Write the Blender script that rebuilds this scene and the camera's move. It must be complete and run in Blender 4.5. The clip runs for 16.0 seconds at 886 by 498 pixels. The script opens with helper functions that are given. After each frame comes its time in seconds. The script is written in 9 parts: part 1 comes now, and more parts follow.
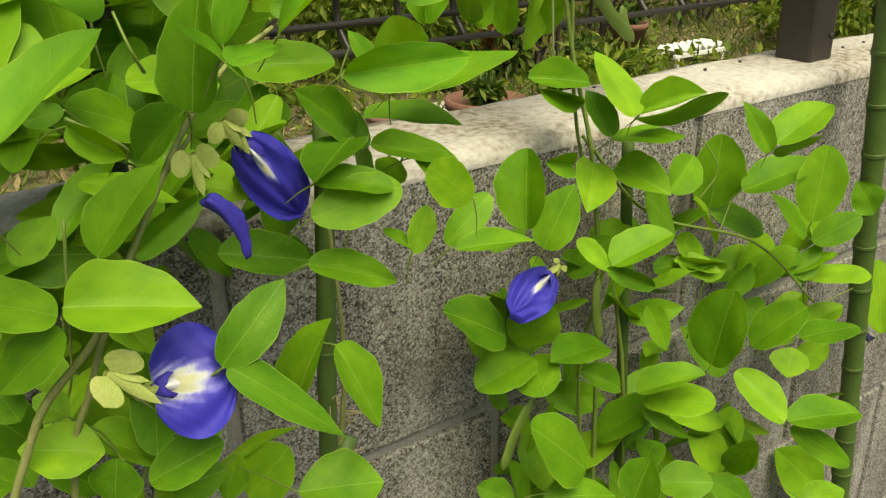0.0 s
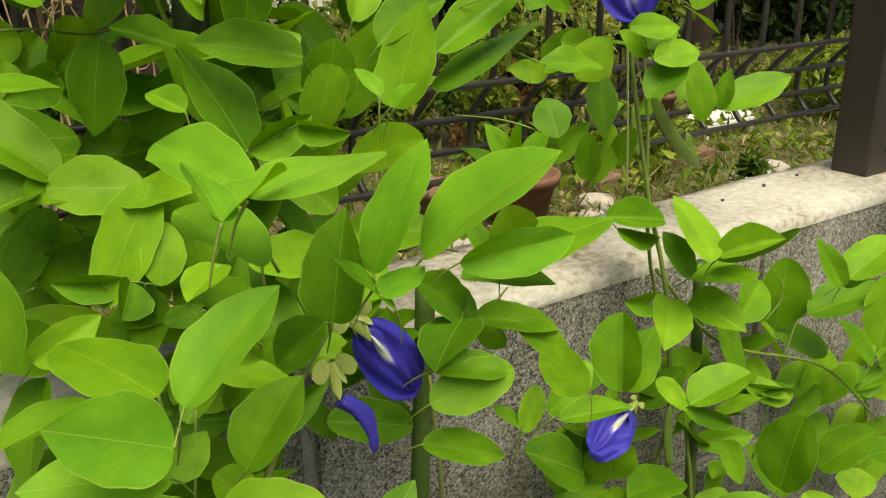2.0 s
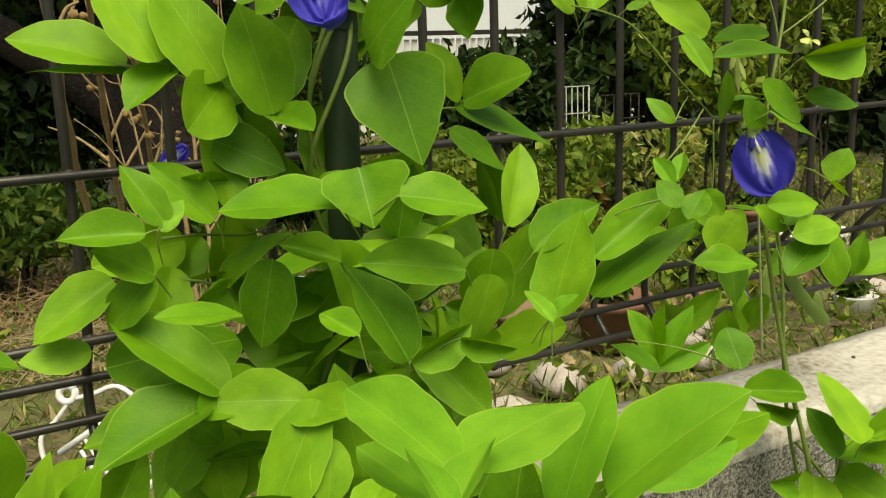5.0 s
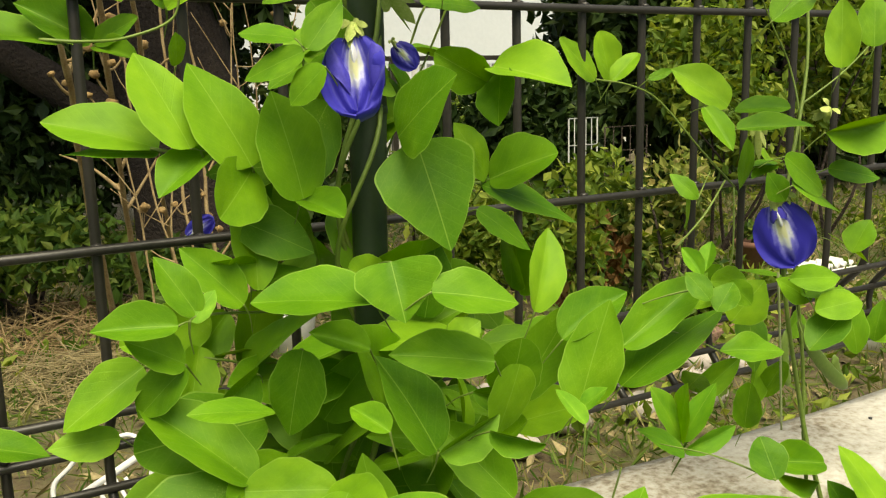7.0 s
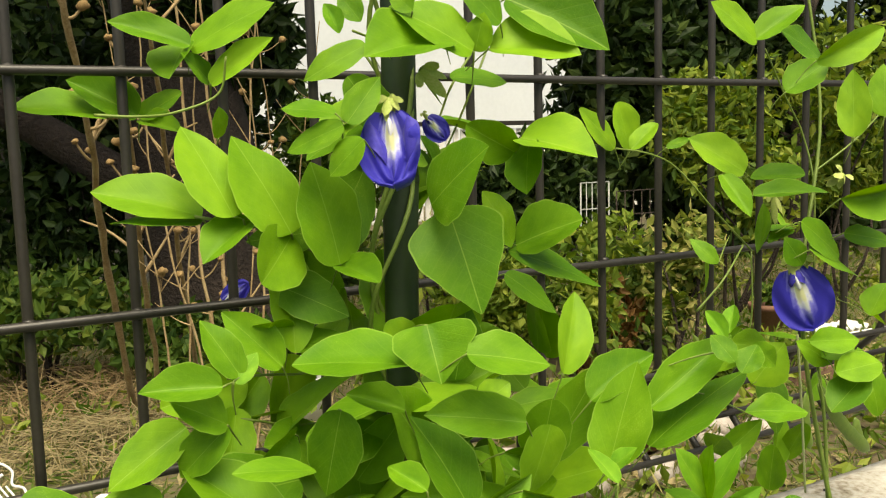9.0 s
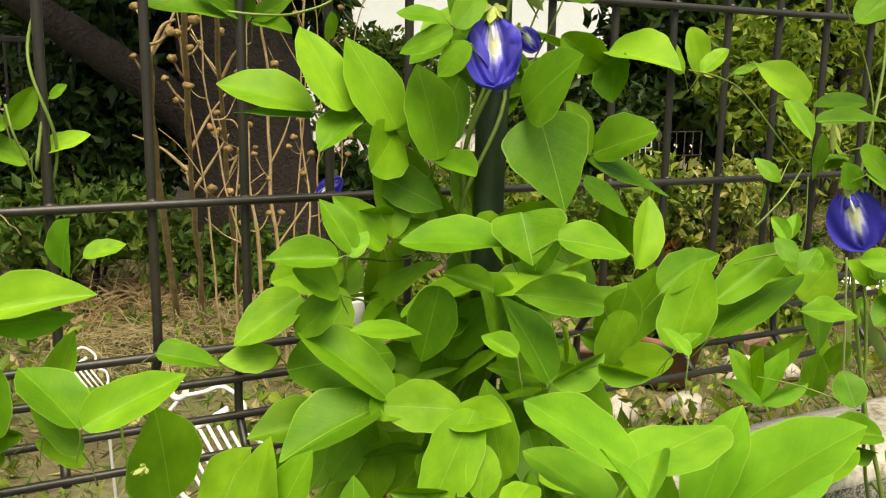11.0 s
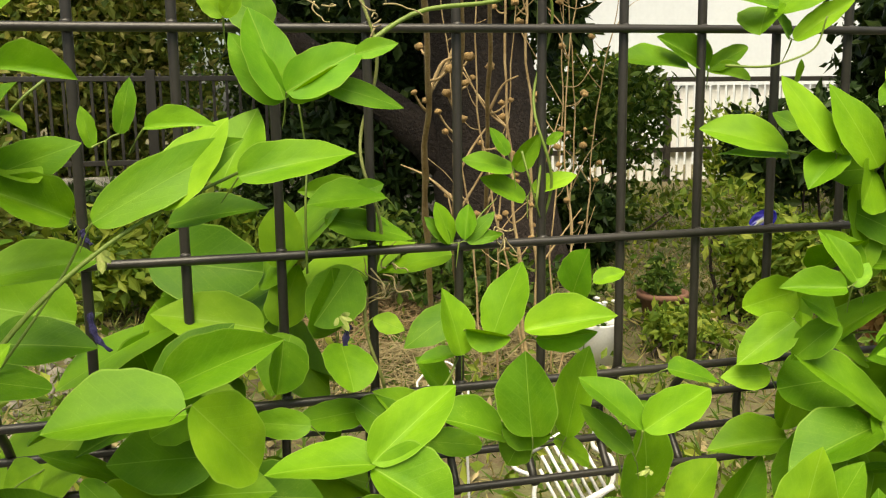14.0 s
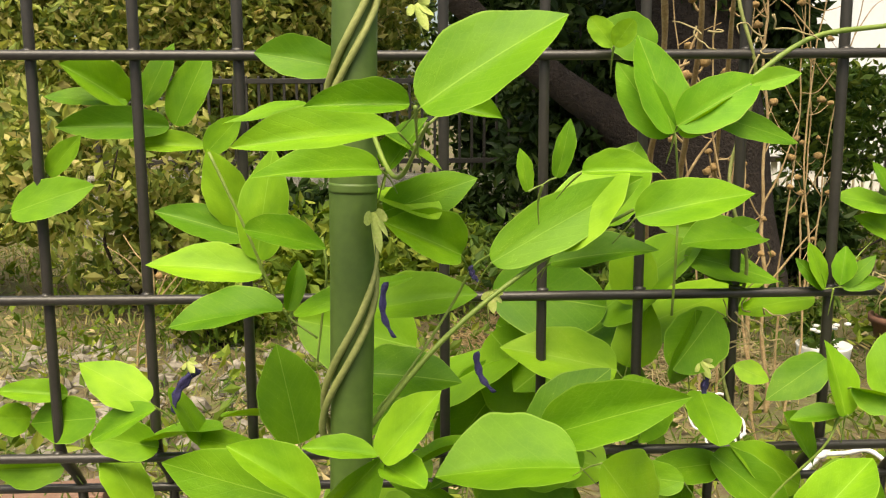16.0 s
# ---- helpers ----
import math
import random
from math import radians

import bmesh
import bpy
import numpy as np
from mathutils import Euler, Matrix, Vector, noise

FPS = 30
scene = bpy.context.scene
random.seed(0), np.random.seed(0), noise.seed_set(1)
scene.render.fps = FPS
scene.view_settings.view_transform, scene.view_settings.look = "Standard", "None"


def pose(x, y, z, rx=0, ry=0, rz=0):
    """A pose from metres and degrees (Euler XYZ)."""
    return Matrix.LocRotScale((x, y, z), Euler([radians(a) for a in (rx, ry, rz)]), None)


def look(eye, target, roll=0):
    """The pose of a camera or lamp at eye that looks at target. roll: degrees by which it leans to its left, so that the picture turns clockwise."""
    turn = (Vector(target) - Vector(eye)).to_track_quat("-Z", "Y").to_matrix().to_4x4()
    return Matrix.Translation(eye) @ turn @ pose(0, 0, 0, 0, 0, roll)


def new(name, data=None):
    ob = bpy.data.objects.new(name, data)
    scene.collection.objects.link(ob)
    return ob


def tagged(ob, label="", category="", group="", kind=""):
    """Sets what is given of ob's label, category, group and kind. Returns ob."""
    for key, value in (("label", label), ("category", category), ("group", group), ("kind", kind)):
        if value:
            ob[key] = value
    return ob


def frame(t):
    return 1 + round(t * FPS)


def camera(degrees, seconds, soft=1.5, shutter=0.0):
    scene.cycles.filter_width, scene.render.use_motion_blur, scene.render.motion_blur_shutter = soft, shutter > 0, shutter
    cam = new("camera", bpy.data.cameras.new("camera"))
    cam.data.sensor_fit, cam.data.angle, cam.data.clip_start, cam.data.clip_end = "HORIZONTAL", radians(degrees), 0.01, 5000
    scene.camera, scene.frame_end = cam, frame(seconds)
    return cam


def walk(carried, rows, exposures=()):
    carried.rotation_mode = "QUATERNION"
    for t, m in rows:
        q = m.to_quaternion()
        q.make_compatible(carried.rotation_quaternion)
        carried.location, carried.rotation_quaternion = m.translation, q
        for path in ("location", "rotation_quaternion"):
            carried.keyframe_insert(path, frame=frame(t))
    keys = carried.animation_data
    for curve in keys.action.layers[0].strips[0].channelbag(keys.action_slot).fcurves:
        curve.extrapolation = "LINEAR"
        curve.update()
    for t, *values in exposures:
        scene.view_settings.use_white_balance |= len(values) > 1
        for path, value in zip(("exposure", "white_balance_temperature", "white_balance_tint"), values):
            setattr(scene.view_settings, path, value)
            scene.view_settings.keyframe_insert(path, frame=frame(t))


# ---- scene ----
cam = camera(52.9, 16.0, 1.2)
PATH = [
    (0, (0.136, -0.514, 0.957), (1.234, 0.972, 0.19), -0.4),
    (0.5, (0.129, -0.5, 0.967), (1.219, 1.005, 0.228), -0.5),
    (1, (0.123, -0.5, 0.983), (1.218, 1.021, 0.284), -0.9),
    (1.5, (0.113, -0.492, 0.996), (1.213, 1.038, 0.326), -1.1),
    (2, (0.111, -0.486, 1.01), (1.197, 1.06, 0.354), -0.4),
    (2.5, (0.097, -0.468, 1.015), (1.212, 1.079, 0.413), -0.7),
    (3, (0.09, -0.457, 1.026), (1.12, 1.153, 0.438), -1.5),
    (3.5, (0.091, -0.461, 1.035), (1.065, 1.198, 0.488), -2.2),
    (4, (0.092, -0.464, 1.041), (1.064, 1.221, 0.578), -2.3),
    (6.5, (0.086, -0.451, 1.068), (1.068, 1.247, 0.676), -1.7),
    (7, (0.084, -0.451, 1.077), (1.061, 1.254, 0.707), -1.4),
    (7.5, (0.077, -0.449, 1.081), (1.065, 1.255, 0.736), -1.1),
    (8, (0.076, -0.452, 1.087), (1.058, 1.267, 0.801), -1.4),
    (8.5, (0.07, -0.455, 1.088), (1.054, 1.269, 0.844), -1.2),
    (9, (0.069, -0.459, 1.08), (1.039, 1.275, 0.851), -1.6),
    (9.5, (0.068, -0.452, 1.076), (1.014, 1.285, 0.781), -0.8),
    (12, (-0.02, -0.501, 1.063), (0.841, 1.265, 0.688), 1.4),
    (12.5, (-0.038, -0.495, 1.064), (0.748, 1.303, 0.678), 0.7),
    (13, (-0.057, -0.485, 1.073), (0.595, 1.363, 0.672), -0.0),
    (13.5, (-0.086, -0.489, 1.064), (0.456, 1.41, 0.75), -1.0),
    (14, (-0.129, -0.481, 1.078), (0.344, 1.436, 0.762), -0.8),
    (14.5, (-0.16, -0.468, 1.098), (0.205, 1.469, 0.757), -0.5),
    (15, (-0.188, -0.455, 1.101), (0.071, 1.501, 0.779), 0.5),
    (15.5, (-0.204, -0.445, 1.105), (-0.083, 1.524, 0.777), -0.0),
    (16, (-0.216, -0.442, 1.094), (-0.148, 1.533, 0.782), -0.3),
]
EXPOSURE = [(0.0, 0.80, 7800, 0), (3.5, 0.70, 7800, -1), (7.0, 0.92, 7800, 0), (9.5, 1.05, 7800, 4), (12.5, 1.12, 7800, 1), (13.5, 1.06, 7800, 2), (14.5, 1.28, 7800, 6), (16.0, 1.32, 7800, 8)]
walk(cam, [(t, look(eye, target, roll)) for t, eye, target, roll in PATH], EXPOSURE)

# ---- light ----
world = bpy.data.worlds.new("overcast_sky")
scene.world = world
world.use_nodes = True
wt = world.node_tree
sky = wt.nodes.new("ShaderNodeTexSky")
sky.sky_type, sky.sun_disc = "NISHITA", False
SUN_ELEV, SUN_ROT = radians(62), radians(196)
sky.sun_elevation, sky.sun_rotation, sky.dust_density, sky.air_density = SUN_ELEV, SUN_ROT, 4.0, 1.0
wt.nodes["Background"].inputs["Strength"].default_value = 0.092
wt.links.new(sky.outputs["Color"], wt.nodes["Background"].inputs["Color"])
sun = new("sun", bpy.data.lights.new("sun", "SUN"))
sun.data.energy, sun.data.angle, sun.data.color = 2.7, radians(48), (1.0, 0.95, 0.86)
sun.matrix_world = look((-0.75, -2.6, 5.2), (0, 0, 0))


# ---- materials ----
def material(name):
    m = bpy.data.materials.new(name)
    m.use_nodes = True
    return m, m.node_tree.nodes, m.node_tree.links, m.node_tree.nodes["Principled BSDF"]


def math_node(n, l, op, a, b=None, c=None):
    k = n.new("ShaderNodeMath")
    k.operation = op
    for i, v in enumerate((a, b, c)):
        if v is None:
            continue
        if isinstance(v, (int, float)):
            k.inputs[i].default_value = v
        else:
            l.new(v, k.inputs[i])
    return k.outputs[0]


def ramp(n, l, fac, stops):
    r = n.new("ShaderNodeValToRGB")
    while len(r.color_ramp.elements) < len(stops):
        r.color_ramp.elements.new(0.5)
    for e, (p, c) in zip(r.color_ramp.elements, stops):
        e.position, e.color = p, (*c, 1)
    l.new(fac, r.inputs["Fac"])
    return r.outputs["Color"]


def noise_tex(n, l, scale, detail=4.0, rough=0.6, coord="Object"):
    tc = n.new("ShaderNodeTexCoord")
    t = n.new("ShaderNodeTexNoise")
    t.inputs["Scale"].default_value, t.inputs["Detail"].default_value, t.inputs["Roughness"].default_value = scale, detail, rough
    if coord == "World":
        g = n.new("ShaderNodeNewGeometry")
        l.new(g.outputs["Position"], t.inputs["Vector"])
    else:
        l.new(tc.outputs[coord], t.inputs["Vector"])
    return t.outputs["Fac"]


def bump(n, l, p, height, strength, distance):
    b = n.new("ShaderNodeBump")
    b.inputs["Strength"].default_value, b.inputs["Distance"].default_value = strength, distance
    l.new(height, b.inputs["Height"])
    l.new(b.outputs["Normal"], p.inputs["Normal"])


def mix_rgb(n, l, fac, a, b, mode="MIX"):
    k = n.new("ShaderNodeMix")
    k.data_type, k.blend_type = "RGBA", mode
    for sock, v in ((k.inputs[0], fac), (k.inputs[6], a), (k.inputs[7], b)):
        if isinstance(v, (int, float)):
            sock.default_value = v
        elif isinstance(v, tuple):
            sock.default_value = (*v, 1)
        else:
            l.new(v, sock)
    return k.outputs[2]


def grainy(name, stops, scale, rough=0.8, bump_by=0.4, bump_dist=0.002, fine=None, coord="World", metal=0.0):
    """A surface whose colour runs through the stops, by coarse noise mixed with fine noise."""
    m, n, l, p = material(name)
    a = noise_tex(n, l, scale, 5.0, 0.65, coord)
    b = noise_tex(n, l, fine or scale * 9, 3.0, 0.6, coord)
    f = math_node(n, l, "ADD", math_node(n, l, "MULTIPLY", a, 0.55), math_node(n, l, "MULTIPLY", b, 0.45))
    l.new(ramp(n, l, f, stops), p.inputs["Base Color"])
    p.inputs["Roughness"].default_value, p.inputs["Metallic"].default_value = rough, metal
    bump(n, l, p, b, bump_by, bump_dist)
    return m


def leafy(name, stops, gloss=0.45, trans=0.35, veins=None, per_island=False):
    """Thin leaf tissue: each leaf takes its own green from the stops; soft blotches, and on large leaves veins and a thin pale rim."""
    m, n, l, p = material(name)
    out = n["Material Output"]
    if per_island:
        rnd = n.new("ShaderNodeNewGeometry").outputs["Random Per Island"]
    else:
        rnd = n.new("ShaderNodeObjectInfo").outputs["Random"]
    col = ramp(n, l, rnd, stops)
    tc = n.new("ShaderNodeTexCoord")
    shift = n.new("ShaderNodeVectorMath")
    shift.operation = "ADD"
    l.new(tc.outputs["Object"], shift.inputs[0])
    l.new(math_node(n, l, "MULTIPLY", rnd, 90.0), shift.inputs[1])
    blot = n.new("ShaderNodeTexNoise")
    blot.inputs["Scale"].default_value, blot.inputs["Detail"].default_value = (2.6, 5.0) if veins else (14.0, 3.0)
    l.new(shift.outputs[0], blot.inputs["Vector"])
    soft = blot.outputs["Fac"]
    hsv = n.new("ShaderNodeHueSaturation")
    l.new(math_node(n, l, "ADD", math_node(n, l, "MULTIPLY", soft, 0.8), 0.60), hsv.inputs["Value"])
    l.new(math_node(n, l, "ADD", math_node(n, l, "MULTIPLY", soft, -0.030), 0.515), hsv.inputs["Hue"])
    l.new(col, hsv.inputs["Color"])
    col = hsv.outputs["Color"]
    if veins:
        s = n.new("ShaderNodeSeparateXYZ")
        l.new(tc.outputs["Object"], s.inputs[0])
        ax = math_node(n, l, "ABSOLUTE", s.outputs[0])
        mid = math_node(n, l, "LESS_THAN", ax, 0.0065)
        wob = math_node(n, l, "MULTIPLY", soft, 0.06)
        run = math_node(n, l, "ADD", math_node(n, l, "SUBTRACT", s.outputs[1], math_node(n, l, "MULTIPLY", ax, 0.85)), wob)
        tooth = math_node(n, l, "ABSOLUTE", math_node(n, l, "SUBTRACT", math_node(n, l, "FRACT", math_node(n, l, "MULTIPLY", run, 6.5)), 0.5))
        side = math_node(n, l, "MULTIPLY", math_node(n, l, "SUBTRACT", 1.0, math_node(n, l, "MINIMUM", math_node(n, l, "DIVIDE", tooth, 0.07), 1.0)), 0.085)
        net = n.new("ShaderNodeTexVoronoi")
        net.feature = "DISTANCE_TO_EDGE"
        net.inputs["Scale"].default_value = 22
        l.new(shift.outputs[0], net.inputs["Vector"])
        fine = math_node(n, l, "MULTIPLY", math_node(n, l, "LESS_THAN", net.outputs["Distance"], 0.035), 0.06)
        at = n.new("ShaderNodeAttribute")
        at.attribute_name = "rim"
        rim = math_node(n, l, "MULTIPLY", math_node(n, l, "GREATER_THAN", at.outputs["Fac"], 0.965), 0.40)
        v = math_node(n, l, "MAXIMUM", math_node(n, l, "MULTIPLY", mid, 0.40), math_node(n, l, "MAXIMUM", side, fine))
        fleck = noise_tex(n, l, 60.0, 2.0)
        fleck = math_node(n, l, "MULTIPLY", math_node(n, l, "GREATER_THAN", math_node(n, l, "MULTIPLY", fleck, soft), 0.415), 0.3)
        col = mix_rgb(n, l, math_node(n, l, "MAXIMUM", v, math_node(n, l, "MAXIMUM", rim, fleck)), col, veins)
        bump(n, l, p, math_node(n, l, "ADD", math_node(n, l, "MULTIPLY", v, -1.2), math_node(n, l, "MULTIPLY", soft, 1.4)), 0.35, 0.0015)
    l.new(col, p.inputs["Base Color"])
    p.inputs["Roughness"].default_value = gloss
    p.inputs["Specular IOR Level"].default_value = 0.16
    tr = n.new("ShaderNodeBsdfTranslucent")
    hs = n.new("ShaderNodeHueSaturation")
    hs.inputs["Hue"].default_value, hs.inputs["Saturation"].default_value, hs.inputs["Value"].default_value = 0.488, 1.1, 1.2
    l.new(col, hs.inputs["Color"])
    l.new(hs.outputs["Color"], tr.inputs["Color"])
    mx = n.new("ShaderNodeMixShader")
    mx.inputs[0].default_value = trans
    l.new(p.outputs[0], mx.inputs[1])
    l.new(tr.outputs[0], mx.inputs[2])
    l.new(mx.outputs[0], out.inputs["Surface"])
    return m


def speckled(name):
    """Split-faced concrete: pale and dark grains of about 2 mm, with darker streaks that run down it."""
    m, n, l, p = material(name)
    g = n.new("ShaderNodeNewGeometry")
    v = n.new("ShaderNodeTexVoronoi")
    v.inputs["Scale"].default_value = 760
    l.new(g.outputs["Position"], v.inputs["Vector"])
    s = n.new("ShaderNodeSeparateColor")
    l.new(v.outputs["Color"], s.inputs["Color"])
    mp = n.new("ShaderNodeMapping")
    mp.inputs["Scale"].default_value = (1.0, 1.0, 0.22)
    l.new(g.outputs["Position"], mp.inputs["Vector"])
    streak = n.new("ShaderNodeTexNoise")
    streak.inputs["Scale"].default_value, streak.inputs["Detail"].default_value, streak.inputs["Roughness"].default_value = 22.0, 5.0, 0.65
    l.new(mp.outputs["Vector"], streak.inputs["Vector"])
    stain = noise_tex(n, l, 4.0, 4.0, 0.6, "World")
    fine = noise_tex(n, l, 170.0, 4.0, 0.75, "World")
    f = math_node(n, l, "ADD", math_node(n, l, "MULTIPLY", s.outputs[0], 0.26), math_node(n, l, "ADD", math_node(n, l, "MULTIPLY", streak.outputs["Fac"], 0.40), math_node(n, l, "MULTIPLY", fine, 0.40)))
    col = ramp(n, l, f, [(0.38, (0.034, 0.031, 0.024)), (0.49, (0.165, 0.157, 0.132)), (0.60, (0.31, 0.298, 0.258)), (0.74, (0.50, 0.485, 0.435))])
    col = mix_rgb(n, l, math_node(n, l, "MULTIPLY", math_node(n, l, "GREATER_THAN", stain, 0.58), 0.25), col, (0.16, 0.135, 0.09))
    l.new(col, p.inputs["Base Color"])
    p.inputs["Roughness"].default_value = 0.95
    bump(n, l, p, math_node(n, l, "ADD", math_node(n, l, "MULTIPLY", fine, 1.3), math_node(n, l, "MULTIPLY", s.outputs[0], 0.25)), 0.8, 0.0022)
    return m


M_CONCRETE = speckled("rough_concrete")
M_MORTAR = grainy("mortar", [(0.35, (0.22, 0.21, 0.19)), (0.65, (0.36, 0.345, 0.31))], 30, 0.95, 0.6, 0.002, 400)
M_COPING = grainy("weathered_coping", [(0.34, (0.085, 0.070, 0.048)), (0.43, (0.26, 0.225, 0.165)), (0.50, (0.39, 0.365, 0.31)), (0.60, (0.48, 0.465, 0.415)), (0.75, (0.60, 0.59, 0.55))], 7.0, 0.9, 0.7, 0.003, 150)
M_WIRE = grainy("painted_wire", [(0.3, (0.018, 0.016, 0.013)), (0.7, (0.036, 0.032, 0.026))], 40, 0.38, 0.15, 0.0005)
M_POST = grainy("brown_aluminium", [(0.3, (0.036, 0.029, 0.023)), (0.7, (0.052, 0.042, 0.034))], 30, 0.40, 0.1, 0.0004, metal=0.2)
M_SCREW = grainy("dark_screw", [(0.3, (0.01, 0.01, 0.01)), (0.7, (0.03, 0.03, 0.03))], 90, 0.4)
M_SOIL = grainy("garden_soil", [(0.3, (0.045, 0.032, 0.018)), (0.46, (0.105, 0.080, 0.040)), (0.58, (0.125, 0.130, 0.048)), (0.72, (0.20, 0.165, 0.085))], 2.6, 0.95, 0.8, 0.01, 45)
M_PAVE = grainy("asphalt", [(0.3, (0.035, 0.035, 0.035)), (0.7, (0.075, 0.073, 0.07))], 20, 0.9, 0.6, 0.003, 300)
M_LEAF = leafy("vine_leaf", [(0.0, (0.072, 0.190, 0.008)), (0.3, (0.104, 0.252, 0.010)), (0.7, (0.146, 0.318, 0.014)), (1.0, (0.200, 0.385, 0.020))], 0.46, 0.25, (0.33, 0.50, 0.085))
M_YOUNG = leafy("young_vine_leaf", [(0.0, (0.128, 0.335, 0.018)), (1.0, (0.195, 0.420, 0.032))], 0.5, 0.38, (0.42, 0.54, 0.10))
M_STEM = grainy("vine_stem", [(0.3, (0.10, 0.165, 0.020)), (0.7, (0.19, 0.26, 0.045))], 60, 0.55, 0.3, 0.0006)
M_PALESTEM = grainy("pale_vine_stem", [(0.3, (0.26, 0.30, 0.12)), (0.7, (0.42, 0.45, 0.22))], 60, 0.6, 0.3, 0.0006)
M_OLDSTEM = grainy("woody_vine_stem", [(0.3, (0.13, 0.155, 0.035)), (0.7, (0.27, 0.29, 0.09))], 60, 0.7, 0.4, 0.0008)
M_DARKSTAKE = grainy("dark_green_stake", [(0.3, (0.010, 0.022, 0.006)), (0.7, (0.022, 0.044, 0.012))], 25, 0.5, 0.2, 0.0008)
# white paint greyed down: the tree's shade on the rack is in this colour
M_SHADEDWHITE = grainy("shade_dimmed_white_paint", [(0.3, (0.24, 0.25, 0.23)), (0.7, (0.42, 0.43, 0.40))], 30, 0.7, 0.2, 0.0006)
M_STAKE = grainy("green_coated_stake", [(0.3, (0.046, 0.088, 0.012)), (0.7, (0.078, 0.135, 0.022))], 25, 0.55, 0.2, 0.0008)
M_DRY = grainy("dry_stalk", [(0.3, (0.15, 0.090, 0.036)), (0.5, (0.31, 0.215, 0.100)), (0.7, (0.48, 0.37, 0.20))], 25, 0.85, 0.4, 0.001)
M_SEED = grainy("dry_seed_head", [(0.3, (0.17, 0.095, 0.032)), (0.7, (0.40, 0.27, 0.11))], 90, 0.9, 0.8, 0.002)
M_STRAW = grainy("straw", [(0.3, (0.19, 0.145, 0.065)), (0.7, (0.42, 0.35, 0.18))], 20, 0.9)
M_BARK = grainy("dark_bark", [(0.3, (0.018, 0.013, 0.010)), (0.7, (0.062, 0.043, 0.031))], 12, 0.95, 1.0, 0.02, 70)
M_SHRUB = leafy("shrub_leaf", [(0.0, (0.026, 0.062, 0.010)), (0.7, (0.085, 0.150, 0.024)), (1.0, (0.17, 0.22, 0.04))], 0.5, 0.3, None, True)
# leaf of the shaded planting; part of that shade is in its dark stops
M_DARKLEAF = leafy("dark_shaded_leaf", [(0.0, (0.011, 0.027, 0.006)), (0.8, (0.034, 0.064, 0.014)), (1.0, (0.075, 0.115, 0.024))], 0.45, 0.2, None, True)
M_LIME = leafy("bright_shrub_leaf", [(0.0, (0.06, 0.12, 0.014)), (0.6, (0.17, 0.245, 0.034)), (1.0, (0.30, 0.35, 0.06))], 0.5, 0.4, None, True)
# olive stops are raised: the open light on the left is in the colour
M_OLIVE = leafy("olive_shrub_leaf", [(0.0, (0.06, 0.10, 0.02)), (0.35, (0.19, 0.25, 0.05)), (0.7, (0.34, 0.37, 0.09)), (1.0, (0.52, 0.46, 0.18))], 0.55, 0.4, None, True)
M_GRASS = leafy("grass_blade", [(0.0, (0.05, 0.110, 0.014)), (0.55, (0.125, 0.185, 0.034)), (0.8, (0.20, 0.17, 0.065)), (1.0, (0.33, 0.29, 0.12))], 0.6, 0.3, None, True)
M_TERRA = grainy("terracotta", [(0.3, (0.13, 0.060, 0.038)), (0.7, (0.23, 0.115, 0.072))], 14, 0.85, 0.3, 0.001)
M_WHITE = grainy("white_paint", [(0.3, (0.62, 0.62, 0.60)), (0.7, (0.82, 0.82, 0.80))], 16, 0.5, 0.2, 0.0006)
M_RENDERED = grainy("white_render", [(0.3, (0.54, 0.575, 0.60)), (0.7, (0.62, 0.655, 0.68))], 2, 0.8, 0.2, 0.002)
M_STONE = grainy("pale_stone", [(0.3, (0.24, 0.21, 0.18)), (0.7, (0.52, 0.47, 0.42))], 18, 0.9, 0.5, 0.003)
M_GRAVEL = grainy("dull_gravel", [(0.3, (0.09, 0.078, 0.06)), (0.5, (0.20, 0.18, 0.145)), (0.7, (0.36, 0.33, 0.28))], 9, 0.95, 0.5, 0.003, 70)
M_DRYLEAF = leafy("dry_leaf", [(0.0, (0.16, 0.075, 0.025)), (0.6, (0.36, 0.20, 0.07)), (1.0, (0.55, 0.40, 0.18))], 0.7, 0.25, None, True)
M_BRICK = grainy("red_brick", [(0.3, (0.13, 0.070, 0.048)), (0.7, (0.23, 0.14, 0.10))], 25, 0.9, 0.6, 0.002)
M_POD = grainy("green_pod", [(0.3, (0.10, 0.17, 0.025)), (0.7, (0.18, 0.26, 0.045))], 40, 0.5, 0.2, 0.0006)
M_CALYX = grainy("papery_calyx", [(0.3, (0.24, 0.34, 0.06)), (0.5, (0.38, 0.46, 0.11)), (0.7, (0.52, 0.52, 0.20))], 120, 0.65, 0.4, 0.0008)
M_WITHER = grainy("withered_flower", [(0.3, (0.012, 0.010, 0.055)), (0.7, (0.06, 0.05, 0.17))], 160, 0.85, 0.9, 0.0015)


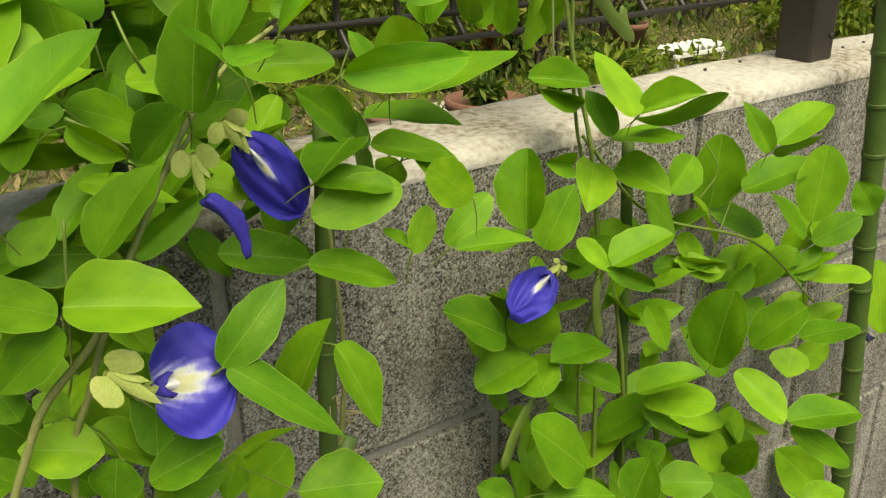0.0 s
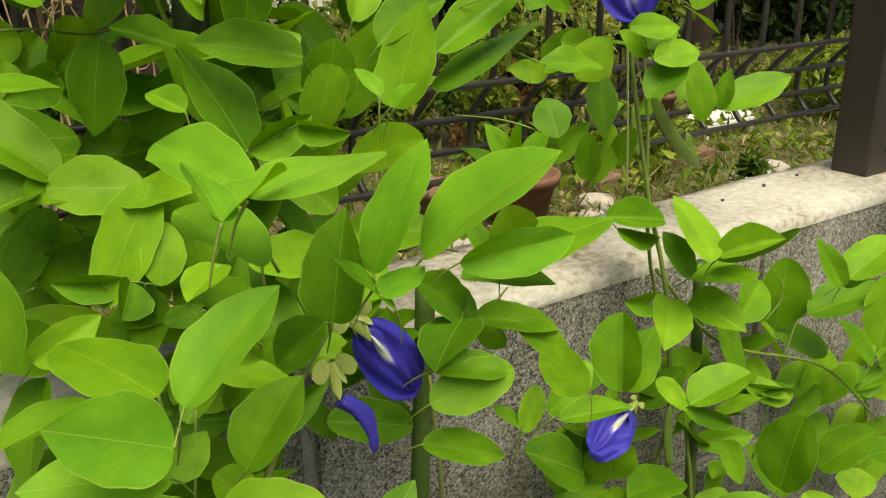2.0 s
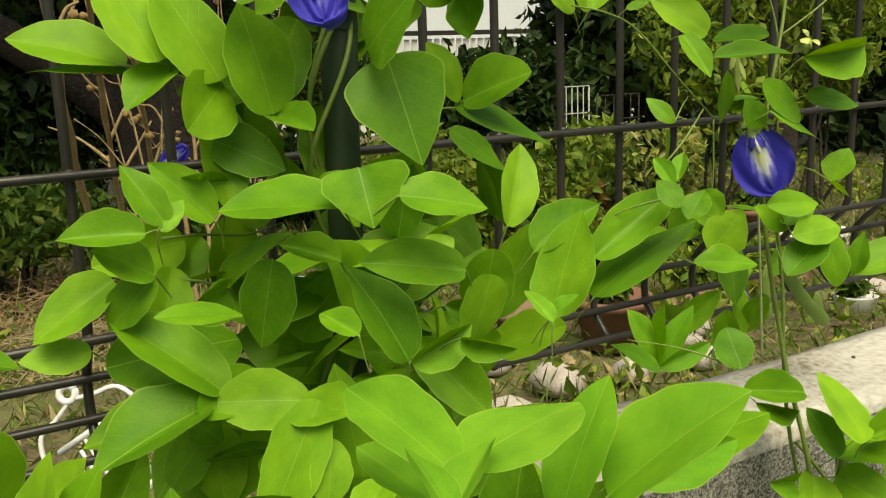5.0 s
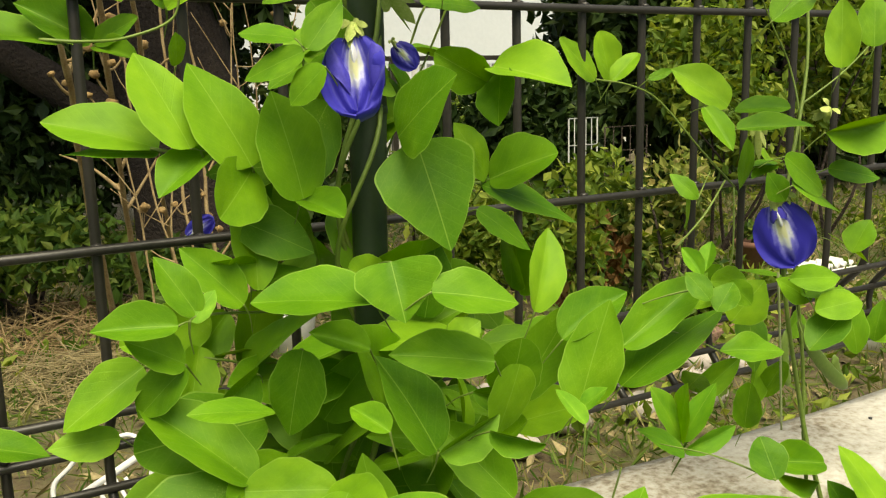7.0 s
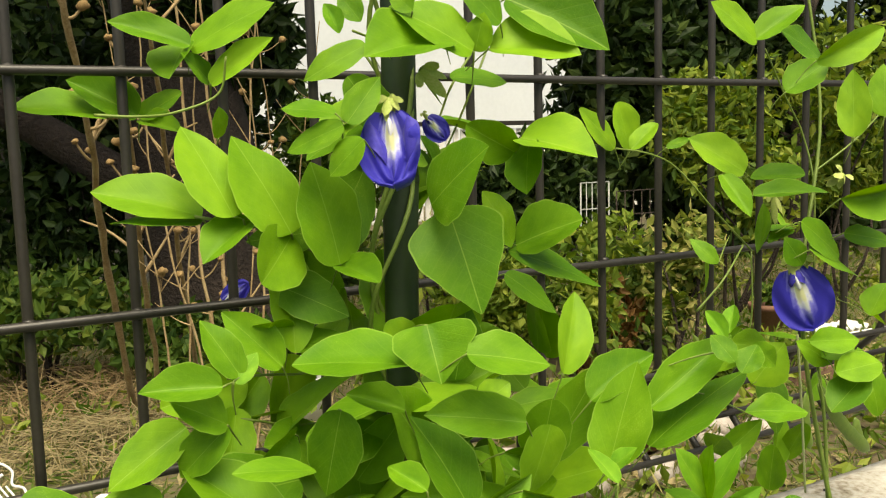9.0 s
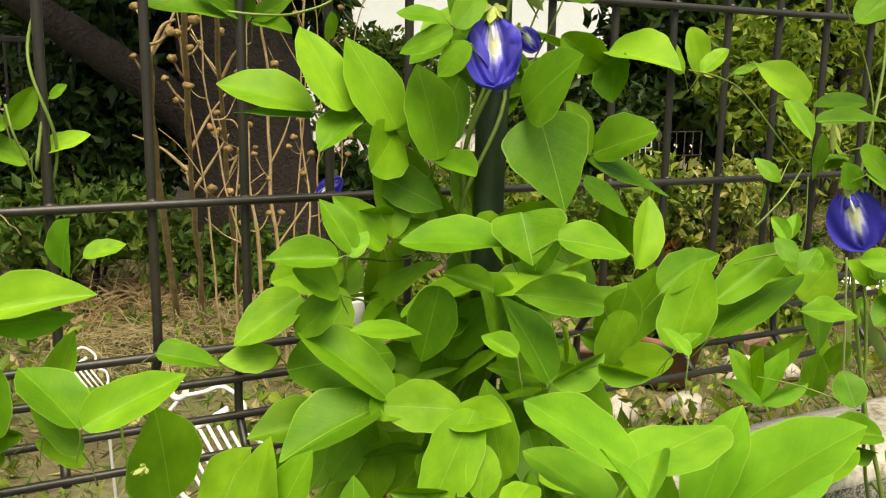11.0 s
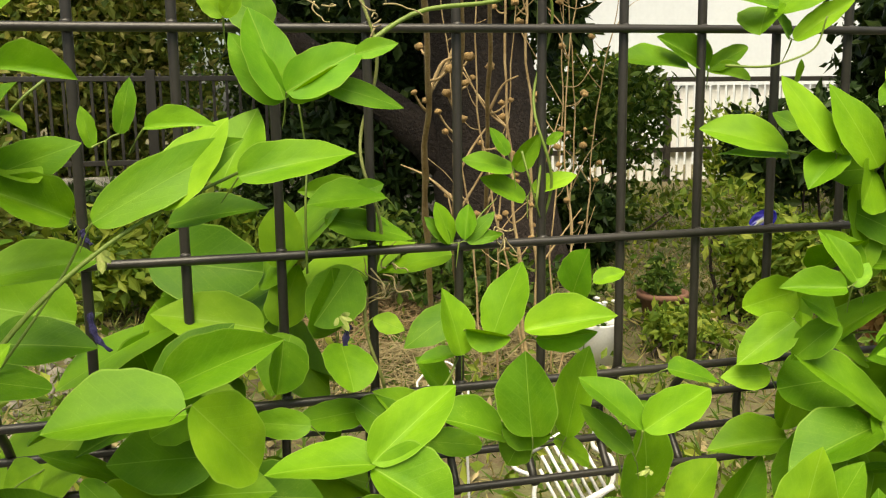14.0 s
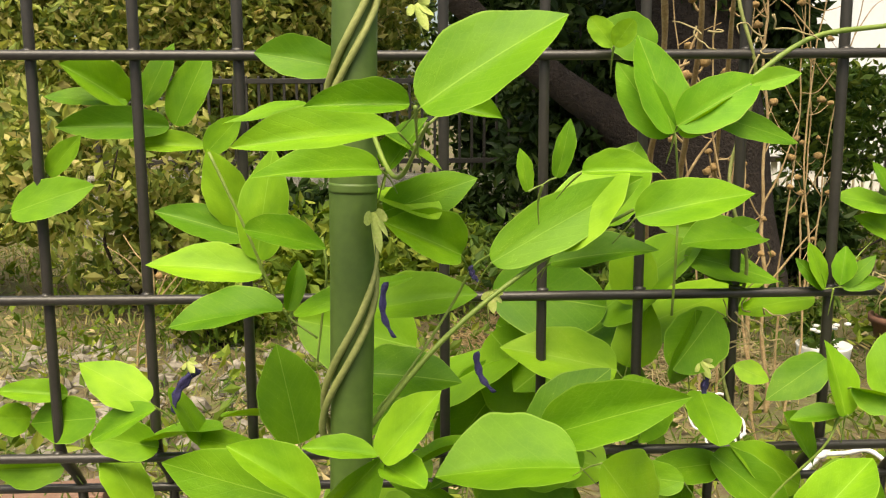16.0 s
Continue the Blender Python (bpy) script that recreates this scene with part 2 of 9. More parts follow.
def petal_material(name, wide):
    """Deep blue with a pale throat, from which rays run out."""
    m, n, l, p = material(name)
    tc = n.new("ShaderNodeTexCoord")
    s = n.new("ShaderNodeSeparateXYZ")
    l.new(tc.outputs["Object"], s.inputs[0])
    rib = noise_tex(n, l, 9.0, 3.0)
    up = math_node(n, l, "SUBTRACT", s.outputs[1], 0.34)
    ray = math_node(n, l, "MULTIPLY", math_node(n, l, "SINE", math_node(n, l, "MULTIPLY", math_node(n, l, "ARCTAN2", s.outputs[0], math_node(n, l, "ADD", s.outputs[1], 0.25)), 46)), 0.035)
    xx = math_node(n, l, "POWER", math_node(n, l, "ABSOLUTE", math_node(n, l, "MULTIPLY", s.outputs[0], 2.6 / wide)), 2.0)
    yy = math_node(n, l, "POWER", math_node(n, l, "ABSOLUTE", math_node(n, l, "MULTIPLY", up, 1.05 / wide)), 2.0)
    d = math_node(n, l, "ADD", math_node(n, l, "SQRT", math_node(n, l, "ADD", xx, yy)), math_node(n, l, "ADD", ray, math_node(n, l, "MULTIPLY", math_node(n, l, "SUBTRACT", rib, 0.5), 0.16)))
    col = ramp(n, l, d, [(0.10, (0.72, 0.72, 0.40)), (0.20, (0.78, 0.80, 0.84)), (0.30, (0.22, 0.21, 0.74)), (0.42, (0.034, 0.028, 0.46))])
    l.new(col, p.inputs["Base Color"])
    p.inputs["Roughness"].default_value = 0.6
    p.inputs["Sheen Weight"].default_value = 0.15
    bump(n, l, p, math_node(n, l, "ADD", rib, math_node(n, l, "MULTIPLY", ray, 3.0)), 0.3, 0.001)
    tr = n.new("ShaderNodeBsdfTranslucent")
    l.new(col, tr.inputs["Color"])
    mx = n.new("ShaderNodeMixShader")
    mx.inputs[0].default_value = 0.3
    l.new(p.outputs[0], mx.inputs[1])
    l.new(tr.outputs[0], mx.inputs[2])
    l.new(mx.outputs[0], n["Material Output"].inputs["Surface"])
    return m


M_PETAL = petal_material("blue_petal", 1.3)
M_PETAL_FOLDED = petal_material("folded_blue_petal", 1.1)
M_PETAL_FAINT = petal_material("faint_throated_petal", 0.6)
M_BLUE = grainy("blue_wing_petal", [(0.3, (0.022, 0.016, 0.24)), (0.7, (0.055, 0.045, 0.46))], 60, 0.65, 0.2, 0.0006)
M_PALE = grainy("pale_keel", [(0.3, (0.55, 0.57, 0.62)), (0.7, (0.78, 0.78, 0.72))], 160, 0.6, 0.2, 0.0006)


# ---- building helpers ----
def empty(name, at=(0, 0, 0)):
    ob = new(name)
    ob.location = at
    ob.empty_display_size = 0.05
    return ob


def mesh_of(bm, name, mat, smooth=True):
    me = bpy.data.meshes.new(name)
    bm.normal_update()
    bm.to_mesh(me)
    bm.free()
    me.materials.append(mat)
    if smooth:
        me.polygons.foreach_set("use_smooth", [True] * len(me.polygons))
    return me


def part(name, bm, mat, parent=None, label="", smooth=True):
    me = bm if isinstance(bm, bpy.types.Mesh) else mesh_of(bm, name, mat, smooth)
    ob = new(name, me)
    if parent is not None:
        ob.parent = parent
        ob.matrix_parent_inverse = Matrix.Translation(-Vector(parent.location)) if parent.parent is None else Matrix()
    if label:
        ob["label"] = label
    return ob


def box(bm, c, s, bevel=0.0, turn=None):
    made = bmesh.ops.create_cube(bm, size=1.0)["verts"]
    m = Matrix.Translation(c) @ (turn or Matrix()) @ Matrix.Diagonal((*s, 1))
    bmesh.ops.transform(bm, matrix=m, verts=made)
    if bevel:
        edges = list({e for v in made for e in v.link_edges})
        bmesh.ops.bevel(bm, geom=edges, offset=bevel, segments=2, affect="EDGES", profile=0.6)
    return bm


def smooth_line(pts, steps=6):
    """A curve through the points."""
    p = [Vector(q) for q in pts]
    if len(p) < 3:
        return p
    p = [2 * p[0] - p[1], *p, 2 * p[-1] - p[-2]]
    out = []
    for i in range(1, len(p) - 2):
        a, b, c, d = p[i - 1:i + 3]
        for k in range(steps):
            t = k / steps
            out.append(0.5 * (2 * b + (c - a) * t + (2 * a - 5 * b + 4 * c - d) * t * t + (3 * b - a - 3 * c + d) * t ** 3))
    out.append(p[-2])
    return out


def tube(bm, pts, r0, r1=None, sides=8, wob=0.0):
    """A round rod along the points, closed at both ends."""
    r1 = r0 if r1 is None else r1
    rings, last = [], None
    for i, q in enumerate(pts):
        a, b = pts[max(0, i - 1)], pts[min(len(pts) - 1, i + 1)]
        d = (Vector(b) - Vector(a)).normalized()
        if last is None:
            u = d.orthogonal().normalized()
        else:
            u = (last - d * last.dot(d)).normalized()
        last, v = u, d.cross(u)
        f = i / max(1, len(pts) - 1)
        r = (r0 + (r1 - r0) * f) * (1 + wob * (random.random() - 0.5))
        rings.append([bm.verts.new(Vector(q) + r * (math.cos(k * math.tau / sides) * u + math.sin(k * math.tau / sides) * v)) for k in range(sides)])
    for a, b in zip(rings, rings[1:]):
        for k in range(sides):
            bm.faces.new((a[k], a[(k + 1) % sides], b[(k + 1) % sides], b[k]))
    bm.faces.new(list(reversed(rings[0])))
    bm.faces.new(rings[-1])
    return bm


def lathe(bm, profile, at=(0, 0, 0), sides=28):
    rings = [[bm.verts.new((at[0] + r * math.cos(k * math.tau / sides), at[1] + r * math.sin(k * math.tau / sides), at[2] + z)) for k in range(sides)] for r, z in profile]
    for a, b in zip(rings, rings[1:]):
        for k in range(sides):
            bm.faces.new((a[k], a[(k + 1) % sides], b[(k + 1) % sides], b[k]))
    bm.faces.new(list(reversed(rings[0])))
    bm.faces.new(rings[-1])
    return bm


def clump_mesh(name, mat, centres, size, rng, aspect=0.5, droop=0.2):
    """Many small leaves as one mesh: each a folded blade at one of the centres."""
    c = np.array(centres)
    k = len(c)
    d = rng.normal(size=(k, 3))
    d[:, 2] -= droop
    d /= np.linalg.norm(d, axis=1)[:, None]
    s = np.cross(d, rng.normal(size=(k, 3)))
    s /= np.linalg.norm(s, axis=1)[:, None]
    nrm = np.cross(d, s)
    L = (size * (0.6 + 0.8 * rng.random(k)))[:, None]
    W = L * aspect
    v = np.stack([c, c + d * L * 0.45 + s * W * 0.5 + nrm * W * 0.12, c + d * L * 0.5 - nrm * W * 0.05, c + d * L * 0.45 - s * W * 0.5 + nrm * W * 0.12, c + d * L], 1).reshape(-1, 3)
    b = np.arange(k)[:, None] * 5
    f = np.concatenate([b + [0, 1, 2], b + [1, 4, 2], b + [4, 3, 2], b + [3, 0, 2]], 0)
    me = bpy.data.meshes.new(name)
    me.from_pydata(v.tolist(), [], f.tolist())
    me.materials.append(mat)
    return me


def blob_points(rng, centre, radii, n, shell=0.55, lumps=9):
    """Points for leaves in an uneven crown: clumps of different size round the centre, fuller to the outside."""
    lc = rng.normal(size=(lumps, 3))
    lc /= np.linalg.norm(lc, axis=1)[:, None]
    lc *= (0.35 + 0.5 * rng.random(lumps))[:, None]
    lr = 0.28 + 0.3 * rng.random(lumps)
    pick = rng.integers(0, lumps, n)
    q = rng.normal(size=(n, 3))
    q /= np.linalg.norm(q, axis=1)[:, None]
    q *= (shell + (1 - shell) * rng.random(n) ** 0.5)[:, None] * lr[pick][:, None]
    return np.array(centre) + (lc[pick] + q) * np.array(radii)


RNG = np.random.default_rng(7)
WALL_Y0, WALL_Y1, WALL_TOP, GARDEN = -0.088, 0.012, 0.80, 0.28

# ---- ground ----
bm = bmesh.new()
box(bm, (0, -15.0, -0.05), (120, 29.9, 0.1))
tagged(part("pavement", bm, M_PAVE, smooth=False), "grey asphalt pavement in front of the block wall", "pavement", kind="structure")
bm = bmesh.new()
N = 60
grid = []
for j in range(N + 1):
    y = 0.012 + (j / N) ** 2.2 * 60
    row = []
    for i in range(N + 1):
        x = (2 * i / N - 1)
        x = math.copysign(abs(x) ** 1.9 * 45, x) + y * 0.25
        z = GARDEN + 0.035 * noise.noise((x * 1.3, y * 1.3, 0)) + 0.012 * noise.noise((x * 6, y * 6, 3))
        row.append(bm.verts.new((x, y, z)))
    grid.append(row)
for a, b in zip(grid, grid[1:]):
    for i in range(N):
        bm.faces.new((a[i], a[i + 1], b[i + 1], b[i]))
ground = tagged(part("ground", bm, M_SOIL), "brown garden soil with thin grass and leaf litter", "ground", kind="structure")

# ---- block wall ----
wall = tagged(empty("wall_front", (0.5, -0.04, 0.0)), "grey hollow concrete block wall with a pale weathered top", "wall", kind="structure")
bm = bmesh.new()
box(bm, (0.3, (WALL_Y0 + WALL_Y1) / 2, 0.395), (18.2, WALL_Y1 - WALL_Y0 - 0.010, 0.79))
part("mortar_core", bm, M_MORTAR, wall, "pale mortar in the joints", smooth=False)
bm = bmesh.new()
nx, ny = 640, 6
rows = []
for j in range(ny + 1):
    row = []
    for i in range(nx + 1):
        x, y = -8.8 + 18.2 * i / nx, WALL_Y0 - 0.0005 + (WALL_Y1 - WALL_Y0 + 0.001) * j / ny
        edge = -0.004 * (1 if j in (0, ny) else 0)
        z = WALL_TOP + edge + 0.0022 * noise.noise((x * 14, y * 30, 0)) + 0.0012 * noise.noise((x * 60, y * 60, 5))
        row.append(bm.verts.new((x, y + (0.0012 * noise.noise((x * 40, 9, 0)) if j in (0, ny) else 0), z)))
    rows.append(row)
low = [bm.verts.new((v.co.x, v.co.y, 0.786)) for v in rows[0]]
low2 = [bm.verts.new((v.co.x, v.co.y, 0.786)) for v in rows[-1]]
rows = [low, *rows, low2]
for a, b in zip(rows, rows[1:]):
    for i in range(nx):
        bm.faces.new((a[i], a[i + 1], b[i + 1], b[i]))
part("coping", bm, M_COPING, wall, "pale worn cement top, stained yellow and brown")


def block_mesh(w, h, name):
    b = bmesh.new()
    box(b, (0, 0, 0), (w, WALL_Y1 - WALL_Y0, h), 0.0025)
    return mesh_of(b, name, M_CONCRETE, False)


BLOCK = block_mesh(0.39, 0.192, "block")
BLOCK_TOP = block_mesh(0.39, 0.183, "block_top")
for c in range(4):
    for i in range(-23, 22):
        x = 0.50 + i * 0.40 + (0.2 if c % 2 == 0 else 0.0)
        top = c == 3
        o = part("block", BLOCK_TOP if top else BLOCK, None, wall)
        o.location = (x, -0.038, 0.1 + 0.2 * c - (0.0025 if top else 0))

# no holes are cut: small dark studs paint their shaded insides
for x, y in ((0.66, -0.012), (0.72, -0.030), (0.79, -0.020), (0.845, -0.016), (0.955, -0.030), (0.985, -0.034), (1.03, -0.03)):
    bm = bmesh.new()
    lathe(bm, [(0.0012, WALL_TOP - 0.004), (0.0016, WALL_TOP + 0.0016), (0.0008, WALL_TOP + 0.0018)], (x, y, 0), 10)
    part("bolt_hole_shade", bm, M_SCREW, wall, "dark stud in place of a drilled hole's shade")
# added wall behind the camera, out of view: it only cuts low skylight
bm = bmesh.new()
box(bm, (0.0, -9.0, 1.1), (40, 0.25, 2.2), 0.01)
tagged(part("unseen_sky_blocker", bm, M_MORTAR, smooth=False), "plain grey unseen wall added across the street to block low sky", "wall", kind="structure")

# ---- wire mesh fence on the wall ----
fence = tagged(empty("wire_fence", (0.5, 0.0, WALL_TOP)), "dark brown welded wire mesh fence on the block wall", "fence")
SP, R = 0.05, 0.0025
Z_H = (1.36, 1.24, 1.12, 1.0, 0.917)
FOLD = ((0.027, 0.889), (0.027, 0.866), (0.010, 0.850))
bm = bmesh.new()
pts = [(0, 0, 1.40), (0, 0, 1.2), (0, 0, 1.0), (0, 0, 0.935), (0, 0.0005, 0.922), (0, 0.005, 0.912), (0, 0.018, 0.900), (0, 0.026, 0.890), (0, 0.0275, 0.876), (0, 0.026, 0.864), (0, 0.016, 0.853), (0, 0.008, 0.846)]
tube(bm, [Vector(p) + Vector((0, R * 1.9, 0)) for p in pts], R * 1.08, sides=10)
for z in Z_H:
    # weld bead where a level wire crosses
    v = bmesh.ops.create_icosphere(bm, subdivisions=1, radius=R * 0.95)["verts"]
    bmesh.ops.transform(bm, matrix=Matrix.Translation((0, R * 0.6, z + R * 0.8)) @ Matrix.Diagonal((1.5, 1.0, 0.8, 1)), verts=v)
WIRE_V = mesh_of(bm, "upright_wire", M_WIRE)
for k in range(-62, 90):
    o = part("upright_wire", WIRE_V, None, fence)
    o.location = (SP * k, 0, 0)
bm = bmesh.new()
tube(bm, [(x * 0.1, 0, 0.0006 * math.sin(x * 0.9)) for x in range(-31, 46)], R, sides=10)
WIRE_H = mesh_of(bm, "level_wire", M_WIRE)
for y, z in [(0, z) for z in Z_H] + list(FOLD):
    o = part("level_wire", WIRE_H, None, fence)
    o.location = (0, y, z)


def post(x):
    p = tagged(empty("fence_post", (x, -0.040, WALL_TOP)), "dark brown square aluminium fence post set in the wall top", "fence post")
    b = bmesh.new()
    box(b, (x, -0.040, 1.11), (0.036, 0.036, 0.62), 0.002)
    part("shaft", b, M_POST, p, smooth=False)
    b = bmesh.new()
    lathe(b, [(0.0, 0), (0.0028, 0), (0.0028, 0.002), (0.0, 0.002)], sides=12)
    s = part("screw", b, M_SCREW, p)
    s.matrix_basis = Matrix.Translation((x + 0.012, -0.058, WALL_TOP + 0.022)) @ pose(0, 0, 0, 90, 0, 0)
    b = bmesh.new()
    box(b, (x, -0.040, 1.425), (0.040, 0.040, 0.008), 0.002)
    part("cap", b, M_POST, p, smooth=False)
    return p


for x in (-1.093, 0.907, 2.907):
    post(x)

# ---- garden behind the fence ----
def shrub(at, radii, n, size, mat, label, seed, name="shrub", aspect=0.5, stems=5, lumps=9, droop=0.2):
    rng = np.random.default_rng(seed)
    top = tagged(empty(name, (at[0], at[1], GARDEN)), label, "shrub")
    pts = blob_points(rng, at, radii, n, lumps=lumps)
    pts = pts[pts[:, 2] > GARDEN + 0.01]
    part("crown", clump_mesh("crown", mat, pts, size, rng, aspect, droop), None, top)
    for i in range(stems):
        b = bmesh.new()
        e = pts[rng.integers(len(pts))]
        m = (np.array((at[0], at[1], GARDEN)) + e) / 2 + rng.normal(size=3) * 0.05
        tube(b, smooth_line([(at[0] + rng.normal() * 0.04, at[1] + rng.normal() * 0.04, GARDEN - 0.05), tuple(m), tuple(e)], 4), 0.010, 0.003, 6)
        part("stem", b, M_BARK, top)
    return top


def tree(at, r, height, crown, n, size, mat, label, seed, lean=(0, 0), first=6):
    rng = np.random.default_rng(seed)
    top = tagged(empty("tree", (at[0], at[1], GARDEN)), label, "tree")
    b = bmesh.new()
    line = smooth_line([(at[0], at[1], GARDEN - 0.1), (at[0] + lean[0] * 0.3, at[1] + lean[1] * 0.3, GARDEN + height * 0.35), (at[0] + lean[0], at[1] + lean[1], GARDEN + height)], 8)
    tube(b, line, r, r * 0.45, 16, 0.12)
    part("trunk", b, M_BARK, top)
    ends = []
    for i in range(9):
        s = line[first + (i * 2) % (len(line) - first)]
        a = i * 2.4 + rng.random()
        d = Vector((math.cos(a), math.sin(a), 0.5 + 0.5 * rng.random()))
        e = s + d * crown * (0.6 + 0.4 * rng.random())
        b = bmesh.new()
        tube(b, smooth_line([tuple(s), tuple(s + d * crown * 0.35 + Vector((0, 0, -0.05))), tuple(e)], 5), r * 0.33, r * 0.08, 8, 0.1)
        part("limb", b, M_BARK, top)
        ends.append(e)
    pts = np.concatenate([blob_points(rng, tuple(e), (crown * 0.66, crown * 0.66, crown * 0.5), n // 9) for e in ends])
    part("crown", clump_mesh("crown", mat, pts, size, rng, 0.42, 0.5), None, top)
    return top


# the big tree's crown, above view, also shades the background
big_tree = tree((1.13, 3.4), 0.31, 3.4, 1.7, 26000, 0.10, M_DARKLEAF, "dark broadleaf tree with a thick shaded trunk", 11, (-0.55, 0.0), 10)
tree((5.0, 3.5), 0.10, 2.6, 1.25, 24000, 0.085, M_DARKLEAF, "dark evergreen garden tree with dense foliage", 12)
# heavy low limb of the big tree
b = bmesh.new()
tube(b, smooth_line([(0.85, 3.42, 0.85), (0.66, 3.38, 1.02), (0.40, 3.34, 1.20), (0.12, 3.3, 1.40), (-0.3, 3.25, 1.8)], 6), 0.10, 0.045, 12, 0.1)
part("limb", b, M_BARK, big_tree)
# low branch of the tree that hangs over the garden
hang = np.random.default_rng(58)
bough = tagged(empty("hanging_bough", (1.05, 3.4, 2.2)), "dark leafy bough hanging from the tree", "bough")
b = bmesh.new()
tube(b, smooth_line([(0.72, 3.38, 2.25), (1.05, 3.35, 1.98), (1.28, 3.3, 1.66), (1.44, 3.25, 1.48)], 6), 0.030, 0.006, 8, 0.1)
part("limb", b, M_BARK, bough)
hp = np.concatenate([blob_points(hang, c, r, n, lumps=7) for c, r, n in (((1.10, 3.35, 1.74), (0.28, 0.25, 0.38), 1400), ((1.32, 3.3, 1.60), (0.14, 0.2, 0.22), 320), ((1.40, 3.25, 1.47), (0.12, 0.15, 0.10), 150), ((0.85, 3.3, 2.2), (0.5, 0.4, 0.35), 2200))])
part("crown", clump_mesh("crown", M_DARKLEAF, hp, 0.095, hang, 0.4, 0.9), None, bough)
# hedges close the horizon; the dark ones carry background shade in their leaf colour
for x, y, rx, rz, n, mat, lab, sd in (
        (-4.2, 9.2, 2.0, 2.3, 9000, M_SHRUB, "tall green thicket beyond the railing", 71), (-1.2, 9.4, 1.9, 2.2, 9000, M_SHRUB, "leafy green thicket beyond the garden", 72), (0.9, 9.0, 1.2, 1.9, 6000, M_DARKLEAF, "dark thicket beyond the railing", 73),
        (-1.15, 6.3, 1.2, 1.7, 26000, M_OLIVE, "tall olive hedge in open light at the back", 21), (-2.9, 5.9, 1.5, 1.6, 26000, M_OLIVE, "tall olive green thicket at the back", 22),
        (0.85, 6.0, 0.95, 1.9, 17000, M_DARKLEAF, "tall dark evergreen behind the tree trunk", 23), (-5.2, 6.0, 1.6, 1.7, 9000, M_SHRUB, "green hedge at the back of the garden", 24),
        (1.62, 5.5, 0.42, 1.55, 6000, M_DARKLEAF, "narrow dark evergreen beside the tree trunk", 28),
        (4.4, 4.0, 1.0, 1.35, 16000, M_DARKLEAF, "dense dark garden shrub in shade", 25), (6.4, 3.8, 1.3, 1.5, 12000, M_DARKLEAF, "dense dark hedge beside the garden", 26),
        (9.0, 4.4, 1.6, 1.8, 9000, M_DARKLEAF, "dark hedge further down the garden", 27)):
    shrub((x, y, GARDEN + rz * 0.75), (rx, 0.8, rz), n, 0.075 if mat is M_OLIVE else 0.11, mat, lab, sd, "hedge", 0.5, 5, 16)
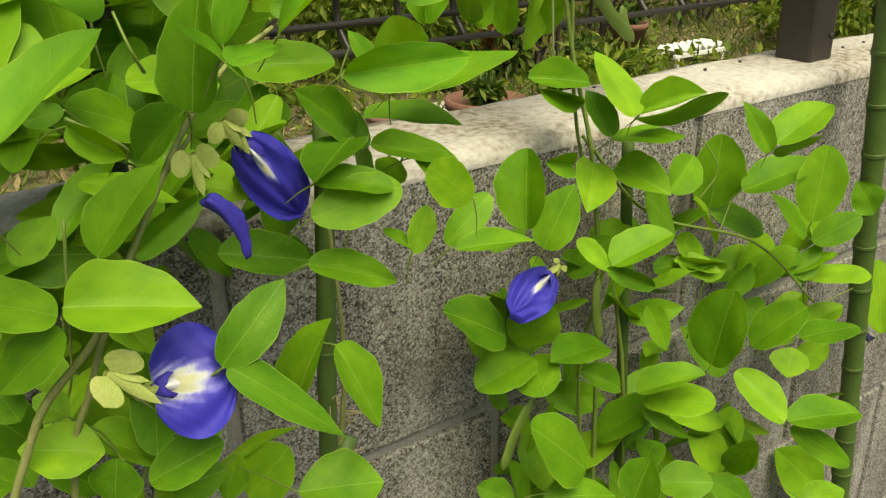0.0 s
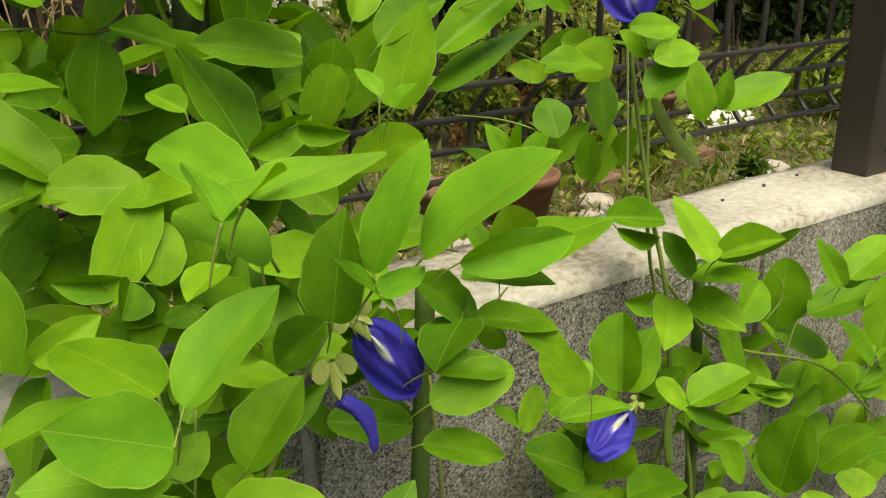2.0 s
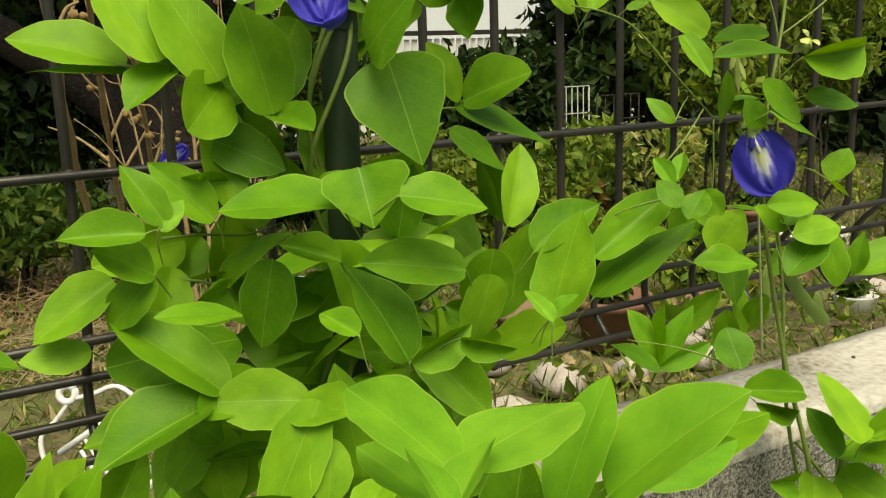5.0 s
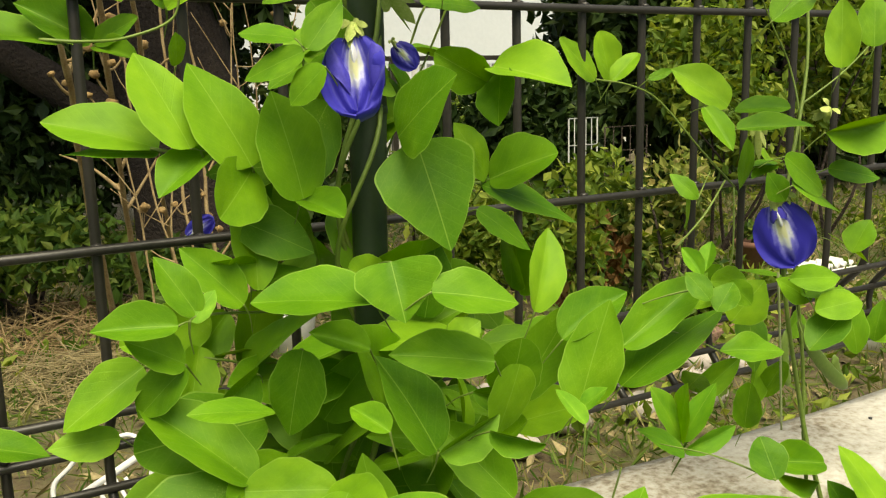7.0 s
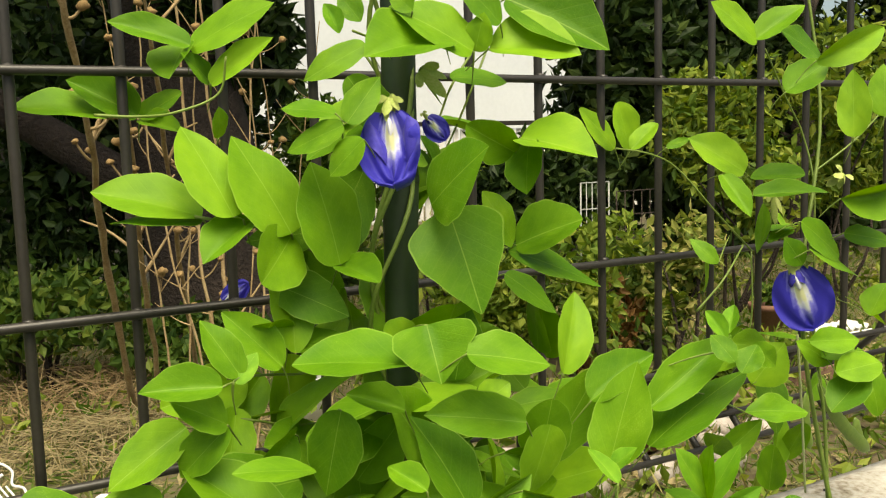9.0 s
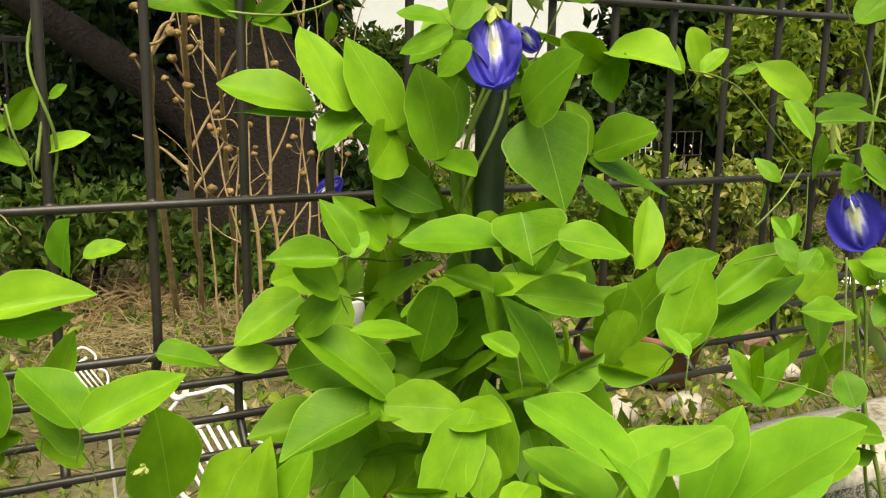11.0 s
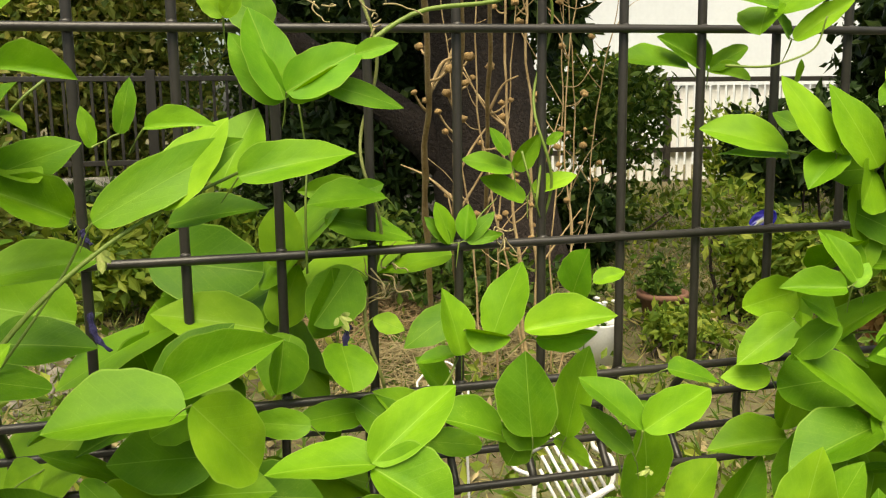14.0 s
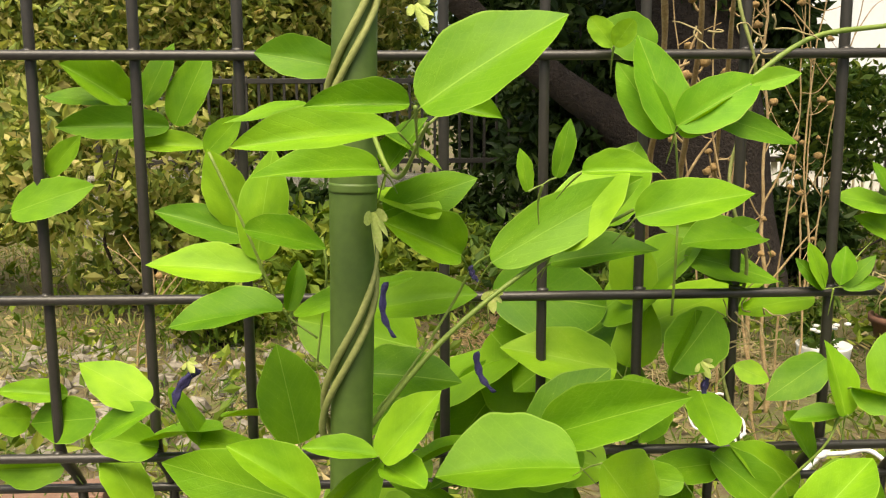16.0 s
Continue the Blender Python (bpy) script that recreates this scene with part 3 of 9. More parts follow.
# nearer planting
for at, rad, n, size, mat, lab, sd in (
        ((3.20, 2.35, 1.05), (0.42, 0.30, 0.42), 2600, 0.055, M_LIME, "bright green fern-leaved shrub in dappled light", 31),
        ((3.80, 2.3, 1.15), (0.40, 0.30, 0.45), 2600, 0.055, M_LIME, "light green garden shrub with small leaves", 32),
        ((1.75, 2.5, 0.52), (0.42, 0.30, 0.24), 2400, 0.045, M_LIME, "low light green garden plant", 33),
        ((2.25, 2.1, 0.50), (0.40, 0.28, 0.22), 2200, 0.045, M_SHRUB, "low green garden plant with small leaves", 34),
        ((2.26, 1.52, 0.37), (0.26, 0.18, 0.09), 1100, 0.042, M_LIME, "low leafy plant beside the flower pots", 35),
        ((3.82, 1.65, 0.48), (0.46, 0.26, 0.20), 2600, 0.045, M_LIME, "spreading light green ground plant", 36),
        ((4.5, 1.7, 0.50), (0.55, 0.3, 0.22), 2400, 0.050, M_SHRUB, "green ground plant along the wall", 37),
        ((2.0, 1.86, 0.62), (0.22, 0.10, 0.22), 900, 0.045, M_LIME, "light green plant in front of the rack", 47),
        ((2.35, 1.9, 0.66), (0.25, 0.12, 0.24), 1000, 0.045, M_OLIVE, "yellowing plant in front of the rack", 48),
        ((0.60, 3.6, 0.95), (0.36, 0.3, 0.75), 4200, 0.07, M_DARKLEAF, "dark shrub grown against the tree trunk", 49),
        # next but one: dark leaves added before the kerb in place of its shade
        ((-0.1, 4.5, 0.52), (1.3, 0.25, 0.30), 4200, 0.07, M_DARKLEAF, "low dark planting added for the shade along the railing", 50),
        ((0.75, 2.7, 0.42), (0.30, 0.22, 0.16), 1300, 0.045, M_SHRUB, "low dark green plant at the tree's foot", 38),
        ((1.30, 2.05, 0.36), (0.20, 0.16, 0.09), 900, 0.036, M_LIME, "low bright green plant beside the pots", 39),
        ((-0.35, 3.1, 0.55), (0.55, 0.35, 0.30), 2600, 0.06, M_LIME, "olive green shrub in the garden", 40),
        ((-1.35, 3.2, 0.75), (0.60, 0.40, 0.52), 4200, 0.06, M_OLIVE, "yellow-green shrub in open light", 41),
        ((-2.3, 3.4, 0.95), (0.70, 0.45, 0.70), 4600, 0.06, M_OLIVE, "large yellow-green garden shrub", 42),
        ((-0.85, 2.6, 0.42), (0.35, 0.25, 0.17), 1500, 0.045, M_LIME, "low plant beside the gravel patch", 43),
        ((0.30, 2.75, 0.52), (0.36, 0.25, 0.25), 1700, 0.05, M_SHRUB, "dark green plant behind the dry stalks", 44),
        ((4.6, 6.6, 0.75), (0.8, 0.4, 0.45), 3000, 0.07, M_LIME, "light green shrub at the end of the lawn", 45),
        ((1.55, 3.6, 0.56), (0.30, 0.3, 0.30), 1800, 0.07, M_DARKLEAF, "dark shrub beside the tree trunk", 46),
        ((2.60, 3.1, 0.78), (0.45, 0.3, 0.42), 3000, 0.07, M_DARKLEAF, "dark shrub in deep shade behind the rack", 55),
        ((2.0, 4.2, 0.85), (0.55, 0.3, 0.46), 1500, 0.06, M_SHRUB, "dark twiggy shrub before the white fence", 53),
        ((2.95, 6.4, 0.95), (0.65, 0.3, 0.60), 3200, 0.08, M_SHRUB, "loose green shrub before the white fence", 54)):
    shrub(at, rad, n, size, mat, lab, sd)

def fern(at, fronds, size, seed):
    """Arching fronds, each with two rows of narrow leaflets."""
    rng = np.random.default_rng(seed)
    top = tagged(empty("fern", at), "light green fern with arching fronds in the bed", "fern")
    for i in range(fronds):
        a = i * math.tau / fronds + rng.normal() * 0.2
        out = Vector((math.cos(a), 0.5 * math.sin(a), 0))
        line = [Vector(at) + out * size * 0.75 * f + Vector((0, 0, size * (1.5 * f - 0.8 * f * f))) for f in np.linspace(0, 1, 12)]
        b = bmesh.new()
        tube(b, line, 0.003, 0.001, 5)
        for k in range(2, 12):
            d = (line[k] - line[k - 1]).normalized()
            side = d.cross(Vector((0, 0, 1))).normalized()
            w = size * 0.26 * (1 - (k / 12) ** 2)
            for sgn in (-1, 1):
                t = side * sgn * w + d * w * 0.35
                n = d * size * 0.028
                q = [b.verts.new(v) for v in (line[k] - n, line[k] + t * 0.5 - n * 1.1 + Vector((0, 0, 0.006)), line[k] + t, line[k] + t * 0.5 + n * 1.1 + Vector((0, 0, 0.006)), line[k] + n)]
                b.faces.new(q)
        part("frond", b, M_LIME, top)


fern((2.34, 1.92, 0.36), 7, 0.26, 91)
fern((2.75, 2.3, 0.40), 6, 0.28, 92)
rd = np.random.default_rng(93)
dp = np.concatenate([blob_points(rd, (2.16, 1.98, 0.44), (0.12, 0.08, 0.14), 320, lumps=6), blob_points(rd, (2.02, 1.95, 0.36), (0.12, 0.08, 0.07), 140, lumps=5)])
tagged(part("dry_leaves", clump_mesh("dry_leaves", M_DRYLEAF, dp, 0.05, rd, 0.55, 0.4), None), "heap of withered orange brown leaves among green plants", "dry leaves", kind="stuff")

# grass and litter on the ground
rng = np.random.default_rng(51)
NG = 120000
gx, gy = rng.uniform(-2.8, 5.4, NG), 0.10 + 7.0 * rng.random(NG) ** 1.5
patch = np.array([noise.noise((x * 1.7, y * 1.7, 4)) for x, y in zip(gx, gy)])
keep = patch + rng.normal(size=NG) * 0.25 > -0.30
gp = np.stack([gx, gy, np.full(NG, GARDEN + 0.005) + 0.03 * rng.random(NG)], 1)[keep]
tagged(part("grass", clump_mesh("grass", M_GRASS, gp, 0.055, rng, 0.10, -0.5), None), "thin grass and dry blades over the soil", "grass", kind="stuff")
NW = 26000
wx, wy = rng.uniform(-2.8, 5.4, NW), 0.10 + 6.0 * rng.random(NW) ** 1.4
weed = np.array([noise.noise((x * 2.3, y * 2.3, 11)) for x, y in zip(wx, wy)]) + rng.normal(size=NW) * 0.12 > 0.0
wp = np.stack([wx, wy, GARDEN + 0.02 + 0.07 * rng.random(NW)], 1)[weed]
tagged(part("weeds", clump_mesh("weeds", M_LIME, wp, 0.045, rng, 0.5, -0.1), None), "low green weeds in patches over the soil", "weeds", kind="stuff")
lit = np.stack([rng.uniform(-2.6, 5.0, 7000), 0.15 + 4.5 * rng.random(7000) ** 1.4, np.full(7000, GARDEN + 0.012)], 1)
tagged(part("leaf_litter", clump_mesh("leaf_litter", M_STRAW, lit, 0.045, rng, 0.4, 0.0), None), "fallen dry brown leaves and straw", "leaf litter", kind="stuff")

# gravel patch
b = bmesh.new()
for i in range(1100):
    x, y = rng.uniform(-2.1, -0.35), rng.uniform(1.1, 2.6)
    s = 0.008 + 0.032 * rng.random() ** 2.2
    v = bmesh.ops.create_icosphere(b, subdivisions=1, radius=s)["verts"]
    for q in v:
        q.co *= 1 + 0.25 * rng.normal() * 0.6
    bmesh.ops.transform(b, matrix=Matrix.Translation((x, y, GARDEN + s * 0.25)) @ pose(0, 0, 0, rng.uniform(0, 90), 0, rng.uniform(0, 360)) @ Matrix.Diagonal((1, 0.8, 0.6, 1)), verts=v)
tagged(part("gravel", b, M_GRAVEL, smooth=False), "pale grey rubble and pebbles on bare soil", "gravel", kind="stuff")


def straw_heap(at, r, h, n, seed, mat=None, label="loose heap of dry brown straw on the ground"):
    rng = np.random.default_rng(seed)
    b = bmesh.new()
    for i in range(n):
        a, q = rng.uniform(0, math.tau), r * rng.random() ** 0.6
        c = Vector((at[0] + q * math.cos(a), at[1] + q * math.sin(a), GARDEN + 0.01 + h * (1 - q / r) * rng.random()))
        d = Vector((rng.normal(), rng.normal(), rng.normal() * 0.35)).normalized() * rng.uniform(0.05, 0.12)
        tube(b, [c - d, c + Vector((0, 0, 0.01)), c + d], 0.0016, 0.0009, 4)
    tagged(part("straw_heap", b, mat or M_STRAW), label, "straw heap", kind="stuff")


straw_heap((0.72, 2.15), 0.20, 0.11, 420, 61)
straw_heap((0.36, 2.05), 0.26, 0.10, 420, 62)
straw_heap((0.36, 2.65), 0.42, 0.10, 900, 63, M_DRY, "flattened heap of reddish brown dead stalks")


# dry flower stalks
def dry_stalk(pts, r, seeds, seed, label="tall dry brown stalk with round seed heads"):
    rng = np.random.default_rng(seed)
    top = tagged(empty("dry_stalk", pts[0]), label, "dry stalk")
    line = [q + Vector((0.012 * noise.noise((q.z * 7, seed, 0)), 0.01 * noise.noise((q.z * 7, seed, 5)), 0)) for q in smooth_line(pts, 8)]
    b = bmesh.new()
    tube(b, line, r, r * 0.45, 7, 0.35)
    part("stem", b, M_DRY, top)
    for i in range(3):
        s = Vector(line[rng.integers(len(line) // 4, len(line) - 2)])
        d = Vector((rng.choice((-1, 1)) * rng.uniform(0.5, 1.0), rng.normal() * 0.3, rng.uniform(0.5, 1.3))).normalized() * rng.uniform(0.10, 0.24)
        b = bmesh.new()
        tube(b, smooth_line([s, s + d * 0.5 + Vector((0, 0, 0.02 * rng.normal())), s + d], 5), r * 0.55, r * 0.25, 6, 0.3)
        part("side_shoot", b, M_DRY, top)
    for i in range(seeds // 2 + 1):
        k = rng.integers(len(line) // 3, len(line))
        s = Vector(line[k])
        d = Vector((rng.normal(), rng.normal() * 0.6, 0.7 + abs(rng.normal()) * 0.6)).normalized() * rng.uniform(0.03, 0.09)
        e = s + d
        b = bmesh.new()
        tube(b, smooth_line([s, s + d * 0.5 + Vector((0, 0, -0.008)), e], 4), r * 0.4, r * 0.25, 5)
        part("twig", b, M_DRY, top)
        b = bmesh.new()
        v = bmesh.ops.create_icosphere(b, subdivisions=2, radius=rng.uniform(0.007, 0.0125))["verts"]
        for q in v:
            q.co *= 0.8 + 0.55 * rng.random()
            q.co.z *= 0.8
        bmesh.ops.transform(b, matrix=Matrix.Translation(e), verts=v)
        part("seed_head", b, M_SEED, top)
    return top


Y = 1.75
for i, (x0, x1, x2, x3, dy, s) in enumerate(((0.66, 0.63, 0.61, 0.59, 0.0, 9), (0.60, 0.60, 0.64, 0.67, 0.1, 12), (0.72, 0.69, 0.69, 0.66, 0.05, 14), (0.70, 0.74, 0.73, 0.76, -0.1, 12),
                                             (0.56, 0.54, 0.50, 0.44, 0.12, 9), (0.80, 0.80, 0.84, 0.83, 0.2, 10), (0.62, 0.55, 0.49, 0.47, -0.15, 8), (0.95, 0.92, 0.94, 0.90, 0.35, 9), (1.05, 1.08, 1.12, 1.2, 0.6, 8))):
    dry_stalk([(x0, Y + dy, GARDEN - 0.02), (x1, Y + dy, 0.68), (x2, Y + dy + 0.03, 1.02), (x3, Y + dy, 1.50)], 0.0062 if i in (0, 2) else 0.0034, s, 70 + i)


dry_stalk([(0.542, 2.400, GARDEN - 0.02), (0.411, 1.900, 0.892), (0.353, 1.600, 1.137), (0.301, 1.400, 1.365), (0.289, 1.350, 1.477)], 0.0105, 12, 120, "tall thick brown dead stalk leaning by the fence")
dry_stalk([(0.624, 2.400, GARDEN - 0.02), (0.533, 2.050, 0.750), (0.434, 1.600, 1.221), (0.394, 1.400, 1.476)], 0.0095, 12, 121, "tall thick brown dead stalk leaning by the fence")
dry_stalk([(0.772, 2.500, GARDEN - 0.02), (0.618, 2.000, 0.841), (0.505, 1.600, 1.222), (0.448, 1.400, 1.416)], 0.0080, 14, 122, "tall thick brown dead stalk leaning by the fence")
dry_stalk([(-1.06, 2.3, GARDEN - 0.02), (-1.04, 2.3, 0.42), (-1.02, 2.3, 0.58), (-1.05, 2.32, 0.74)], 0.006, 1, 88, "pale forked dead twig standing in the soil")
dry_stalk([(-1.10, 2.34, GARDEN - 0.02), (-1.08, 2.33, 0.40), (-1.00, 2.3, 0.55), (-0.93, 2.3, 0.66)], 0.004, 1, 89, "thin dead twig leaning in the soil")


# pots
def pot(at, r, h, mat, label, plant=None, rim=True, flowers=0, seed=0):
    top = tagged(empty("flower_pot", (at[0], at[1], GARDEN)), label, "flower pot")
    b = bmesh.new()
    z = GARDEN
    lathe(b, [(r * 0.70, z), (r * 0.98, z + h * 0.82), (r * 1.08, z + h * 0.82), (r * 1.10, z + h), (r * 0.98, z + h), (r * 0.92, z + h * 0.88)] if rim else
          [(r * 0.8, z), (r, z + h * 0.95), (r * 1.03, z + h), (r * 0.95, z + h), (r * 0.9, z + h * 0.9)], (at[0], at[1], 0))
    part("body", b, mat, top)
    b = bmesh.new()
    lathe(b, [(0.001, z + h * 0.86), (r * 0.95, z + h * 0.87)], (at[0], at[1], 0), 20)
    part("soil", b, M_SOIL, top)
    if plant:
        rng = np.random.default_rng(90 + seed)
        p = blob_points(rng, (at[0], at[1], z + h + plant * 0.6), (plant, plant, plant * 0.8), 260, lumps=6)
        part("foliage", clump_mesh("foliage", M_SHRUB, p, 0.035, rng), None, top)
    for i in range(flowers):
        rng = np.random.default_rng(190 + i)
        b = bmesh.new()
        v = bmesh.ops.create_icosphere(b, subdivisions=1, radius=0.011)["verts"]
        bmesh.ops.transform(b, matrix=Matrix.Translation((at[0] + rng.normal() * 0.05, at[1] - 0.04 + rng.normal() * 0.03, z + h + 0.05 + rng.normal() * 0.02)) @ Matrix.Diagonal((1, 1, 0.5, 1)), verts=v)
        part("blossom", b, M_WHITE, top)
    return top


pot((0.97, 2.02), 0.075, 0.135, M_WHITE, "white plastic flower pot with small white flowers", 0.11, False, 9, 1)
pot((1.40, 2.40), 0.085, 0.125, M_TERRA, "red terracotta pot in the grass", 0.08, True, 0, 2)
pot((1.62, 1.30), 0.10, 0.14, M_TERRA, "terracotta pot with a pale rim", 0.05, True, 0, 4)
pot((1.42, 1.42), 0.08, 0.11, M_BRICK, "low brown pot beside stones", None, True, 0, 5)
pot((2.34, 1.08), 0.06, 0.07, M_WHITE, "white round bowl on the ground", 0.04, False, 0, 6)
pot((2.30, 1.62), 0.07, 0.12, M_TERRA, "red pot among low plants", 0.06, True, 0, 7)
pot((2.92, 1.98), 0.07, 0.14, M_TERRA, "small red pot behind the white rack", 0.05, True, 0, 8)


def brick(at, turn, s=(0.20, 0.095, 0.055), mat=None, label="weathered red brick lying on the soil"):
    b = bmesh.new()
    box(b, (0, 0, 0), s, 0.005)
    o = part("brick", b, mat or M_BRICK, None, smooth=False)
    o.matrix_basis = pose(at[0], at[1], GARDEN + s[2] / 2 - 0.005, 0, 0, turn)
    return tagged(o, label, "brick", "loose bricks")


for x, y, a in ((2.05, 1.40, 12), (2.28, 1.45, 8), (2.50, 1.47, -5), (-0.95, 1.30, 10)):
    brick((x, y), a)


def stone(at, s, seed):
    rng = np.random.default_rng(seed)
    b = bmesh.new()
    v = bmesh.ops.create_icosphere(b, subdivisions=2, radius=s)["verts"]
    for q in v:
        q.co *= 1 + 0.18 * noise.noise(q.co * (3 / s) + Vector((seed, 0, 0)))
    bmesh.ops.transform(b, matrix=pose(at[0], at[1], GARDEN + s * 0.4, 0, 0, rng.uniform(0, 180)) @ Matrix.Diagonal((1.25, 0.9, 0.65, 1)), verts=v)
    tagged(part("stone", b, M_STONE), "pale rounded garden stone on the soil", "stone", "garden stones")


for i, (x, y, s) in enumerate(((1.86, 1.25, 0.05), (1.95, 1.18, 0.04), (1.78, 1.18, 0.035), (1.70, 1.05, 0.05), (1.30, 1.12, 0.06), (1.12, 1.05, 0.045), (1.50, 1.08, 0.05), (1.24, 1.32, 0.05), (2.6, 1.2, 0.05), (-0.62, 1.42, 0.05))):
    stone((x, y), s, 300 + i)
b = bmesh.new()
box(b, (1.75, 1.62, GARDEN + 0.02), (0.34, 0.12, 0.05), 0.012)
tagged(part("stone_slab", b, M_STONE, smooth=False), "long pale stone slab edging the bed", "stone slab")


# white cast metal plant marker on a stake: scrolls round a slatted panel
def scroll_stand(at, turn, tilt, label, size=0.10, roll=0):
    top = tagged(empty("plant_marker", (at[0], at[1], GARDEN)), label, "plant marker")
    m = Matrix.Translation(at) @ pose(0, 0, 0, 0, 0, turn) @ pose(0, 0, 0, tilt, 0, 0) @ pose(0, 0, 0, 0, roll, 0)
    for sgn in (-1, 1):
        b = bmesh.new()
        pts = [(sgn * size * x, 0, size * z) for x, z in ((0.0, -0.85), (0.55, -0.75), (0.80, -0.35), (0.62, 0.0), (0.86, 0.35), (0.72, 0.80), (0.35, 0.92), (0.0, 1.05))]
        tube(b, [m @ q for q in smooth_line(pts, 6)], size * 0.045, size * 0.04, 8)
        part("scroll", b, M_WHITE, top)
    for k in range(-3, 4):
        b = bmesh.new()
        x = k * size * 0.15
        tube(b, [m @ Vector((x, 0, -size * 0.78)), m @ Vector((x, 0, size * (0.45 - 0.04 * k * k)))], size * 0.032, size * 0.032, 6)
        part("slat", b, M_WHITE, top)
    for z in (-0.78, 0.45):
        b = bmesh.new()
        tube(b, [m @ Vector((-size * 0.6, 0, size * z)), m @ Vector((size * 0.6, 0, size * z))], size * 0.06, size * 0.06, 8)
        part("rail", b, M_WHITE, top)
    b = bmesh.new()
    ring = [m @ Vector((size * 0.13 * math.cos(a), 0, size * (1.16 + 0.13 * math.sin(a)))) for a in np.linspace(0, math.tau, 17)]
    tube(b, ring, size * 0.06, size * 0.06, 8)
    part("ring", b, M_WHITE, top)
    b = bmesh.new()
    foot = m @ Vector((0, 0, -size * 0.85))
    tube(b, smooth_line([foot, foot + Vector((0.012, 0.01, -0.05)), Vector((foot.x + 0.03, foot.y + 0.03, GARDEN - 0.06))], 6), size * 0.06, size * 0.05, 8)
    part("stake", b, M_WHITE, top)
    return top


scroll_stand((0.195, 0.330, 0.717), -30, -18, "white cast metal plant marker with scrolls, leaning on its stake", 0.056, -33)
scroll_stand((0.088, 0.400, 0.782), 0, -30, "small white scrolled plant marker leaning among leaves", 0.028, -30)


def wire_rack(at, w, h, label, mat=None):
    mat = mat or M_WHITE
    top = tagged(empty("wire_rack", (at[0], at[1], GARDEN)), label, "wire rack")
    for k in range(6):
        b = bmesh.new()
        x = at[0] - w / 2 + w * k / 5
        tube(b, [(x, at[1], GARDEN - 0.01), (x, at[1], GARDEN + h)], 0.003 if k in (0, 5) else 0.0019, None, 6)
        part("upright", b, mat, top)
    for f in (0.55, 0.72, 0.86, 1.0):
        b = bmesh.new()
        tube(b, [(at[0] - w / 2, at[1], GARDEN + h * f), (at[0] + w / 2, at[1], GARDEN + h * f)], 0.0022, None, 6)
        part("crossbar", b, mat, top)
    return top


wire_rack((2.06, 2.0), 0.125, 0.66, "white wire plant rack standing in the bed", M_SHADEDWHITE)
wire_rack((2.30, 2.05), 0.20, 0.62, "rusty brown wire plant rack in shade", M_BARK)


def slatted_stand(at):
    top = tagged(empty("slatted_stand", at), "low white slatted stand among green plants", "stand")
    for k in range(7):
        b = bmesh.new()
        box(b, (at[0] - 0.12 + 0.04 * k, at[1], at[2] + 0.06), (0.022, 0.10, 0.012), 0.002, pose(0, 0, 0, 0, -38, 0))
        part("slat", b, M_WHITE, top, smooth=False)
    for dy in (-0.05, 0.05):
        b = bmesh.new()
        box(b, (at[0], at[1] + dy, at[2] + 0.04), (0.30, 0.012, 0.016), 0.002)
        part("rail", b, M_WHITE, top, smooth=False)
        for dx in (-0.13, 0.13):
            b = bmesh.new()
            box(b, (at[0] + dx, at[1] + dy, at[2] + 0.014), (0.014, 0.014, 0.05), 0.002)
            part("leg", b, M_WHITE, top, smooth=False)


slatted_stand((2.96, 1.70, GARDEN + 0.02))

# far fences and the white house
# the kerb's shade is imitated by a dark shrub in front of it
far = tagged(empty("railing", (-0.2, 5.0, GARDEN)), "dark metal railing on a low concrete kerb", "railing")
b = bmesh.new()
box(b, (-0.5, 5.0, GARDEN + 0.20), (3.4, 0.14, 0.44), 0.01)
part("kerb", b, M_CONCRETE, far, smooth=False)
for z in (1.26, 0.78):
    b = bmesh.new()
    box(b, (-0.5, 5.0, z), (3.3, 0.03, 0.03), 0.003)
    part("rail", b, M_WIRE, far, smooth=False)
b = bmesh.new()
box(b, (0, 0, 0), (0.016, 0.016, 0.58), 0.002)
BAR = mesh_of(b, "bar", M_WIRE, False)
for k in range(44):
    o = part("bar", BAR, None, far)
    o.location = (-2.1 + 0.075 * k, 5.0, 1.0)
for x in (-2.1, -0.5, 1.1):
    b = bmesh.new()
    box(b, (x, 5.0, 0.98), (0.05, 0.05, 0.66), 0.003)
    part("post", b, M_WIRE, far, smooth=False)

white = tagged(empty("slat_fence", (5.0, 8.0, GARDEN)), "white slatted fence with a dark frame", "fence")
for z in (1.32, 0.60):
    b = bmesh.new()
    box(b, (5.4, 7.98, z), (6.4, 0.05, 0.05), 0.004)
    part("rail", b, M_WIRE, white, smooth=False)
b = bmesh.new()
box(b, (0, 0, 0), (0.062, 0.018, 0.98), 0.003)
SLAT = mesh_of(b, "slat", M_WHITE, False)
for k in range(70):
    o = part("slat", SLAT, None, white)
    o.location = (2.25 + 0.092 * k, 8.02, GARDEN + 0.49)
for x in (2.3, 4.35, 6.4, 8.45):
    b = bmesh.new()
    box(b, (x, 7.95, GARDEN + 0.5), (0.06, 0.06, 1.1), 0.004)
    part("post", b, M_WIRE, white, smooth=False)

house = tagged(empty("house", (6.0, 11.0, GARDEN)), "plain white rendered house beyond the garden", "house")
b = bmesh.new()
box(b, (6.6, 12.0, 3.0), (6.8, 4.0, 5.6), 0.02)
part("wall", b, M_RENDERED, house, smooth=False)
b = bmesh.new()
box(b, (6.6, 12.0, 5.9), (7.4, 4.6, 0.25), 0.03)
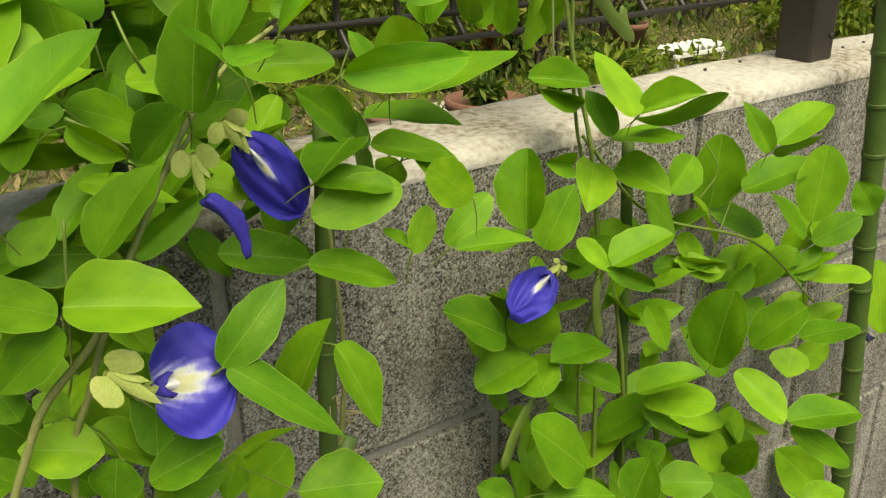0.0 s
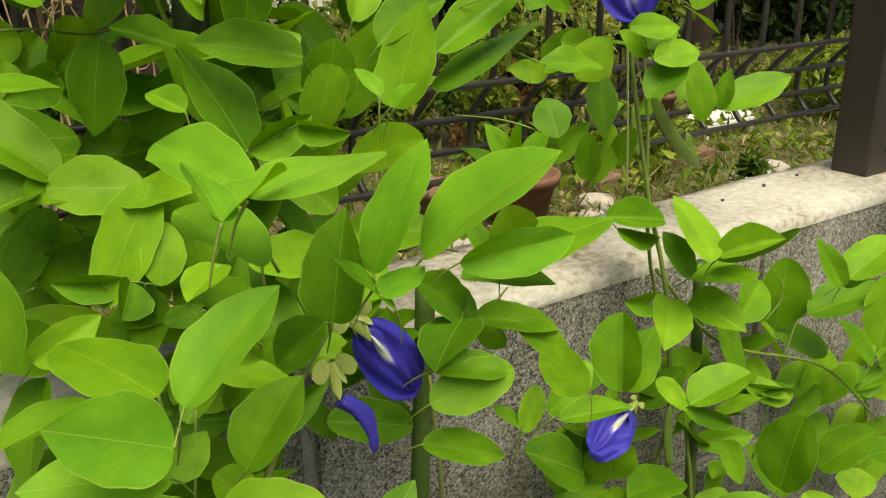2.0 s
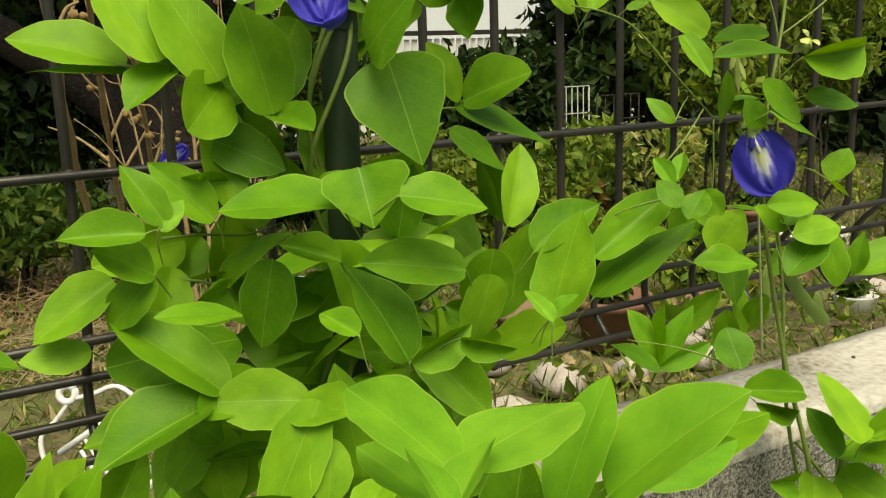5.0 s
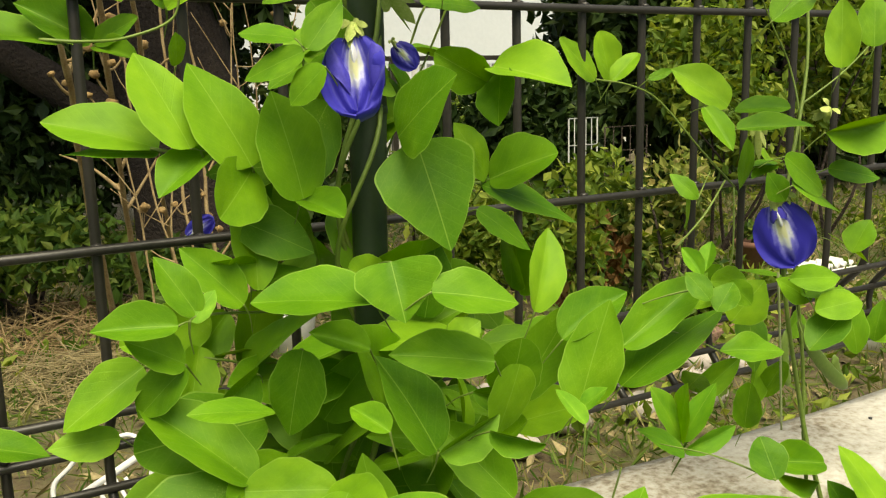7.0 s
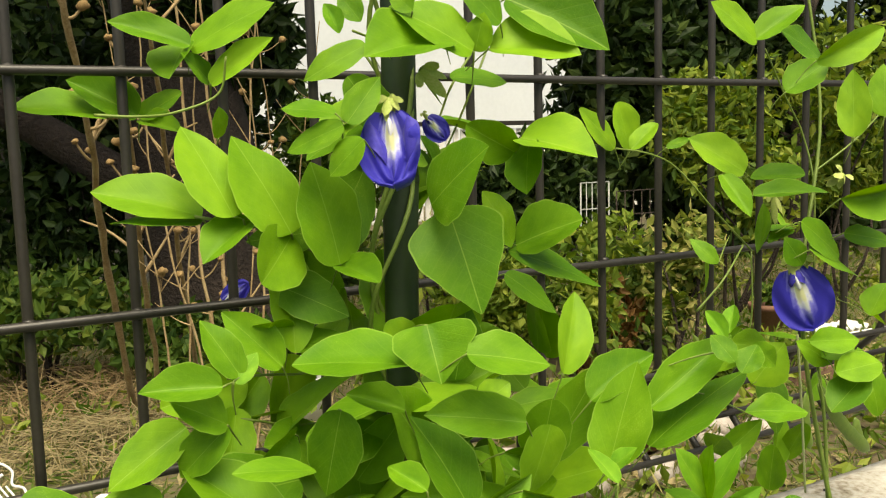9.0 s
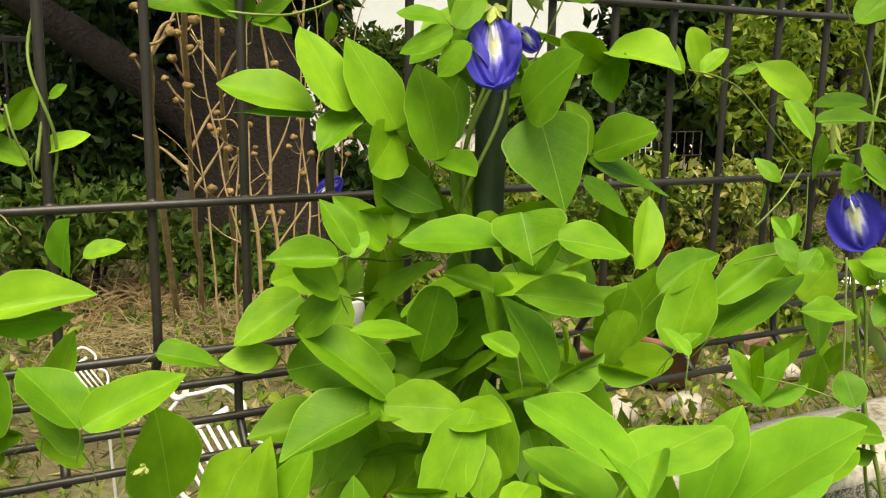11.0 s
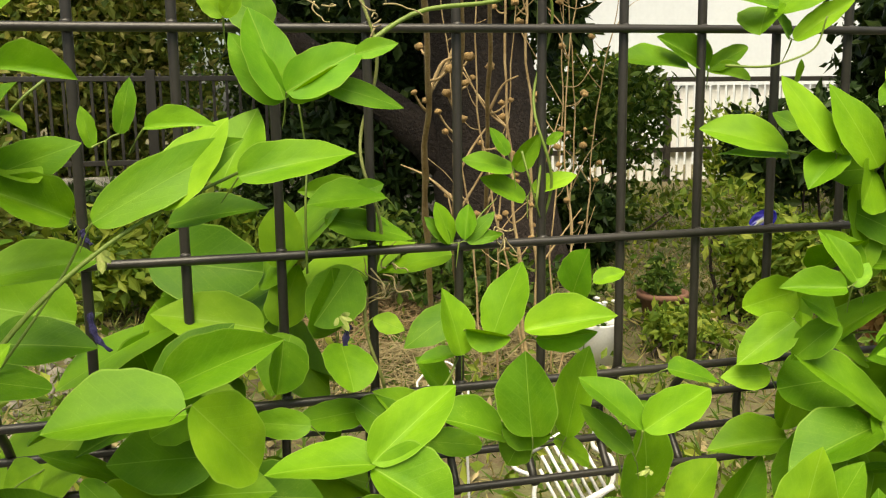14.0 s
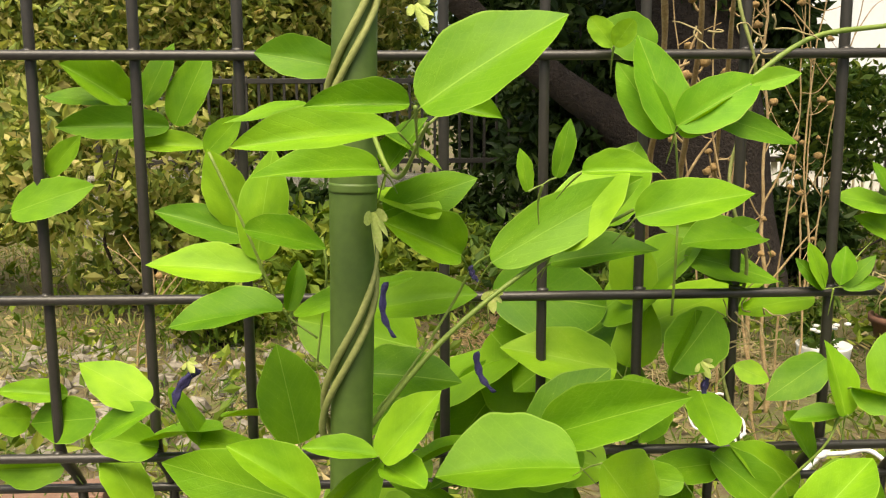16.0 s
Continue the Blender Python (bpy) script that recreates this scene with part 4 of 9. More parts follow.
part("roof", b, M_WIRE, house, smooth=False)

# ---- climbing vines ----
def leaf_mesh(name, mat, width_at, fold=0.12, bend=0.10, wave=0.0, cup=0.0, notch=0.0, bow=0.0, twist=0.0, phase=0.0):
    """One leaflet, 1 long and 1 wide: it grows along y from its foot, its upper face looks up z."""
    b = bmesh.new()
    ny, nx = 28, 8
    rim = []
    rows = []
    for j in range(ny + 1):
        y = 0.25 * j / ny + 0.75 * (1 - math.cos(math.pi * j / ny)) / 2
        h = width_at(y)
        row = []
        for i in range(nx + 1):
            u = 2 * i / nx - 1
            e = 1 + 0.035 * math.sin(7 * y + phase + 2 * u) * abs(u) + (0.025 * math.sin(23 * y + 3 * phase) if abs(u) == 1 else 0)
            x = 0.5 * u * h * e
            yy = y - notch * (1 - abs(u)) * max(0.0, (y - 0.85) / 0.15)
            z = fold * abs(x) - bend * y * y + bend * 0.45 * y + wave * math.sin(y * 8.5 + 2.2 * u + phase) * abs(u) * h + cup * x * x + twist * x * (y - 0.4)
            row.append(b.verts.new((x + bow * math.sin(math.pi * y), yy, z)))
            rim.append(abs(u))
        rows.append(row)
    for p, q in zip(rows, rows[1:]):
        for i in range(nx):
            b.faces.new((p[i], p[i + 1], q[i + 1], q[i]))
    lay = b.verts.layers.float.new("rim")
    b.verts.ensure_lookup_table()
    for v, r in zip(b.verts, rim):
        v[lay] = r
    bmesh.ops.remove_doubles(b, verts=b.verts, dist=0.0005)
    return mesh_of(b, name, mat)


def ovate(y):
    """Full near the foot, drawn out to a blunt point."""
    return max(0.0, math.sin(math.pi * min(1, y) ** 0.82)) ** (0.48 + 0.40 * y * y)


def ellipse(power=0.80, skew=0.90):
    return lambda y: max(0.0, math.sin(math.pi * min(1, y) ** skew)) ** power


def heart(y):
    return max(0.0, math.sin(math.pi * y ** 0.55)) ** 0.85


FOLDS = (0.05, 0.20, 0.38, 0.62)
SHAPES = (
    ("leaflet_flat", M_LEAF, ellipse(), 0.10, 0.10, 0.014),
    ("leaflet_folded", M_YOUNG, ellipse(0.70, 0.95), 0.55, 0.05, 0.012),
    ("leaflet_drooping", M_LEAF, ellipse(0.78, 0.85), 0.06, 0.30, 0.012),
    ("leaflet_wavy", M_LEAF, ellipse(0.82, 0.95), 0.16, 0.14, 0.040),
    ("leaflet_heart", M_LEAF, heart, 0.14, 0.16, 0.012),
    ("leaflet_young", M_YOUNG, ellipse(0.8, 0.95), 0.45, 0.12, 0.012),
    ("leaflet_notched", M_LEAF, ellipse(0.58, 0.98), 0.12, 0.04, 0.016, 0.1, 0.05),
    # blunt-pointed, round-ended, heart-shaped and young leaflets, each from flat to steeply folded
    *(("leaflet_ovate", M_LEAF, ovate, fold, 0.10, 0.014) for fold in FOLDS),
    *(("leaflet_oval", M_LEAF, ellipse(0.50, 0.95), fold, 0.07, 0.014, 0.0, 0.035) for fold in FOLDS),
    *(("leaflet_cordate", M_LEAF, heart, fold, 0.12, 0.012) for fold in FOLDS),
    *(("leaflet_tender", M_YOUNG, ovate, fold, 0.10, 0.016) for fold in FOLDS),
)
# each shape in four growths: bowed to either side, twisted
GROWTH = (dict(bow=0.025, twist=0.12), dict(bow=-0.03, twist=-0.18, phase=1.7), dict(bow=0.01, twist=0.30, phase=3.1), dict(bow=-0.015, twist=-0.08, phase=4.4))
LEAVES = [[leaf_mesh(*shape, **g) for g in GROWTH] for shape in SHAPES]


def frame_of(foot, tip, turn, width, depth=None):
    """The pose and size of a leaflet or petal from its foot, its tip, the turn of its upper face and its width."""
    f, t = Vector(foot), Vector(tip)
    d = t - f
    n = d.length
    d.normalize()
    c = Vector((0, -0.5, 0.85))
    c = (c - d * c.dot(d)).normalized()
    s = d.cross(c)
    up = c * math.cos(radians(turn)) + s * math.sin(radians(turn))
    side = d.cross(up)
    m = Matrix((side * width, d * n, up * (depth or n))).transposed().to_4x4()
    m.translation = f
    return m


def leaf(vine, foot, tip, turn, width, form):
    o = new("leaf", LEAVES[form][random.choice((0, 0, 1, 1, 2, 2, 3))])
    o.parent = vine
    o.matrix_parent_inverse = Matrix.Translation(-Vector(vine.location))
    o.matrix_basis = frame_of(foot, tip, turn, width)
    return o


def petiole(vine, node, root, leaves):
    a, b = Vector(root), Vector(node)
    if (b - a).length > 0.032:
        a = b + (a - b).normalized() * 0.032 + Vector((0, 0.008, 0))
    d = b - a
    mid = a + d * 0.5 + Vector((0, 0, 0.05 * d.length)) + Vector((random.uniform(-1, 1), random.uniform(-1, 1), 0)) * 0.05 * d.length
    m = bmesh.new()
    tube(m, smooth_line([a, mid, b], 7), 0.0002, 0.0006 if leaves > 1 else 0.00045, 6)
    part("petiole", m, M_STEM, vine)


def stake(pts, r, label, nodes=0.10, mat=None):
    """A green garden cane with swollen joints."""
    p = [Vector(q) for q in pts]
    top = tagged(empty("garden_stake", p[-1]), label, "garden stake")
    b = bmesh.new()
    d = p[0] - p[-1]
    n = d.length
    steps = int(n / nodes)
    rings = []
    u = d.normalized()
    line = []
    for i in range(steps * 8 + 1):
        line.append(p[-1] + u * (n * i / (steps * 8)))
    k0 = len(b.verts)
    tube(b, line, r, r, 16)
    b.verts.ensure_lookup_table()
    for i in range(len(line)):
        f = 1 + (0.10 if i % 8 == 0 else 0.035 if i % 8 in (1, 7) else 0.0)
        for k in range(16):
            v = b.verts[k0 + i * 16 + k]
            v.co = line[i] + (v.co - line[i]) * f
    part("cane", b, mat or M_STAKE, top)
    for i in range(1, steps):
        b = bmesh.new()
        c = p[-1] + u * (n * i / steps)
        tube(b, [c - u * r * 0.22, c - u * r * 0.1, c + u * r * 0.1, c + u * r * 0.22], r * 1.13, r * 1.13, 16)
        part("joint", b, mat or M_STAKE, top)
    return top


def vine(name, label, at):
    return tagged(empty(name, at), label, "vine")


def stem(v, pts, r0, r1, mat=None, name="stem"):
    b = bmesh.new()
    tube(b, smooth_line(pts, 7), r0, r1, 8, 0.12)
    return part(name, b, mat or M_STEM, v)


def twining(v, line, turns, rad, r0, r1, phase=0.0, mat=None):
    """A stem that winds round a line."""
    p = [Vector(q) for q in line]
    run = [0.0]
    for q, w in zip(p, p[1:]):
        run.append(run[-1] + (w - q).length)
    count = int(abs(turns) * 16) + 12
    base = []
    for i in range(count + 1):
        at = run[-1] * i / count
        k = max(j for j in range(len(p) - 1) if run[j] <= at)
        base.append(p[k].lerp(p[k + 1], min(1.0, (at - run[k]) / (run[k + 1] - run[k]))))
    out = []
    for i, q in enumerate(base):
        a = phase + turns * math.tau * i / (len(base) - 1)
        out.append(q + Vector((math.cos(a) * rad, math.sin(a) * rad, 0)))
    b = bmesh.new()
    tube(b, out, r0, r1, 7, 0.1)
    return part("stem", b, mat or M_STEM, v)


stake([(-0.228, -0.108, 1.42), (-0.268, -0.108, 0.0)], 0.0082, "thick green bamboo-like cane with a vine round it", 0.30)
stake([(0.268, -0.075, 1.42), (0.236, -0.085, 0.0)], 0.0082, "dark green coated garden cane carrying the vine", 0.16, M_DARKSTAKE)
stake([(0.330, -0.160, 0.86), (0.285, -0.165, 0.0)], 0.0048, "thin dark green cane in front of the block wall", 0.12)
stake([(0.585, -0.118, 0.80), (0.640, -0.118, 0.0)], 0.0042, "thin green cane beside the block wall", 0.12)
stake([(0.845, -0.130, 1.05), (1.010, -0.130, 0.0)], 0.0095, "bright green ribbed cane leaning on the wall", 0.045)
stake([(0.318, -0.19, 0.705), (0.20, -0.22, 0.55)], 0.0042, "short slanting green cane tied with wire", 0.05)

VINE_R = vine("butterfly_pea_vine", "green climbing pea vine with blue flowers over the wall", (0.56, -0.13, 0.0))
VINE_C = vine("butterfly_pea_vine", "dense green climbing pea vine round a dark cane", (0.24, -0.2, 0.0))
VINE_L = vine("butterfly_pea_vine", "broad-leaved climbing pea vine round a thick green cane", (-0.25, -0.11, 0.0))
stem(VINE_R, [(0.57, -0.14, 0.0), (0.56, -0.13, 0.55), (0.55, -0.125, 0.76), (0.545, -0.10, 0.86), (0.53, -0.09, 0.98), (0.57, -0.07, 1.10), (0.56, -0.05, 1.25)], 0.0020, 0.0009)
stem(VINE_R, [(0.60, -0.14, 0.0), (0.59, -0.13, 0.58), (0.55, -0.105, 0.80), (0.548, -0.095, 0.90), (0.535, -0.095, 0.965)], 0.0016, 0.0010)
stem(VINE_R, [(0.55, -0.11, 0.80), (0.60, -0.13, 0.74), (0.70, -0.15, 0.70), (0.80, -0.15, 0.62)], 0.0014, 0.0008)
stem(VINE_R, [(0.56, -0.13, 0.72), (0.55, -0.12, 0.6), (0.58, -0.14, 0.4)], 0.0014, 0.0010)
stem(VINE_C, [(0.150, -0.24, 0.0), (0.153, -0.245, 0.45), (0.155, -0.248, 0.72), (0.171, -0.250, 0.796), (0.196, -0.248, 0.824), (0.216, -0.242, 0.853), (0.240, -0.226, 0.879), (0.266, -0.208, 0.896), (0.291, -0.195, 0.905)], 0.0018, 0.0009, M_OLDSTEM)
stem(VINE_C, [(0.168, -0.235, 0.0), (0.171, -0.24, 0.50), (0.180, -0.244, 0.75), (0.193, -0.244, 0.806), (0.210, -0.240, 0.838), (0.226, -0.232, 0.862), (0.243, -0.225, 0.877)], 0.0015, 0.0009, M_OLDSTEM)
stem(VINE_C, [(0.30, -0.17, 0.55), (0.312, -0.19, 0.70), (0.314, -0.195, 0.76), (0.318, -0.18, 0.82)], 0.0016, 0.0009, M_OLDSTEM)
for turns, rad, ph in ((-5.4, 0.0098, 0.3), (-5.4, 0.0102, 1.6), (-4.2, 0.0098, 4.4)):
    twining(VINE_C, [(0.262, -0.078, 1.25), (0.256, -0.080, 1.12), (0.251, -0.082, 1.0), (0.245, -0.084, 0.85), (0.238, -0.084, 0.5)], turns, rad, 0.0011, 0.0014, ph)
LEFT_PHASE = 4.81
for turns, rad, ph in ((-8.4, 0.0096, LEFT_PHASE), (-8.4, 0.0100, LEFT_PHASE + 0.55)):
    twining(VINE_L, [(-0.230, -0.108, 1.35), (-0.237, -0.108, 1.12), (-0.241, -0.108, 1.0), (-0.246, -0.108, 0.85), (-0.256, -0.108, 0.4)], turns, rad, 0.0013, 0.0016, ph, M_OLDSTEM)
stem(VINE_L, [(-0.24, -0.098, 0.96), (-0.205, -0.09, 1.00), (-0.165, -0.08, 1.03), (-0.12, -0.06, 1.05)], 0.0013, 0.0007)
stem(VINE_L, [(-0.08, -0.035, 1.09), (-0.03, -0.02, 1.125), (0.03, -0.012, 1.14), (0.03, -0.01, 1.2)], 0.0014, 0.0010)
stem(VINE_L, [(-0.236, -0.10, 1.10), (-0.222, -0.15, 1.072), (-0.2115, -0.20, 1.090)], 0.0010, 0.0005)
stem(VINE_C, [(0.045, 0.0, 1.02), (0.052, 0.006, 1.07), (0.048, 0.006, 1.12), (0.05, 0.0, 1.2)], 0.0009, 0.0006)


def tendril(v, at, n, size, seed):
    """Dry curled threads where a shoot has gripped the wires."""
    rng = np.random.default_rng(seed)
    for i in range(n):
        p = Vector(at) + Vector(rng.normal(size=3)) * 0.004
        d = Vector(rng.normal(size=3)).normalized()
        pts = [p]
        for k in range(5):
            d = (d + Vector(rng.normal(size=3)) * 0.55).normalized()
            p = p + d * size / 5
            pts.append(p)
        b = bmesh.new()
        tube(b, smooth_line(pts, 4), 0.0005, 0.0003, 5)
        part("tendril", b, M_STRAW, v)


for i, (x, z, n, size) in enumerate(((-0.046, 0.984, 7, 0.030), (-0.044, 1.126, 6, 0.022), (0.024, 1.006, 5, 0.022), (-0.076, 1.134, 3, 0.020), (0.322, 0.712, 5, 0.020))):
    tendril(VINE_L if x < 0.02 else VINE_C, (x, -0.006 if x < 0.2 else -0.094 if z > 1 else -0.19, z), n, size, 500 + i)
twining(VINE_C, [(0.05, 0.003, 1.30), (0.05, 0.003, 1.15), (0.05, 0.003, 1.0)], 3.2, 0.0052, 0.0008, 0.0009, 0.7)
twining(VINE_L, [(-0.05, 0.003, 1.26), (-0.05, 0.003, 1.1), (-0.05, 0.003, 0.92)], 3.6, 0.0052, 0.0009, 0.0010, 2.0, M_OLDSTEM)


def filler(vine, n, lo, hi, size, seed, wide=0.50):
    """Inner leaves of a dense vine, which hang between the outer ones and the fence."""
    rng = np.random.default_rng(seed)
    for i in range(n):
        f = Vector(rng.uniform(lo, hi))
        a = rng.uniform(0, math.tau)
        d = Vector((math.cos(a), -0.25 + 0.3 * rng.normal(), 0.7 * math.sin(a) - 0.2)).normalized() * size * rng.uniform(0.7, 1.3)
        leaf(vine, f, f + d, rng.uniform(-45, 45), d.length * wide * rng.uniform(0.88, 1.16), int(rng.choice((7, 8, 11, 12))))


filler(VINE_C, 66, (0.18, -0.085, 0.84), (0.35, -0.03, 0.985), 0.048, 401, 0.54)
filler(VINE_C, 20, (0.16, -0.17, 0.86), (0.30, -0.11, 0.97), 0.038, 408)
filler(VINE_C, 12, (0.28, -0.17, 0.80), (0.36, -0.13, 0.88), 0.04, 409)
filler(VINE_C, 26, (0.17, -0.19, 0.70), (0.28, -0.15, 0.86), 0.038, 402)
filler(VINE_C, 22, (0.19, -0.080, 0.99), (0.31, -0.05, 1.13), 0.040, 403, 0.56)
filler(VINE_C, 12, (0.225, -0.105, 0.90), (0.285, -0.092, 1.02), 0.042, 414, 0.56)
filler(VINE_L, 20, (-0.215, 0.045, 0.84), (-0.06, 0.065, 1.0), 0.066, 415, 0.74)
filler(VINE_L, 10, (-0.20, -0.050, 0.84), (-0.08, -0.030, 0.93), 0.058, 416, 0.74)
filler(VINE_L, 9, (-0.36, -0.012, 0.86), (-0.28, -0.004, 0.96), 0.042, 417, 0.6)
filler(VINE_R, 52, (0.47, -0.130, 0.48), (0.66, -0.100, 0.76), 0.044, 404)
filler(VINE_R, 34, (0.62, -0.140, 0.44), (0.88, -0.105, 0.68), 0.048, 413)
filler(VINE_R, 20, (0.50, -0.06, 0.84), (0.64, -0.02, 1.02), 0.034, 405)
filler(VINE_C, 40, (0.165, -0.135, 0.70), (0.31, -0.095, 0.90), 0.042, 411)
filler(VINE_L, 20, (-0.20, -0.012, 0.84), (0.02, -0.004, 0.93), 0.045, 406)
filler(VINE_L, 10, (-0.27, -0.09, 0.86), (-0.19, -0.06, 1.1), 0.040, 407)


# ---- flowers ----
def petal_mesh(name, mat, width_at, cup=0.25, bend=0.18, ruffle=0.03, notch=0.05, nx=10, ny=12, crease=0.0):
    b = bmesh.new()
    rows = []
    for j in range(ny + 1):
        y = j / ny
        h = width_at(y)
        row = []
        for i in range(nx + 1):
            u = 2 * i / nx - 1
            x = 0.5 * u * h
            yy = y - notch * (1 - abs(u)) ** 2 * max(0.0, (y - 0.7) / 0.3)
            z = -cup * x * x - bend * (y - 0.35) ** 2 + ruffle * math.sin(9 * u + 7 * y) * (abs(u) ** 2) * (0.3 + y) + 0.05 * math.exp(-(u / 0.18) ** 2) * (1 - y)
            z += crease * (math.sin(11 * u + 3.1 * y + 0.6) * (0.4 + 0.6 * y) + 0.6 * math.sin(19 * u * y - 5 * y + 1.3)) * min(1.0, 3 * y)
            yy += 0.5 * crease * math.sin(13 * u + 0.8) * max(0.0, (y - 0.75) / 0.25)
            row.append(b.verts.new((x, yy, z)))
        rows.append(row)
    for p, q in zip(rows, rows[1:]):
        for i in range(nx):
            b.faces.new((p[i], p[i + 1], q[i + 1], q[i]))
    bmesh.ops.remove_doubles(b, verts=b.verts, dist=0.0005)
    return mesh_of(b, name, mat)


def rounded(y):
    return max(0.0, math.sin(math.pi * (0.05 + 0.95 * y) ** 1.05)) ** 0.42


STANDARD = petal_mesh("standard_petal", M_PETAL, rounded, 0.22, 0.20, 0.06, 0.10, 22, 18, 0.018)
STANDARD_FOLDED = petal_mesh("folded_standard_petal", M_PETAL_FOLDED, rounded, -0.9, -0.15, 0.10, 0.10, 26, 20, 0.055)
STANDARD_FAINT = petal_mesh("faint_standard_petal", M_PETAL_FAINT, rounded, 0.22, 0.12, 0.08, 0.10, 22, 18, 0.03)
WING = petal_mesh("wing_petal", M_BLUE, ellipse(0.7, 0.7), 0.8, 0.4, 0.05, 0.0, 6, 8)
KEEL = petal_mesh("keel", M_PALE, ellipse(0.8, 0.8), 1.2, 0.6, 0.0, 0.0, 6, 8)


def under(parent, m, name, mesh):
    """A sub-part whose pose m is given in the world, under a part that stands at the pose parent_pose."""
    o = new(name, mesh)
    o.parent = parent
    o.matrix_parent_inverse = parent.matrix_basis.inverted()
    o.matrix_basis = m
    return o


def calyx_mesh(name, wide):
    b = bmesh.new()
    for k in range(5):
        a = k * math.tau / 5
        rows = []
        for j in range(6):
            y = j / 5
            h = 0.24 * math.sin(math.pi * (0.15 + 0.85 * y) ** 0.8) ** 0.8 if y < 1 else 0.0
            r = 0.10 + 0.20 * y ** 0.7
            rows.append([b.verts.new((r * math.cos(a + s * h / 0.3), y * (0.75 + 0.25 * math.cos(a)), r * math.sin(a + s * h / 0.3))) for s in (-1, 0, 1)])
        for p, q in zip(rows, rows[1:]):
            for i in range(2):
                b.faces.new((p[i], p[i + 1], q[i + 1], q[i]))
    for sgn in (-1, 1):
        # round papery bract at the foot of the tube
        rows = []
        for j in range(7):
            y = j / 6
            h = 0.26 * wide * math.sin(math.pi * y) ** 0.55
            rows.append([b.verts.new((sgn * (0.06 + 0.62 * wide * y), 0.02 + s * h + 0.12 * y, 0.10 + 0.06 * math.sin(math.pi * y) + 0.15 * y)) for s in (-1, 0, 1)])
        for p, q in zip(rows, rows[1:]):
            for i in range(2):
                b.faces.new((p[i], p[i + 1], q[i + 1], q[i]))
    bmesh.ops.remove_doubles(b, verts=b.verts, dist=0.002)
    return mesh_of(b, name, M_CALYX)


CALYX, CALYX_ROUND = calyx_mesh("calyx", 0.5), calyx_mesh("round_bracted_calyx", 1.0)


def onto(v, name, mesh, m):
    o = new(name, mesh)
    o.parent = v
    o.matrix_parent_inverse = Matrix.Translation(-Vector(v.location))
    o.matrix_basis = m
    return o


def flower(v, foot, tip, turn, width, folded=False, faint=False):
    m = frame_of(foot, tip, turn, width)
    o = onto(v, "flower", STANDARD_FOLDED if folded else STANDARD_FAINT if faint else STANDARD, m)
    o["label"] = "deep blue pea flower with a pale throat"
    n = (Vector(tip) - Vector(foot)).length
    for sgn in (-1, 1):
        if folded:
            w = m @ Matrix.Translation((sgn * 0.30, 0.10, 0.12)) @ pose(0, 0, 0, 4, -sgn * 40, sgn * (10 + 6 * sgn)) @ Matrix.Diagonal((0.30 - 0.05 * sgn, 0.62, 0.5, 1))
        else:
            w = m @ Matrix.Translation((sgn * 0.05, 0.02, 0.05)) @ pose(0, 0, 0, 8, sgn * 50, -sgn * 14) @ Matrix.Diagonal((0.18, 0.24, 0.3, 1))
        under(o, w, "wing_petal", WING)
    under(o, m @ Matrix.Translation((0, 0.06, 0.07)) @ pose(0, 0, 0, 16, 0, 0) @ Matrix.Diagonal((0.13, 0.26, 0.4, 1)), "keel", KEEL)
    under(o, m @ Matrix.Translation((0, -0.20, -0.02)) @ Matrix.Diagonal((0.36 * n / max(width, 0.01), 0.42, 0.36, 1)), "calyx", CALYX)
    return o


def rod_part(v, name, foot, tip, width, mat, profile, flat=0.5, curl=0.08, label="", ridge=0.0):
    """A long closed body along foot and tip whose thickness follows the profile."""
    f, t = Vector(foot), Vector(tip)
    d = t - f
    u = d.orthogonal().normalized()
    side = Vector((0, -1, 0)) if abs(d.normalized().y) < 0.9 else u
    w = d.cross(side).normalized()
    b = bmesh.new()
    n, sides, rings = 18, 16, []
    for j in range(n + 1):
        y = j / n
        c = f + d * y + w * curl * d.length * math.sin(math.pi * y)
        r = 0.5 * width * max(0.02, profile(y))
        groove = [1 - ridge * (1 + math.sin(3 * k * math.tau / sides + 4 * y)) / 2 for k in range(sides)]
        rings.append([b.verts.new(c + w * r * groove[k] * math.cos(k * math.tau / sides) + side * r * groove[k] * flat * math.sin(k * math.tau / sides)) for k in range(sides)])
    for p, q in zip(rings, rings[1:]):
        for k in range(sides):
            b.faces.new((p[k], p[(k + 1) % sides], q[(k + 1) % sides], q[k]))
    b.faces.new(list(reversed(rings[0])))
    b.faces.new(rings[-1])
    return part(name, b, mat, v, label)


def pod(v, foot, tip, turn, width):
    rod_part(v, "pod", foot, tip, width, M_POD, lambda y: (0.25 + 0.75 * min(1, 6 * y)) * (1 - max(0, (y - 0.9) / 0.1) ** 1.5) * (1 + 0.05 * math.sin(40 * y)), 0.4, 0.05, "flat green seed pod")


def bud(v, foot, tip, turn, width):
    rod_part(v, "bud", foot, tip, width, M_BLUE, lambda y: 0.36 + 0.62 * math.sin(math.pi * (0.12 + 0.80 * y ** 0.75)) - 0.22 * y + 0.07 * math.sin(15 * y + 0.5) + 0.04 * math.sin(31 * y), 0.7, -0.12, "furled crumpled violet blue bud", 0.6)


def withered(v, foot, tip, turn, width):
    rod_part(v, "withered_flower", foot, tip, width, M_WITHER, lambda y: 0.42 + 0.24 * math.sin(math.pi * y ** 0.7) + 0.12 * math.sin(21 * y) - 0.15 * y, 0.7, 0.14, "shrivelled dark blue spent flower", 0.5)


